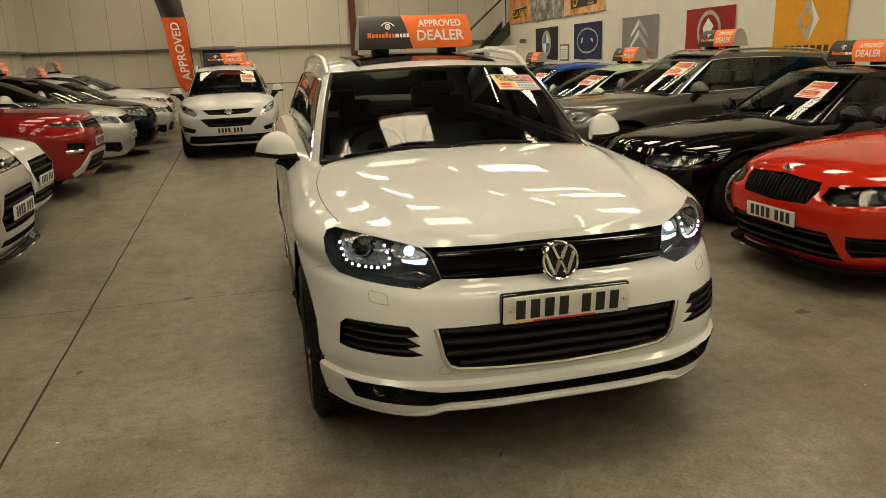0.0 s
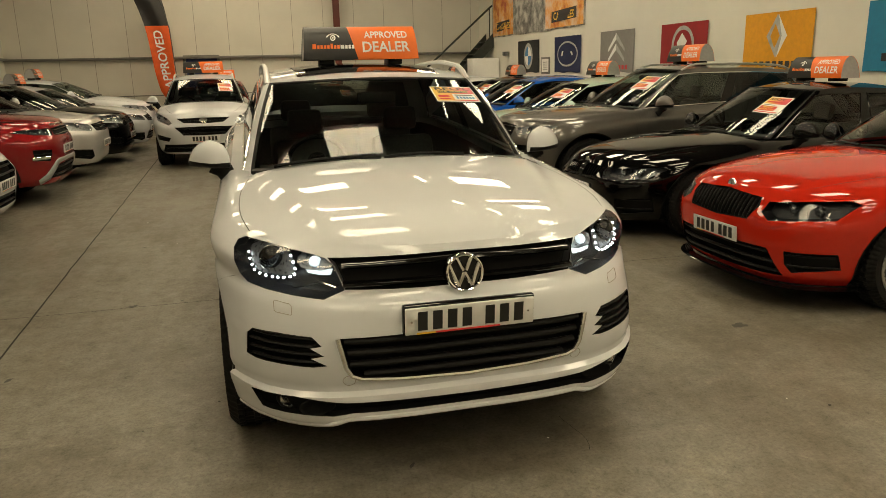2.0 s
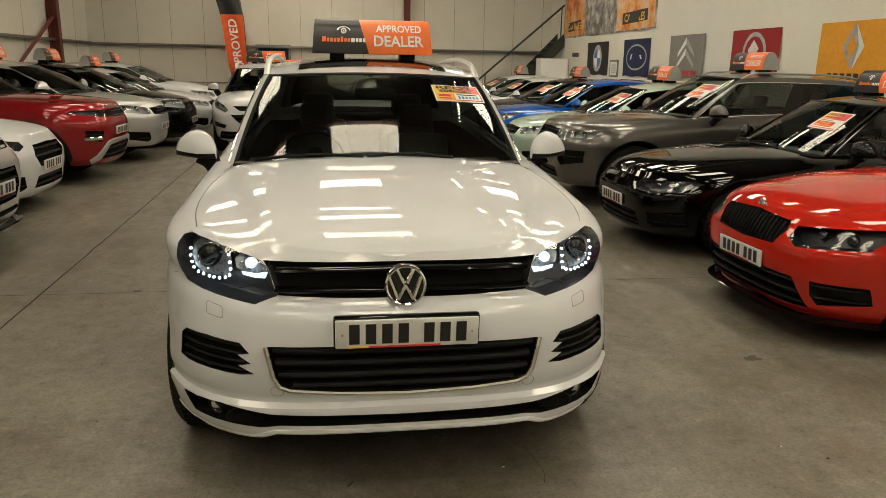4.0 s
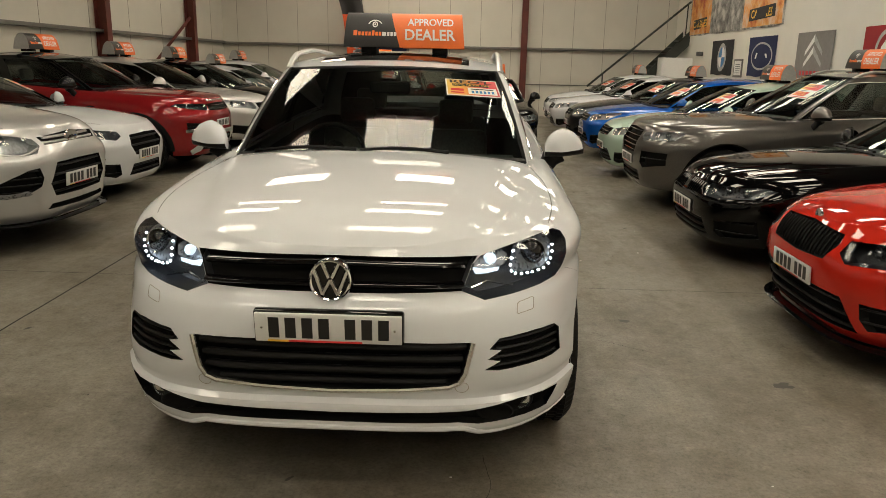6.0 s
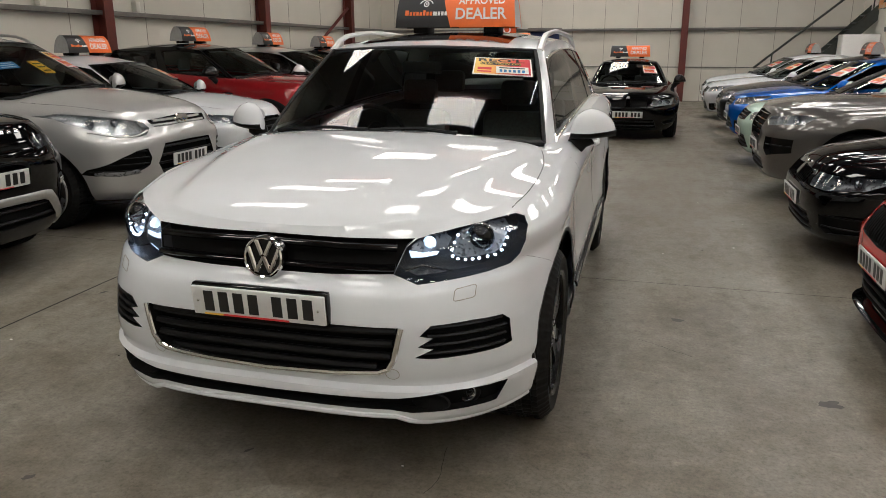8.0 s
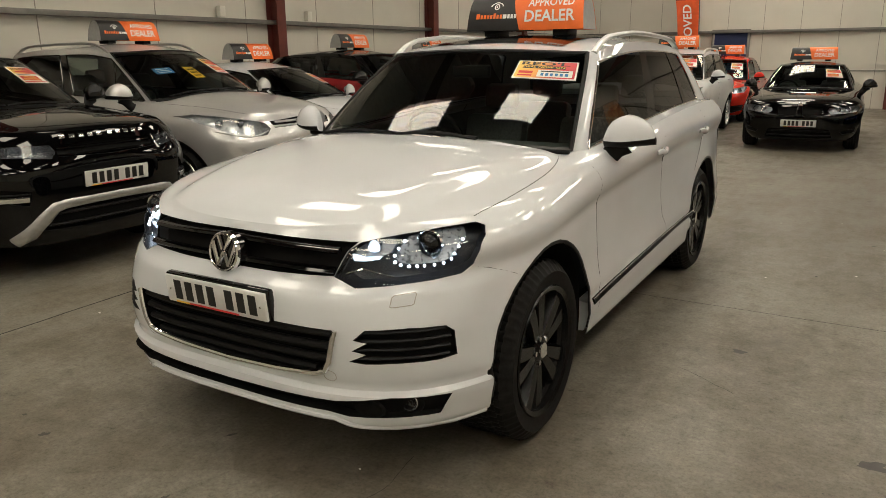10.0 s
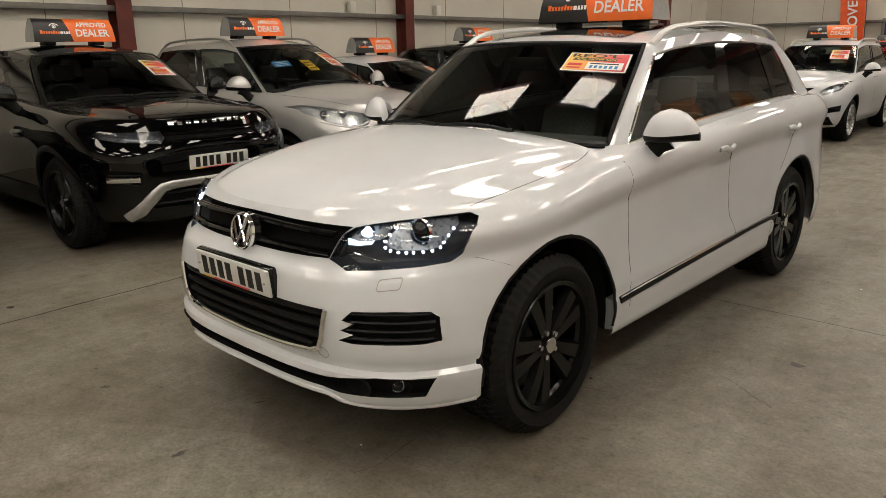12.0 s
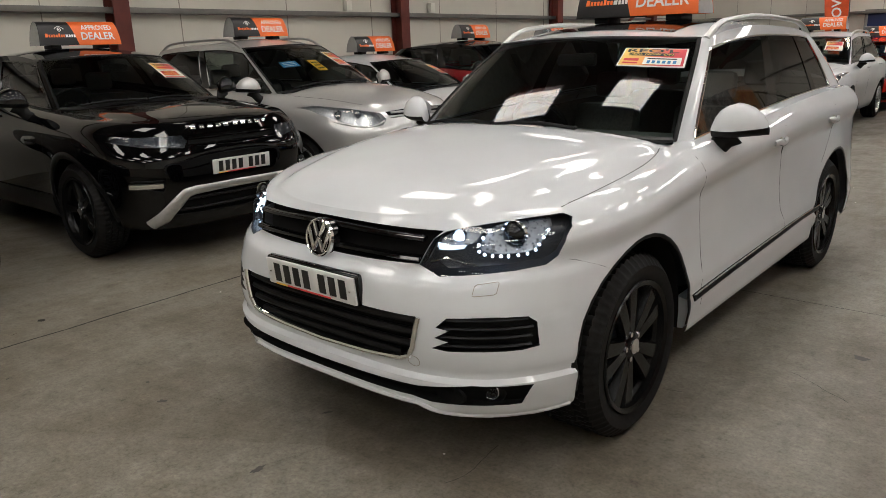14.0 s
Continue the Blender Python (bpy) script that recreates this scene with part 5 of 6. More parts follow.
def hatch(L=4.3, W=0.895, H=1.48, **k):
    a = dict(tail=(L - 0.45, L - 0.16), cowl=(1.12, 0.98), head=(1.95, H - 0.07), wb=L - 1.66, lead=(0.12, 0.80), belt=(0.93, 1.0))
    a.update(k)
    return low(L, W, H, **a)


def both(pts):
    """A nose outline, symmetrical about the middle, from its right half, top first."""
    return pts + [(-x, z) for x, z in pts[::-1] if x > 0.001]


def suv_nose(z):
    """Lamps, grille and intakes for a tall car whose bonnet edge is at z."""
    return ([[(0.50, z - 0.13), (0.56, z - 0.165), (0.82, z - 0.13), (0.86, z - 0.03), (0.83, z + 0.0), (0.52, z - 0.06)]], [(both([(0, z - 0.05), (0.47, z - 0.065), (0.45, z - 0.17), (0, z - 0.19)]), 0.04, GLOSSBLK, 3)], [([(0.55, z - 0.56), (0.60, z - 0.60), (0.80, z - 0.55), (0.82, z - 0.42), (0.60, z - 0.45)], 0.05, 2)])


def low_nose(z):
    return ([[(0.44, z - 0.10), (0.50, z - 0.15), (0.80, z - 0.105), (0.83, z - 0.01), (0.79, z + 0.02), (0.46, z - 0.045)]], [(both([(0, z - 0.03), (0.40, z - 0.05), (0.36, z - 0.16), (0, z - 0.175)]), 0.04, GLOSSBLK, 3), (both([(0, z - 0.36), (0.42, z - 0.36), (0.50, z - 0.53), (0, z - 0.55)]), 0.05, PLASTIC, 3)], [([(0.54, z - 0.53), (0.60, z - 0.56), (0.79, z - 0.50), (0.80, z - 0.38), (0.58, z - 0.40)], 0.05, 2)])


def park(name, label, sh, colour, m, nose, **k):
    lamps, gr, holes = nose
    return build_car(name, label, sh, colour, m, lamps, gr, holes, **k)


RX, LX = 2.50, -2.88
ROOFS = []


def note(sh, m, back=0.55):
    y = sh.head[0] + back
    at = m @ Vector((0, y, sh.roofc(y)))
    ROOFS.append(Matrix.Translation(at + Vector((0, 0, 0.035))) @ m.to_3x3().normalized().to_4x4())


def right_row(y, x=RX, turn=0):
    return pose(x, y, 0, 0, 0, -90 + turn)


def left_row(y, x=LX, turn=0):
    return pose(x, y, 0, 0, 0, 90 + turn) @ Matrix.Diagonal((1.045, 1.045, 1.045, 1))


CARS = []


def add(name, label, sh, colour, m, nose, sign=True, **k):
    c = park(name, label, sh, colour, m, nose, **k)
    CARS.append((c[0], sh, m))
    if sign:
        note(sh, m)
    return c


# right-hand row
S = low(4.67, 0.905, 1.46, crown=0.014, lead=(0.12, 0.80), cowl=(1.25, 0.985))
add("red_estate", "bright red sporty estate car with black grille and splitter", S, REDP, right_row(2.02), ([[(0.42, 0.665), (0.50, 0.62), (0.80, 0.655), (0.83, 0.755), (0.78, 0.775), (0.43, 0.735)]], [(both([(0, 0.775), (0.36, 0.755), (0.38, 0.70), (0.33, 0.605), (0, 0.585)]), 0.04, PLASTIC, -19), (both([(0, 0.435), (0.50, 0.435), (0.58, 0.25), (0, 0.235)]), 0.06, PLASTIC, 3)], [([(0.60, 0.34), (0.63, 0.28), (0.80, 0.32), (0.81, 0.43), (0.61, 0.43)], 0.05, 2)]), plate_z=0.48, badge=(0.80, 0.04, 1.0), mirrors=(0.97, 1.84, 0.98), lampmat=LAMPBLK, splitter=True, rim=BLACKP)
S = low(4.62, 0.905, 1.44, lead=(0.11, 0.735), cowl=(1.42, 0.955), head=(2.2, 1.36), belt=(0.90, 0.97), r=0.335, crown=0.016)
add("black_touring_car", "glossy black estate car with polished alloy wheels", S, BLACKP, right_row(4.33, 2.47), ([[(0.40, 0.645), (0.44, 0.595), (0.62, 0.583), (0.80, 0.615), (0.85, 0.69), (0.80, 0.71), (0.62, 0.69), (0.42, 0.69)]], [([(0.03, 0.705), (0.35, 0.69), (0.33, 0.59), (0.05, 0.575)], 0.04, GLOSSBLK, -7), ([(-0.35, 0.69), (-0.03, 0.705), (-0.05, 0.575), (-0.33, 0.59)], 0.04, GLOSSBLK, -7), (both([(0, 0.40), (0.45, 0.40), (0.50, 0.25), (0, 0.24)]), 0.06, PLASTIC, 3)], [([(0.58, 0.30), (0.62, 0.26), (0.80, 0.29), (0.82, 0.43), (0.60, 0.40)], 0.05, 2)]), plate_z=0.46, badge=(0.722, 0.035, 1.0), lampmat=LAMPSILVER)
S = suv(4.73, 0.965, 1.65, crown=0.014, lead=(0.10, 0.99), cowl=(1.35, 1.12), head=(2.15, 1.56), r=0.385, wb=2.87, belt=(1.08, 1.16))
add("grey_suv", "dark metallic grey sports utility car with a mesh grille", S, GREYP, right_row(6.80, 2.46), ([[(0.42, 0.865), (0.50, 0.815), (0.84, 0.85), (0.87, 0.93), (0.80, 0.945), (0.44, 0.905)]], [(both([(0, 0.95), (0.37, 0.93), (0.36, 0.74), (0.30, 0.66), (0, 0.65)]), 0.05, GLOSSBLK, 5), (both([(0, 0.46), (0.40, 0.46), (0.45, 0.34), (0, 0.33)]), 0.05, PLASTIC, 2)], [([(0.50, 0.56), (0.55, 0.50), (0.82, 0.56), (0.84, 0.70), (0.54, 0.70)], 0.06, 1)]), plate_z=0.57, rails=SATIN, chrome_line=True, wheels=("five", ALLOY))
S = hatch(3.97, 0.865, 1.47)
add("mint_hatchback", "pale mint green small hatchback", S, MINT, right_row(9.25, 2.55), low_nose(0.80), plate_z=0.47)
S = hatch(4.35, 0.92, 1.48, lead=(0.12, 0.83))
add("blue_coupe", "bright metallic blue three-door hatchback", S, BLUEP, right_row(11.75, 2.60), low_nose(0.83), plate_z=0.47, sign=False)
S = low(4.5, 0.90, 1.45)
add("charcoal_saloon", "dark charcoal saloon car", S, CHARCOAL, right_row(14.15, 2.62), low_nose(0.78), plate_z=0.46)
S = low(4.45, 0.89, 1.43)
add("white_coupe", "white coupe with a dark twin grille", S, WHITE, right_row(16.55, 2.5), low_nose(0.78), plate_z=0.45, sign=False)
S = hatch(4.4, 0.90, 1.46)
add("white_estate", "white estate car by the end wall", S, WHITE, right_row(19.0, 2.6), low_nose(0.80), plate_z=0.45)

# left-hand row
S = hatch(4.25, 0.89, 1.47)
add("dark_hatchback", "black hatchback at the near end of the row", S, BLACKP, left_row(-0.89, -2.86), low_nose(0.80), plate_z=0.48, sign=False)
S = suv(4.36, 0.95, 1.62, crown=0.012, lead=(0.10, 1.03), cowl=(1.12, 1.14), head=(1.86, 1.54), r=0.372, wb=2.66, belt=(1.11, 1.24), roof=((1.7, 1.51), (1.95, 1.555), (2.6, 1.62), (3.3, 1.60), (4.1, 1.50)))
add("black_suv", "glossy black compact off-road car with silver skid bar", S, BLACKP, left_row(1.72, -2.95), ([[(0.40, 0.905), (0.44, 0.86), (0.70, 0.885), (0.85, 0.925), (0.80, 0.955), (0.42, 0.95)]], [(both([(0, 0.955), (0.39, 0.945), (0.40, 0.87), (0, 0.855)]), 0.03, GLOSSBLK, 2), (both([(0, 0.52), (0.44, 0.52), (0.55, 0.37), (0, 0.36)]), 0.04, PLASTIC, 2)], [([(0.60, 0.66), (0.62, 0.56), (0.80, 0.60), (0.82, 0.69)], 0.04, 1)]), plate_z=0.70, wheels=("five", WHEELBLK), skid=SATIN, lampmat=REFLECTOR, archw=0.03)
S = suv(4.52, 0.92, 1.68, crown=0.014, lead=(0.12, 0.985), cowl=(1.08, 1.16), head=(1.98, 1.58), r=0.352, wb=2.69)
silver, silver_shell, silver_skin = add("silver_suv", "metallic silver family off-road car with alloy wheels", S, SILVER, left_row(4.05, -3.03), ([[(0.44, 0.865), (0.50, 0.812), (0.62, 0.800), (0.78, 0.845), (0.87, 0.93), (0.875, 0.985), (0.82, 1.005), (0.70, 0.978), (0.47, 0.922)]], [(both([(0, 0.955), (0.42, 0.93), (0.39, 0.87), (0, 0.875)]), 0.03, SATIN, 2), (both([(0, 0.73), (0.34, 0.725), (0.43, 0.56), (0.36, 0.45), (0, 0.44)]), 0.05, PLASTIC, 4), (both([(0, 0.385), (0.40, 0.39), (0.44, 0.35), (0, 0.335)]), 0.03, PLASTIC, 0)], [([(0.53, 0.70), (0.50, 0.62), (0.52, 0.55), (0.62, 0.50), (0.82, 0.485), (0.86, 0.50), (0.85, 0.54), (0.72, 0.64), (0.62, 0.69)], 0.05, 4)]), plate_z=0.57, rails=SATIN, badge=(0.915, 0.05, 2.0), wheels=("five", ALLOY), mirrors=(0.99, 1.52, 1.15), splitter=True)
for s in (1, -1):
    pts, nor = on_skin(silver_skin, [(s * (0.585 + 0.24 * k / 8), -1, 0.497 + 0.006 * math.sin(k)) for k in range(9)], (0, 1, 0), -0.006)
    part("fog_light", tube(bmesh.new(), pts, [0.012] + [0.022] * 7 + [0.012], 10, 0.5, nor), LAMPSILVER, silver, "clear fog light strip")
    part("lamp_brow", tube(bmesh.new(), on_skin(silver_skin, [(s * (0.47 + 0.36 * k / 8), -1, 0.850 + 0.010 * k / 8 - 0.05 * math.sin(math.pi * k / 8)) for k in range(9)], (0, 1, 0), 0.0)[0], 0.008, 6), SATIN, silver)
S = hatch(4.36, 0.91, 1.46, crown=0.014, lead=(0.10, 0.83), cowl=(1.08, 0.99))
add("white_hatchback", "white sporty five-door hatchback with hexagonal black grille", S, WHITE, left_row(6.42, -3.45), ([[(0.47, 0.72), (0.56, 0.68), (0.82, 0.73), (0.84, 0.80), (0.80, 0.815), (0.48, 0.77)]], [(both([(0, 0.735), (0.34, 0.725), (0.40, 0.62), (0.30, 0.50), (0, 0.48)]), 0.05, PLASTIC, 3), (both([(0, 0.40), (0.34, 0.40), (0.40, 0.28), (0, 0.27)]), 0.05, PLASTIC, 2)], [([(0.52, 0.30), (0.58, 0.27), (0.80, 0.33), (0.80, 0.44), (0.56, 0.42)], 0.05, 2)]), plate_z=0.50, lampmat=REFLECTOR)
S = suv(4.36, 0.95, 1.62, crown=0.012, lead=(0.10, 1.03), cowl=(1.22, 1.14), head=(1.98, 1.54), r=0.372, wb=2.66, belt=(1.11, 1.24), roof=((1.8, 1.51), (2.05, 1.555), (2.6, 1.62), (3.3, 1.60), (4.1, 1.50)))
add("red_suv", "dark metallic red compact off-road car with a black roof", S, DKRED, left_row(8.75, -3.3), ([[(0.40, 0.925), (0.44, 0.87), (0.70, 0.895), (0.85, 0.935), (0.80, 0.965), (0.42, 0.96)]], [(both([(0, 0.965), (0.39, 0.955), (0.40, 0.87), (0, 0.855)]), 0.03, GLOSSBLK, 2), (both([(0, 0.50), (0.44, 0.50), (0.60, 0.34), (0, 0.32)]), 0.04, PLASTIC, 2)], [([(0.58, 0.70), (0.61, 0.56), (0.78, 0.58), (0.80, 0.72)], 0.04, 1)]), plate_z=0.68, roofmat=BLACKP, wheels=("five", ALLOY), rim=BLACKP, skid=SATIN, lampmat=REFLECTOR, archw=0.042)
S = suv(4.38, 0.90, 1.58, lead=(0.12, 0.93), cowl=(1.05, 1.09))
add("silver_crossover", "silver crossover car with a dark grille", S, SILVER, left_row(11.1, -3.2), suv_nose(0.93), plate_z=0.55)
S = hatch(4.3, 0.90, 1.55, lead=(0.12, 0.88), cowl=(1.05, 1.05), belt=(1.0, 1.05))
add("black_hatchback", "black hatchback with bright headlamps", S, BLACKP, left_row(13.4, -3.1), low_nose(0.88), plate_z=0.50)
S = hatch(4.3, 0.89, 1.44)
add("white_compact", "white compact hatchback with a dark grille", S, WHITE, left_row(15.7, -3.0), low_nose(0.80), plate_z=0.48)
S = suv(4.35, 0.90, 1.55, lead=(0.12, 0.92))
add("white_crossover", "white crossover car by the end wall", S, WHITE, left_row(18.1, -3.2), suv_nose(0.92), plate_z=0.52)

for ob, sh, m in [c for c in CARS if c[0].name in ("red_suv", "black_suv")]:
    skin = bvh_of(sh.body())
    for s in (1, -1):
        pts, nor = on_skin(skin, [(s * 2, sh.fo + 0.52 + 0.30 * k / 6, 0.90 - 0.015 * k / 6) for k in range(7)], (-s, 0, 0), 0.001)
        part("side_vent", tube(bmesh.new(), pts, [0.02] + [0.034] * 5 + [0.012], 8, 0.3, nor), GLOSSBLK, ob, "gloss black slatted side vent")
        pts, nor = on_skin(skin, [(s * 2, sh.fo + 0.44 + (sh.wb - 0.88) * k / 12, 0.36) for k in range(13)], (-s, 0, 0), 0.0)
        part("sill_cladding", tube(bmesh.new(), pts, 0.10, 8, 0.22, nor), PLASTIC, ob, "black plastic sill cladding")

# facing down the middle
S = suv(4.41, 0.91, 1.66, crown=0.014, lead=(0.12, 0.96), cowl=(1.05, 1.13), head=(1.9, 1.57), r=0.35)
add("white_family_suv", "white compact off-road car facing down the aisle", S, WHITE, pose(-1.60, 11.32, 0, 0, 0, 1), ([[(0.54, 0.82), (0.60, 0.78), (0.80, 0.86), (0.85, 0.98), (0.80, 0.985), (0.62, 0.90)]], [(both([(0, 0.90), (0.46, 0.895), (0.34, 0.815), (0, 0.80)]), 0.03, PLASTIC, 1), (both([(0, 0.75), (0.50, 0.74), (0.36, 0.60), (0, 0.59)]), 0.05, PLASTIC, 2), (both([(0, 0.44), (0.7, 0.44), (0.75, 0.30), (0, 0.30)]), 0.03, PLASTIC, 1)], [([(0.58, 0.56), (0.62, 0.49), (0.82, 0.52), (0.83, 0.62)], 0.04, 1)]), plate_z=0.53, badge=(0.855, 0.045, 1.7), rails=SATIN, wheels=("five", ALLOY))
S = low(4.64, 0.91, 1.40, lead=(0.10, 0.77), cowl=(1.40, 0.96), head=(2.2, 1.32))
add("black_coupe", "glossy black four-door coupe facing down the aisle", S, BLACKP, pose(0.92, 11.30, 0, 0, 0, 2), ([[(0.40, 0.665), (0.46, 0.615), (0.80, 0.645), (0.84, 0.725), (0.78, 0.74), (0.42, 0.71)]], [([(0.03, 0.735), (0.33, 0.715), (0.31, 0.60), (0.05, 0.585)], 0.04, GLOSSBLK, 0), ([(-0.33, 0.715), (-0.03, 0.735), (-0.05, 0.585), (-0.31, 0.60)], 0.04, GLOSSBLK, 0), (both([(0, 0.38), (0.45, 0.38), (0.50, 0.24), (0, 0.23)]), 0.06, PLASTIC, 2)], [([(0.60, 0.34), (0.64, 0.30), (0.80, 0.32), (0.82, 0.42)], 0.04, 1)]), plate_z=0.47, badge=(0.755, 0.035, 1.0))
S = hatch(4.0, 0.87, 1.50)
add("red_hatchback", "red small hatchback parked behind the white off-road car", S, REDP, pose(-1.5, 15.9, 0, 0, 0, 0), low_nose(0.80), plate_z=0.48)


# ---- details of the white car ----
def skin_at(x, z, off=0.0):
    h = hero_skin.ray_cast(Vector((x, -1, z)), Vector((0, 1, 0)))
    return h[0] + h[1] * off if h[0] is not None else Vector((x, 0.3, z))


def skin_line(xz, off=0.0):
    return [skin_at(x, z, off) for x, z in xz]


def dense(pts, n=6):
    out = []
    for a, b in zip(pts, pts[1:]):
        out += [tuple(p + (q - p) * k / n for p, q in zip(a, b)) for k in range(n)]
    return out + [pts[-1]]


def patch(poly, depth, back, s):
    """A lamp insert: an outline set behind the lens, following it."""
    bm = bmesh.new()
    vs = [bm.verts.new(skin_at(x, z) + Vector((-s * back * 0.4, back, 0))) for x, z in poly]
    f = bm.faces.new(vs)
    r = bmesh.ops.extrude_face_region(bm, geom=[f])
    for v in r["geom"]:
        if isinstance(v, bmesh.types.BMVert):
            v.co.y += depth
    bmesh.ops.recalc_face_normals(bm, faces=bm.faces[:])
    bmesh.ops.triangulate(bm, faces=[f for f in bm.faces if len(f.verts) > 4])
    return bm


for lamp in [o for o in hero.children if o.name.startswith("headlight_housing")]:
    s = lamp["side"]
    del lamp["side"]
    X = lambda pts: [(s * x, z) for x, z in pts]
    part("lamp_tray", patch(X([(0.668, 0.966), (0.72, 0.978), (0.80, 0.985), (0.824, 0.962), (0.820, 0.925), (0.808, 0.893), (0.785, 0.880), (0.736, 0.877), (0.690, 0.879), (0.665, 0.888), (0.653, 0.905), (0.658, 0.93)]), 0.012, 0.034, s), LAMPSILVER, lamp, "silver lamp tray")
    part("lamp_tray", patch(X([(0.520, 0.925), (0.548, 0.948), (0.62, 0.962), (0.645, 0.945), (0.636, 0.915), (0.60, 0.905), (0.56, 0.898), (0.522, 0.900)]), 0.012, 0.034, s), LAMPSILVER, lamp, "silver lamp tray")
    part("lamp_fin", tube(bmesh.new(), [skin_at(s * x, z) + Vector((0, 0.012, 0)) for x, z in dense([(0.50, 0.848), (0.555, 0.868), (0.655, 0.842)], 4)], 0.004, 6), CHROME, lamp, "chrome line at the foot of the lamp")
    for (x, z, r, name) in ((0.740, 0.940, 0.045, "projector_lamp"), (0.578, 0.936, 0.021, "main_beam_lamp")):
        p = skin_at(s * x, z) + Vector((-s * 0.012, 0.04, 0))
        mm = Matrix.Translation(p) @ Matrix.Rotation(-math.pi / 2, 4, "Z")
        part(name, lathe(bmesh.new(), [(r, 0.0), (r * 0.95, 0.012), (r * 0.84, 0.02), (r * 0.7, 0.028), (r * 0.4, 0.036), (0, 0.038)], 28, mm), GLOSSBLK if r > 0.03 else BEAM, lamp, "round glass projector lamp")
        part("lamp_ring", lathe(bmesh.new(), [(r * 1.0, -0.004), (r * 1.16, -0.004), (r * 1.16, 0.01), (r * 1.0, 0.006)], 28, mm, True), CHROME, lamp)
    u = [(0.665, 0.961), (0.655, 0.925), (0.650, 0.899), (0.662, 0.883), (0.690, 0.874), (0.736, 0.872), (0.787, 0.876), (0.810, 0.891), (0.822, 0.925), (0.826, 0.962)]
    line = dense(u, 12)
    acc = [0.0]
    for a, b in zip(line, line[1:]):
        acc.append(acc[-1] + math.dist(a, b))
    for k in range(14):
        d = acc[-1] * (k + 0.3) / 13.6
        i = max(j for j in range(len(acc)) if acc[j] <= d)
        x, z = line[i]
        bm = bmesh.new()
        bmesh.ops.create_icosphere(bm, subdivisions=1, radius=0.0058, matrix=Matrix.Translation(skin_at(s * x, z) + Vector((-s * 0.008, 0.022, 0))))
        part("led", bm, LED, lamp)
    bm = bmesh.new()
    bmesh.ops.create_icosphere(bm, subdivisions=1, radius=0.011, matrix=Matrix.Translation(skin_at(s * 0.578, 0.938) + Vector((-s * 0.01, 0.006, 0))))
    part("led", bm, LED, lamp)
    part("lamp_tray", patch(X([(0.512, 0.912), (0.530, 0.910), (0.556, 0.904), (0.612, 0.908), (0.606, 0.897), (0.562, 0.890), (0.522, 0.890)]), 0.006, 0.024, s), BEAM, lamp, "lit white light guide")

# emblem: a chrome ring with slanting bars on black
ec = Vector((-0.002, 0.062, 0.885))
tiltm = Matrix.Translation(ec) @ Matrix.Rotation(radians(-8), 4, "X")
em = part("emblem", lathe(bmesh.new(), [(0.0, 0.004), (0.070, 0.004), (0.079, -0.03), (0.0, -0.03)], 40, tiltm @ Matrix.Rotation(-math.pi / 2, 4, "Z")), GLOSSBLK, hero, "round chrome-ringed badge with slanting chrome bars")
part("emblem_ring", lathe(bmesh.new(), [(0.063, 0.0), (0.066, 0.013), (0.071, 0.016), (0.076, 0.012), (0.079, 0.0)], 40, tiltm @ Matrix.Rotation(-math.pi / 2, 4, "Z"), True), CHROME, em)
for a, b in (((-0.030, 0.060), (-0.006, 0.008)), ((0.030, 0.060), (0.006, 0.008)), ((-0.060, 0.034), (-0.027, -0.052)), ((0.060, 0.034), (0.027, -0.052)), ((-0.027, -0.052), (0.0, 0.002)), ((0.027, -0.052), (0.0, 0.002))):
    part("emblem_bar", tube(bmesh.new(), [tiltm @ Vector((a[0], -0.008, a[1])), tiltm @ Vector((b[0], -0.008, b[1]))], 0.0088, 6, 0.8, (0, -1, 0)), CHROME, em)

# number plate in a black surround
pm = Matrix.Translation((0, -0.006, 0.729)) @ Matrix.Rotation(radians(6), 4, "X")
ho = part("plate_surround", boxed((-0.267, 0.0, -0.062), (0.267, 0.035, 0.062), 0.01, pm), GLOSSBLK, hero, "black plate surround")
number_plate(hero, pm @ Matrix.Translation((0, -0.004, 0.0)))
for x in (-0.235, 0.235):
    part("plate_screw", lathe(bmesh.new(), [(0.005, 0), (0.004, 0.004), (0, 0.0045)], 10, pm @ Matrix.Translation((x, -0.0095, 0)) @ Matrix.Rotation(-math.pi / 2, 4, "Z")), CHROME, hero)

# bright lines, lip, caps
ch = skin_line(dense([(-0.511, 0.668), (-0.486, 0.551), (-0.465, 0.513), (-0.428, 0.498), (-0.25, 0.484), (0, 0.474), (0.25, 0.484), (0.428, 0.498), (0.465, 0.513), (0.486, 0.551), (0.511, 0.668)]), 0.002)
part("chrome_trim", tube(bmesh.new(), [q + Vector((0, -0.004, 0)) for q in ch], 0.0105, 8, 0.8, (0, -1, 0)), CHROME, hero, "thin chrome line under the lower grille")
for z in (0.925, 0.862):
    pts = [skin_at(x, z + (0.008 if z > 0.9 else 0.0) * (1 - abs(x) / 0.5), 0.004) for x in [-0.47 + 0.94 * k / 24 for k in range(25)]]
    part("grille_blade", tube(bmesh.new(), pts, 0.02, 8, 0.55, (0, -0.2, 1)), GLOSSBLK, hero, "gloss black grille blade")
lip = [(-0.90, 0.296), (-0.80, 0.283), (-0.62, 0.286), (-0.565, 0.292), (-0.545, 0.297), (-0.485, 0.325), (-0.2, 0.327), (0, 0.327), (0.2, 0.327), (0.485, 0.325), (0.545, 0.297), (0.565, 0.292), (0.62, 0.286), (0.80, 0.283), (0.90, 0.296)]
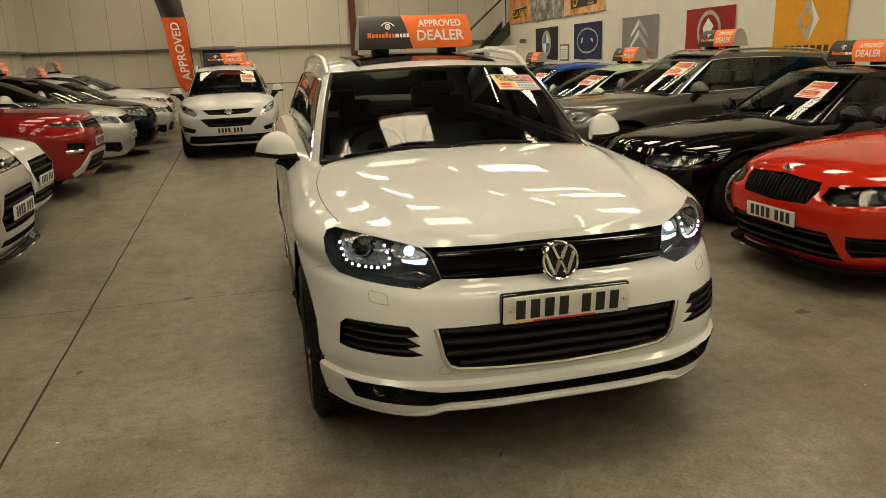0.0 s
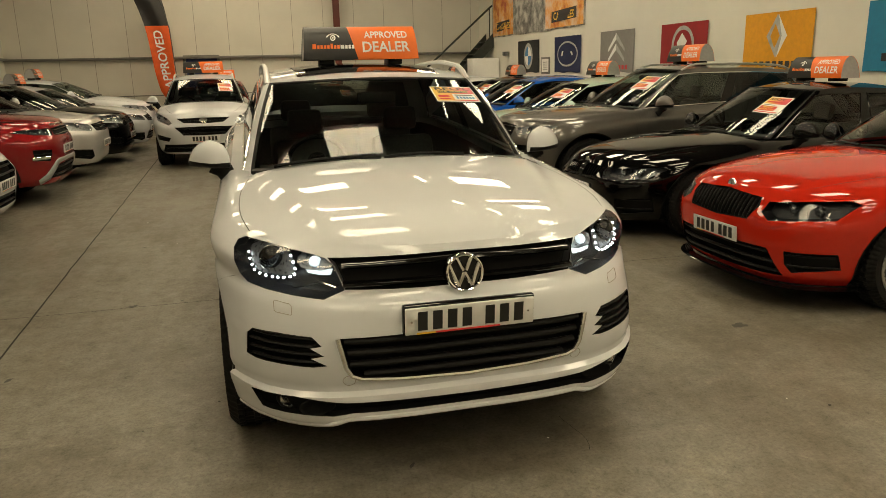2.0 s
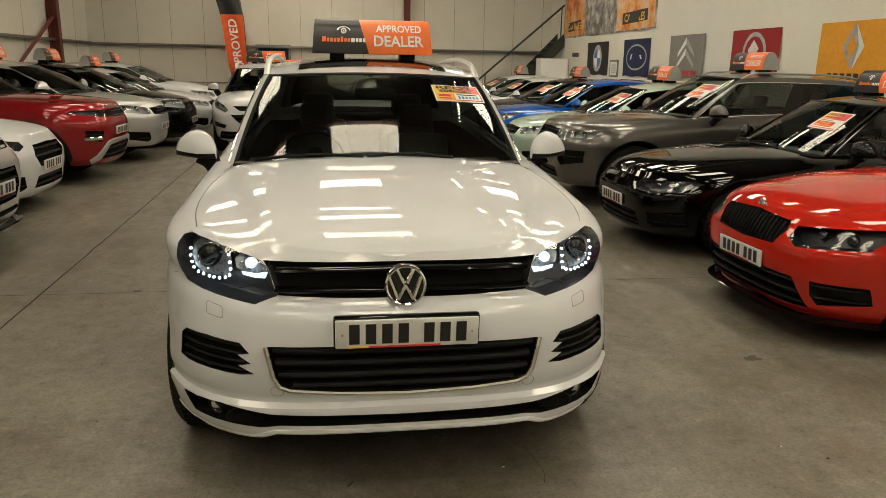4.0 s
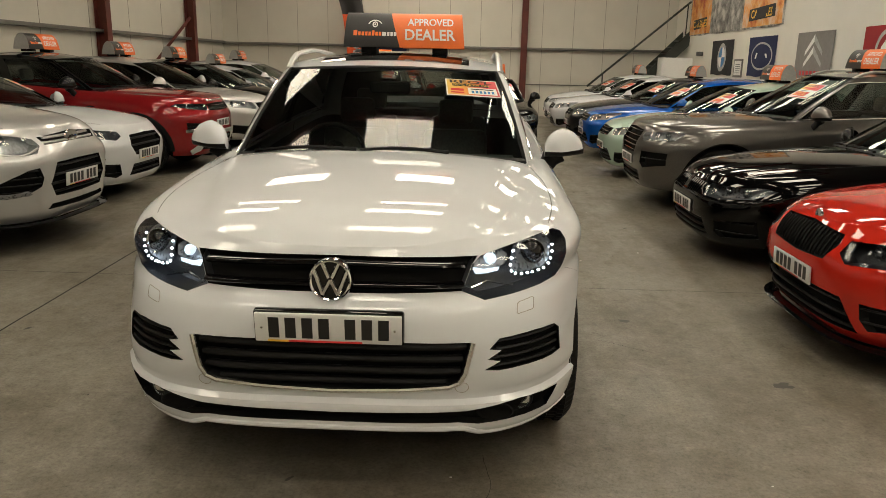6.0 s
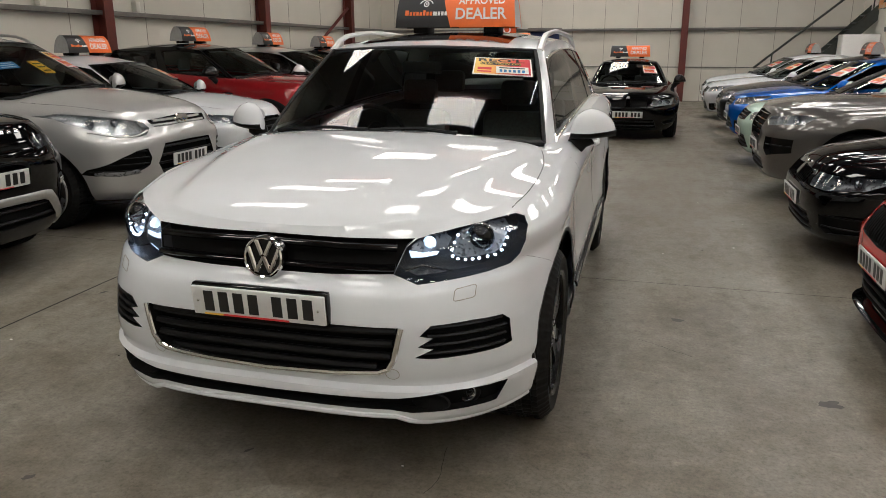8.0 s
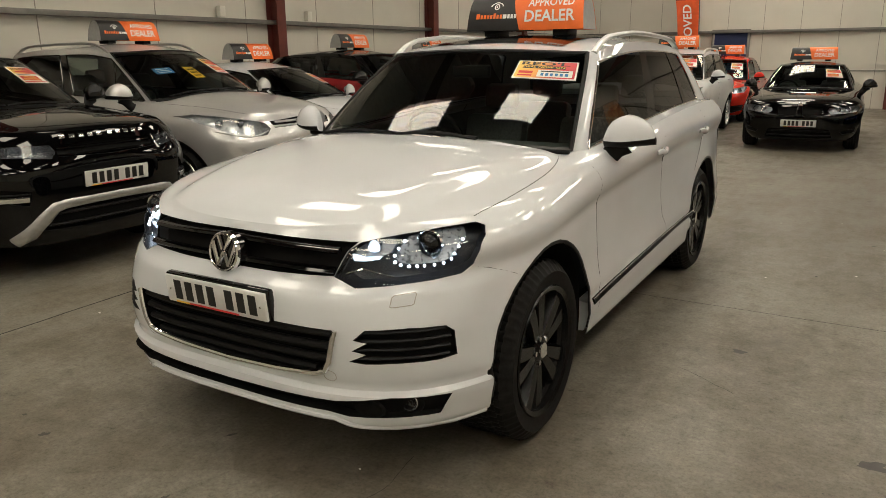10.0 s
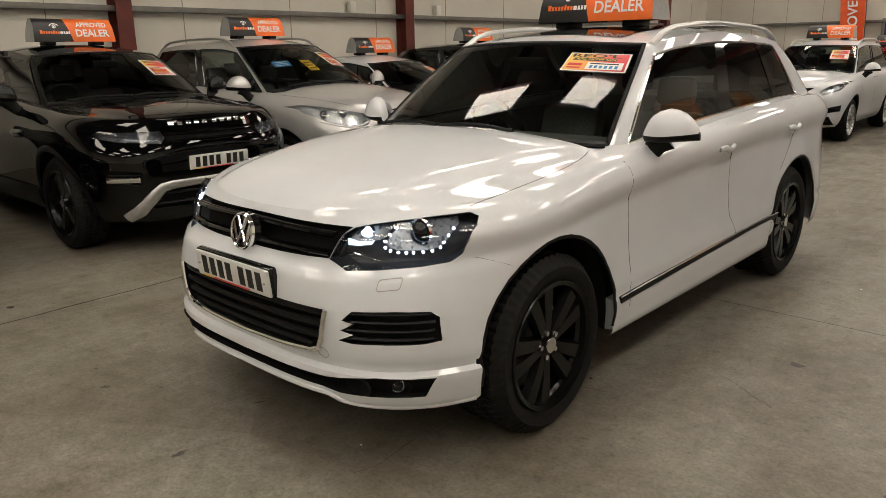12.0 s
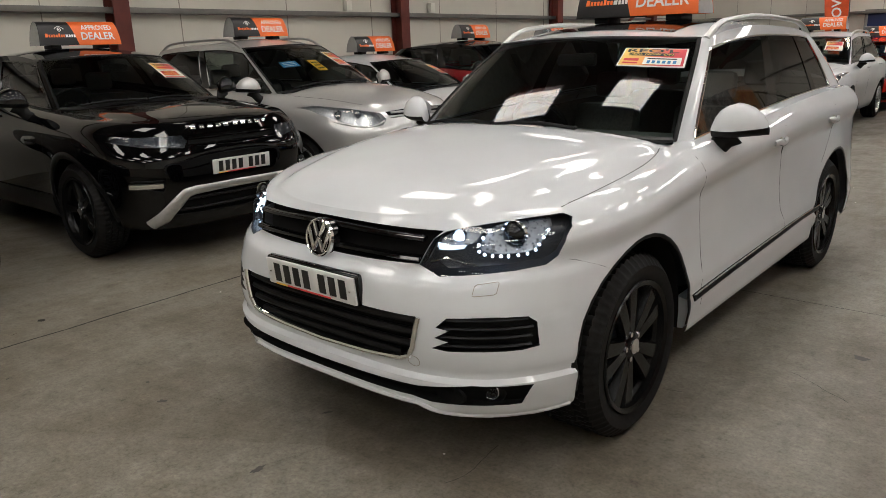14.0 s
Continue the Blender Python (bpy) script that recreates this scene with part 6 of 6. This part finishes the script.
part("front_lip", tube(bmesh.new(), skin_line(dense(lip, 4), -0.004), 0.014, 8, 0.9, (0, -0.3, 1)), WHITE, hero, "white lower bumper lip")
for s in (1, -1):
    fg = skin_at(s * 0.728, 0.378) + Vector((-s * 0.02, 0.058, 0))
    mm = Matrix.Translation(fg) @ Matrix.Rotation(-math.pi / 2 + s * 0.3, 4, "Z")
    fl = part("fog_light", lathe(bmesh.new(), [(0.034, -0.02), (0.034, 0.01), (0.03, 0.012), (0.027, 0.004), (0.015, -0.004), (0.0, -0.006)], 24, mm), REFLECTOR, hero, "round clear fog light")
    part("lens", lathe(bmesh.new(), [(0.03, 0.011), (0.018, 0.017), (0, 0.019)], 24, mm), LENS, fl)
    part("fog_ring", lathe(bmesh.new(), [(0.034, 0.008), (0.052, -0.004), (0.056, -0.012), (0.034, -0.004)], 24, mm, True), PLASTIC, fl)
    part("air_duct", lathe(bmesh.new(), [(0.034, 0.004), (0.04, 0.008), (0.044, 0.0), (0.0, -0.02)], 20, Matrix.Translation(skin_at(s * 0.60, 0.374) + Vector((0, 0.03, 0))) @ Matrix.Rotation(-math.pi / 2, 4, "Z") @ Matrix.Diagonal((1, 1.7, 0.85, 1))), DARKIN, hero)
    sq = [(0.672, 0.750), (0.672, 0.780), (0.678, 0.786), (0.731, 0.793), (0.737, 0.788), (0.737, 0.757), (0.731, 0.752), (0.678, 0.747)]
    part("washer_cover", tube(bmesh.new(), skin_line([(s * x, z) for x, z in dense(sq + sq[:1], 3)][:-1], 0.0), 0.0016, 4, 1, (0, -1, 0), closed=True), SEAM, hero, "flush headlamp washer cover")
    part("tow_cover", tube(bmesh.new(), skin_line([(s * 0.476 + 0.024 * math.cos(k * math.pi / 12), 0.490 + 0.022 * math.sin(k * math.pi / 12)) for k in range(24)], 0.0), 0.0014, 4, 1, (0, -1, 0), closed=True), SEAM, hero, "round towing-eye cover")
    # bumper seam, bonnet and door gaps
    seam, nor = on_skin(hero_skin, [(s * 3, 0.44 + 0.175 * k / 8, 0.852 - 0.045 * k / 8 - 0.02 * (k / 8) ** 2) for k in range(9)], (-s, 0, 0), -0.0012)
    part("bumper_gap", tube(bmesh.new(), seam, 0.0022, 5, 0.7, nor), INK, hero)
    gx = curve_of((0.52, 0.808), (0.60, 0.825), (0.73, 0.843), (0.90, 0.85), (1.08, 0.845), (1.26, 0.822), (1.38, 0.79), (1.46, 0.745))
    pts, nor = on_skin(hero_skin, [(s * gx(0.52 + 0.94 * k / 24), 0.52 + 0.94 * k / 24, 3) for k in range(25)], (0, 0, -1), -0.0012)
    part("bonnet_gap", tube(bmesh.new(), pts, 0.0032, 5, 0.7, nor), INK, hero)
    for line in (((1.45, 1.11), (1.462, 1.0), (1.472, 0.90), (1.478, 0.72), (1.483, 0.515), (1.468, 0.40)), ((2.62, 1.16), (2.66, 0.95), (2.655, 0.75), (2.67, 0.62), (2.765, 0.50)), ((3.66, 1.19), (3.66, 1.02), (3.54, 0.90), (3.44, 0.80))):
        pts, nor = on_skin(hero_skin, [(s * 3, y, z) for y, z in dense(line, 4)], (-s, 0, 0), -0.0012)
        part("door_gap", tube(bmesh.new(), pts, 0.0032, 5, 0.7, nor), INK, hero)
    for y, z in ((2.53, 1.034), (3.60, 1.06)):
        pts, nor = on_skin(hero_skin, [(s * 3, y - 0.10 + 0.2 * k / 8, z + 0.006 * math.sin(k)) for k in range(9)], (-s, 0, 0), 0.018)
        pts = [p - n * (0.016 * (abs(i - 4) / 4) ** 3) for i, (p, n) in enumerate(zip(pts, nor))]
        dh = part("door_handle", tube(bmesh.new(), pts, [0.013, 0.017, 0.018, 0.018, 0.018, 0.018, 0.018, 0.017, 0.013], 10, 0.9, nor), WHITE, hero, "white pull handle")
        # grey bulge on the skin, its colour standing in for shade behind the handle
        pts, nor = on_skin(hero_skin, [(s * 3, y - 0.05 + 0.1 * k / 6, z) for k in range(7)], (-s, 0, 0), -0.006)
        part("handle_shade_patch", tube(bmesh.new(), pts, [0.006, 0.02, 0.026, 0.028, 0.026, 0.02, 0.006], 10, 0.35, nor), SEAM, dh)
    # sill moulding and skirt
    pts, nor = on_skin(hero_skin, [(s * 3, 1.37 + 2.05 * k / 20, 0.458 + 0.046 * k / 20) for k in range(21)], (-s, 0, 0), 0.003)
    part("sill_moulding", tube(bmesh.new(), pts, 0.017, 8, 0.5, nor), PLASTIC, hero, "dark sill moulding with a bright edge")
    part("sill_trim", tube(bmesh.new(), [p + Vector((s * 0.006, 0, 0.015)) for p in pts], 0.004, 6), CHROME, hero)
    bm = bmesh.new()
    rows = []
    for k in range(21):
        y = 1.40 + 1.99 * k / 20
        zt = 0.432 + 0.046 * k / 20
        kick = 0.02 * max(0, (k - 14) / 6) ** 1.5
        rows.append([bm.verts.new((s * x, y, z)) for x, z in ((0.90, zt + 0.012), (0.955 + kick, zt), (0.972 + kick, zt - 0.03), (0.962 + kick * 1.3, zt - 0.075), (0.935, 0.292), (0.86, 0.285))])
    for a, b in zip(rows, rows[1:]):
        for i in range(5):
            bm.faces.new((a[i], a[i + 1], b[i + 1], b[i]))
    bm.faces.new(rows[0])
    bm.faces.new(rows[-1])
    bmesh.ops.recalc_face_normals(bm, faces=bm.faces[:])
    part("side_skirt", bm, WHITE, hero, "white sill skirt")

# glass roof panel and roof rail feet
bm = bmesh.new()
g = [[bm.verts.new((x, y, HERO.roofz(x, y, HERO.rw) + 0.004)) for x in [-0.46 + 0.92 * i / 10 for i in range(11)]] for y in [2.22 + 1.6 * j / 14 for j in range(15)]]
for a, b in zip(g, g[1:]):
    for i in range(10):
        bm.faces.new((a[i], a[i + 1], b[i + 1], b[i]))
part("glass_roof", bm, GLOSSBLK, hero, "black panoramic glass roof")


# ---- roof signs and windscreen stickers ----
def sign_front(x, z, off=0.0):
    """A point on the bent front of a roof sign; x across, z up from its foot."""
    y = 0.018 * z / 0.225 + 0.10 * (1 - math.sqrt(max(0.0, 1 - (z / 0.2255) ** 2.6)))
    k = 1 - 0.05 * z / 0.225
    return Vector((x * k, y - off, z))


def roof_sign(m):
    s = thing("roof_sign", "black and orange roof sign with white lettering on a car roof", "sign", m, "roof signs")
    hw = 0.405
    top, bot = hw * (0.384 * 2 - 1), hw * (0.468 * 2 - 1)
    ups = [math.sin(math.pi / 2 * j / 14) for j in range(15)]
    for nm, mat, e0, e1 in (("black_panel", SIGNBLK, lambda u: -hw, lambda u: bot + (top - bot) * u), ("orange_panel", ORANGE, lambda u: bot + (top - bot) * u, lambda u: hw)):
        bm = bmesh.new()
        rows = []
        for u in ups:
            a, b = e0(u), e1(u)
            rows.append([bm.verts.new(sign_front(a + (b - a) * i / 8, 0.225 * u)) for i in range(9)])
        back = [[bm.verts.new(Vector((v.co.x, 0.236 - v.co.y, v.co.z))) for v in r] for r in rows]
        for R in (rows, back):
            for a, b in zip(R, R[1:]):
                for i in range(8):
                    bm.faces.new((a[i], a[i + 1], b[i + 1], b[i]))
        for i in range(8):
            bm.faces.new((rows[-1][i], rows[-1][i + 1], back[-1][i + 1], back[-1][i]))
        bmesh.ops.remove_doubles(bm, verts=bm.verts[:], dist=1e-5)
        bmesh.ops.recalc_face_normals(bm, faces=bm.faces[:])
        part(nm, bm, mat, s, "", 60)
    for sd in (-1, 1):
        bm = bmesh.new()
        edge = [sign_front(sd * hw, 0.225 * u) + Vector((-sd * 0.002, 0.002, -0.001)) for u in ups]
        bm.faces.new([bm.verts.new(q) for q in edge] + [bm.verts.new((q.x, 0.236 - q.y, q.z)) for q in edge[-2::-1]])
        part("end_cap", bm, SIGNGREY, s, "pale grey end cap")
    for x in (-0.24, 0.24):
        part("magnet_foot", boxed((x - 0.05, 0.03, -0.035), (x + 0.05, 0.20, 0.003), 0.006), PLASTIC, s)
    put = lambda cx, cz: (lambda x, z, th: sign_front(cx + x, cz + z, 0.0025))
    letters("APPROVED", 0.064, SIGNWHITE, s, put(0.185, 0.145), bold=0.0012, thick=0.0)
    letters("DEALER", 0.098, SIGNWHITE, s, put(0.175, 0.052), bold=0.002, thick=0.0)
    bm = bmesh.new()
    for k in range(24):
        a0, a1 = 2 * math.pi * k / 24, 2 * math.pi * (k + 1) / 24
        for r0, r1 in ((0.012, 0.019), (0.0, 0.006)):
            bm.faces.new([bm.verts.new(sign_front(-0.20 + r * math.cos(a), 0.148 + r * math.sin(a), 0.003)) for a, r in ((a0, r0), (a0, r1), (a1, r1), (a1, r0))] if r0 else [bm.verts.new(sign_front(-0.20 + r * math.cos(a), 0.148 + r * math.sin(a), 0.003)) for a, r in ((a0, r1), (a1, r1), (a0, 0))])
    for k in range(14):
        q = []
        for kk in (k, k + 1):
            a = math.pi * (0.12 + 0.76 * kk / 14)
            for r in ((0.040, 0.047) if kk == k else (0.047, 0.040)):
                q.append(bm.verts.new(sign_front(-0.20 + r * 1.1 * math.cos(a), 0.138 + r * 0.85 * math.sin(a), 0.003)))
        bm.faces.new(q)
    part("eye_emblem", bm, SIGNWHITE, s, "white eye-shaped emblem", 0)
    x = -0.345
    for k in range(12):
        w = 0.017 if k not in (0, 8) else 0.026
        bm = bmesh.new()
        h = 0.034 if k in (0, 5) else 0.025
        bm.faces.new([bm.verts.new(sign_front(xx, zz, 0.003)) for xx, zz in ((x, 0.075), (x + w, 0.075), (x + w, 0.075 + h), (x, 0.075 + h))])
        part("lettering_bar", bm, ORANGE if k < 8 else SIGNWHITE, s, "", 0)
        x += w + 0.0065
    return s


first = roof_sign(Matrix.Translation((0.02, 2.64, 1.737)))
for m in ROOFS:
    copy_thing(first, m)


def sticker_mat():
    m, nt, b = node_mat("sticker_print")
    tc = nt.nodes.new("ShaderNodeTexCoord")
    sp = nt.nodes.new("ShaderNodeSeparateXYZ")
    nt.links.new(tc.outputs["Generated"], sp.inputs[0])
    nt.links.new(ramp(nt, sp.outputs["X"], [(0.0, (0.80, 0.55, 0.10)), (0.35, (0.80, 0.38, 0.08)), (0.65, (0.66, 0.08, 0.06)), (1.0, (0.58, 0.03, 0.06))]).outputs[0], b.inputs["Base Color"])
    b.inputs["Roughness"].default_value = 0.35
    return m


STICK = sticker_mat()


def sticker(sh, m, parent_label, x0, x1, s0, s1, rich=False, group="windscreen stickers"):
    """A price sheet laid on the windscreen, between two places across and up it."""
    t = thing("price_sticker", parent_label, "sticker", m, group)
    cp = lambda u, v, p: sh.cab_point(x0 + (x1 - x0) * u, s0 + (s1 - s0) * v, p)

    def quad(name, u0, v0, u1, v1, mat, p, n=6, parent=None):
        bm = bmesh.new()
        g = [[bm.verts.new(cp(u0 + (u1 - u0) * i / n, v0 + (v1 - v0) * j / 3, p)) for i in range(n + 1)] for j in range(4)]
        for a, b in zip(g, g[1:]):
            for i in range(n):
                bm.faces.new((a[i], a[i + 1], b[i + 1], b[i]))
        return part(name, bm, mat, t)

    quad("sheet", 0, 0, 1, 1, PAPER, 0.004)
    if rich:
        quad("print", 0.025, 0.05, 0.975, 0.95, STICK, 0.006)
        quad("price_box", 0.40, 0.10, 0.94, 0.48, PAPER, 0.008)
        quad("lettering_bar", 0.45, 0.36, 0.88, 0.42, INK, 0.0095)
        for k in range(6):
            quad("lettering_bar", 0.46 + 0.075 * k, 0.15, 0.505 + 0.075 * k, 0.30, FLAGBLUE, 0.0095, 2)
        letters("REO'L", 0.25, INK, t, lambda x, z, th: cp(0.47 + x * 1.25, 0.725 + z * 1.0, 0.0095), bold=0.006, thick=0.0)
        quad("label_strip", 0.12, 0.55, 0.82, 0.70, INK, 0.008)
        quad("lettering_bar", 0.08, 0.12, 0.32, 0.20, SIGNRED, 0.008)
        quad("lettering_bar", 0.08, 0.26, 0.32, 0.40, SIGNRED, 0.008)
        W_ = (cp(0, 0.5, 0) - cp(1, 0.5, 0)).length
        letters("DEAL NOW ON", 0.13, SIGNYEL, t, lambda x, z, th: cp(0.47 + x * 0.74, 0.565 + z * 1.1, 0.0105), bold=0.001, thick=0.0)
    else:
        quad("print", 0.04, 0.56, 0.96, 0.95, STICK, 0.006)
        letters("REO'L", 0.20, INK, t, lambda x, z, th: cp(0.46 + x * 1.35, 0.78 + z * 0.85, 0.008), bold=0.004, thick=0.0)
        quad("lettering_bar", 0.14, 0.63, 0.80, 0.71, SIGNRED, 0.008)
        quad("lettering_bar", 0.10, 0.48, 0.62, 0.51, GREYSTEEL, 0.006)
        quad("label_strip", 0.08, 0.14, 0.78, 0.43, SIGNRED, 0.006)
        letters("PRICE", 0.16, SIGNYEL, t, lambda x, z, th: cp(0.43 + x * 1.1, 0.30 + z * 0.85, 0.008), bold=0.002, thick=0.0)
        letters("MATCH", 0.16, SIGNYEL, t, lambda x, z, th: cp(0.43 + x * 1.1, 0.165 + z * 0.85, 0.008), bold=0.002, thick=0.0)
        quad("lettering_bar", 0.05, 0.04, 0.95, 0.09, SIGNRED, 0.006)
    return t


sticker(HERO, Matrix(), "yellow and red price sticker on the windscreen", 0.47, 0.90, 0.70, 0.885, True, "")
for ob, sh, m in CARS:
    sticker(sh, m, "white and red price sheet on a windscreen", 0.42, 0.82, 0.50, 0.82)


# a yellow tag and a blue notice inside the silver car's windscreen
def glass_card(name, label, cat, sh, m, x, s0, w, h, mat, bars):
    t = thing(name, label, cat, m, "")
    o = [sh.cab_point(x, s0, -0.02), sh.cab_point(x + 0.05, s0, -0.02), sh.cab_point(x, s0 + 0.05, -0.02)]
    ux, uz = (o[1] - o[0]).normalized(), (o[2] - o[0]).normalized()
    n = ux.cross(uz).normalized()
    fr = Matrix((ux, uz, n)).transposed().to_4x4()
    fr.translation = o[0]
    part("card", boxed((-w / 2, 0, -0.002), (w / 2, h, 0.002), 0.0, fr), mat, t)
    for k in range(bars):
        z = h * (k + 0.6) / (bars + 0.6)
        part("lettering_bar", boxed((-w * 0.36, z, 0.002), (w * 0.36, z + h * 0.08, 0.0035), 0.0, fr), INK if mat is SIGNYEL else SIGNWHITE, t)
    return t


silver_at = left_row(4.05, -3.03)
glass_card("hanging_tag", "yellow tag with dark print behind a windscreen", "tag", silver_shell, silver_at, -0.02, 0.42, 0.13, 0.24, SIGNYEL, 3)
glass_card("window_notice", "small blue notice with pale print behind a windscreen", "notice", silver_shell, silver_at, -0.50, 0.55, 0.20, 0.12, FLAGBLUE, 3)


# ---- rooflights and strip lamps ----
# weak column on the left, strong on the right, to tilt the light balance
for x in (-3.3, -0.1, 4.2):
    for y in [-8.75 + 2.9 * k for k in range(11)]:
        if y > (18.5 if x > 4 else 21):
            continue
        rl = part("rooflight", boxed((x - 0.75, y - 0.51, ZC - 0.03), (x + 0.75, y + 0.51, ZC - 0.006)), ROOFLIGHT_WEAK if x < -3 else ROOFLIGHT_STRONG if x > 4 else ROOFLIGHT)
        tagged(rl, "translucent rooflight panel letting in daylight", "rooflight", "rooflights", "structure")
for k in range(8):
    y = -6.2 + 3.6 * k
    sl = thing("strip_lamp", "slim white fluorescent strip lamp under the roof", "lamp", pose(2.6, y, ZC - 0.09), "strip lamps")
    part("casing", boxed((-0.05, -0.75, 0.0), (0.05, 0.75, 0.085), 0.008), SIGNWHITE, sl)
    part("tube", boxed((-0.035, -0.73, -0.03), (0.035, 0.73, -0.001), 0.012), TUBE, sl)
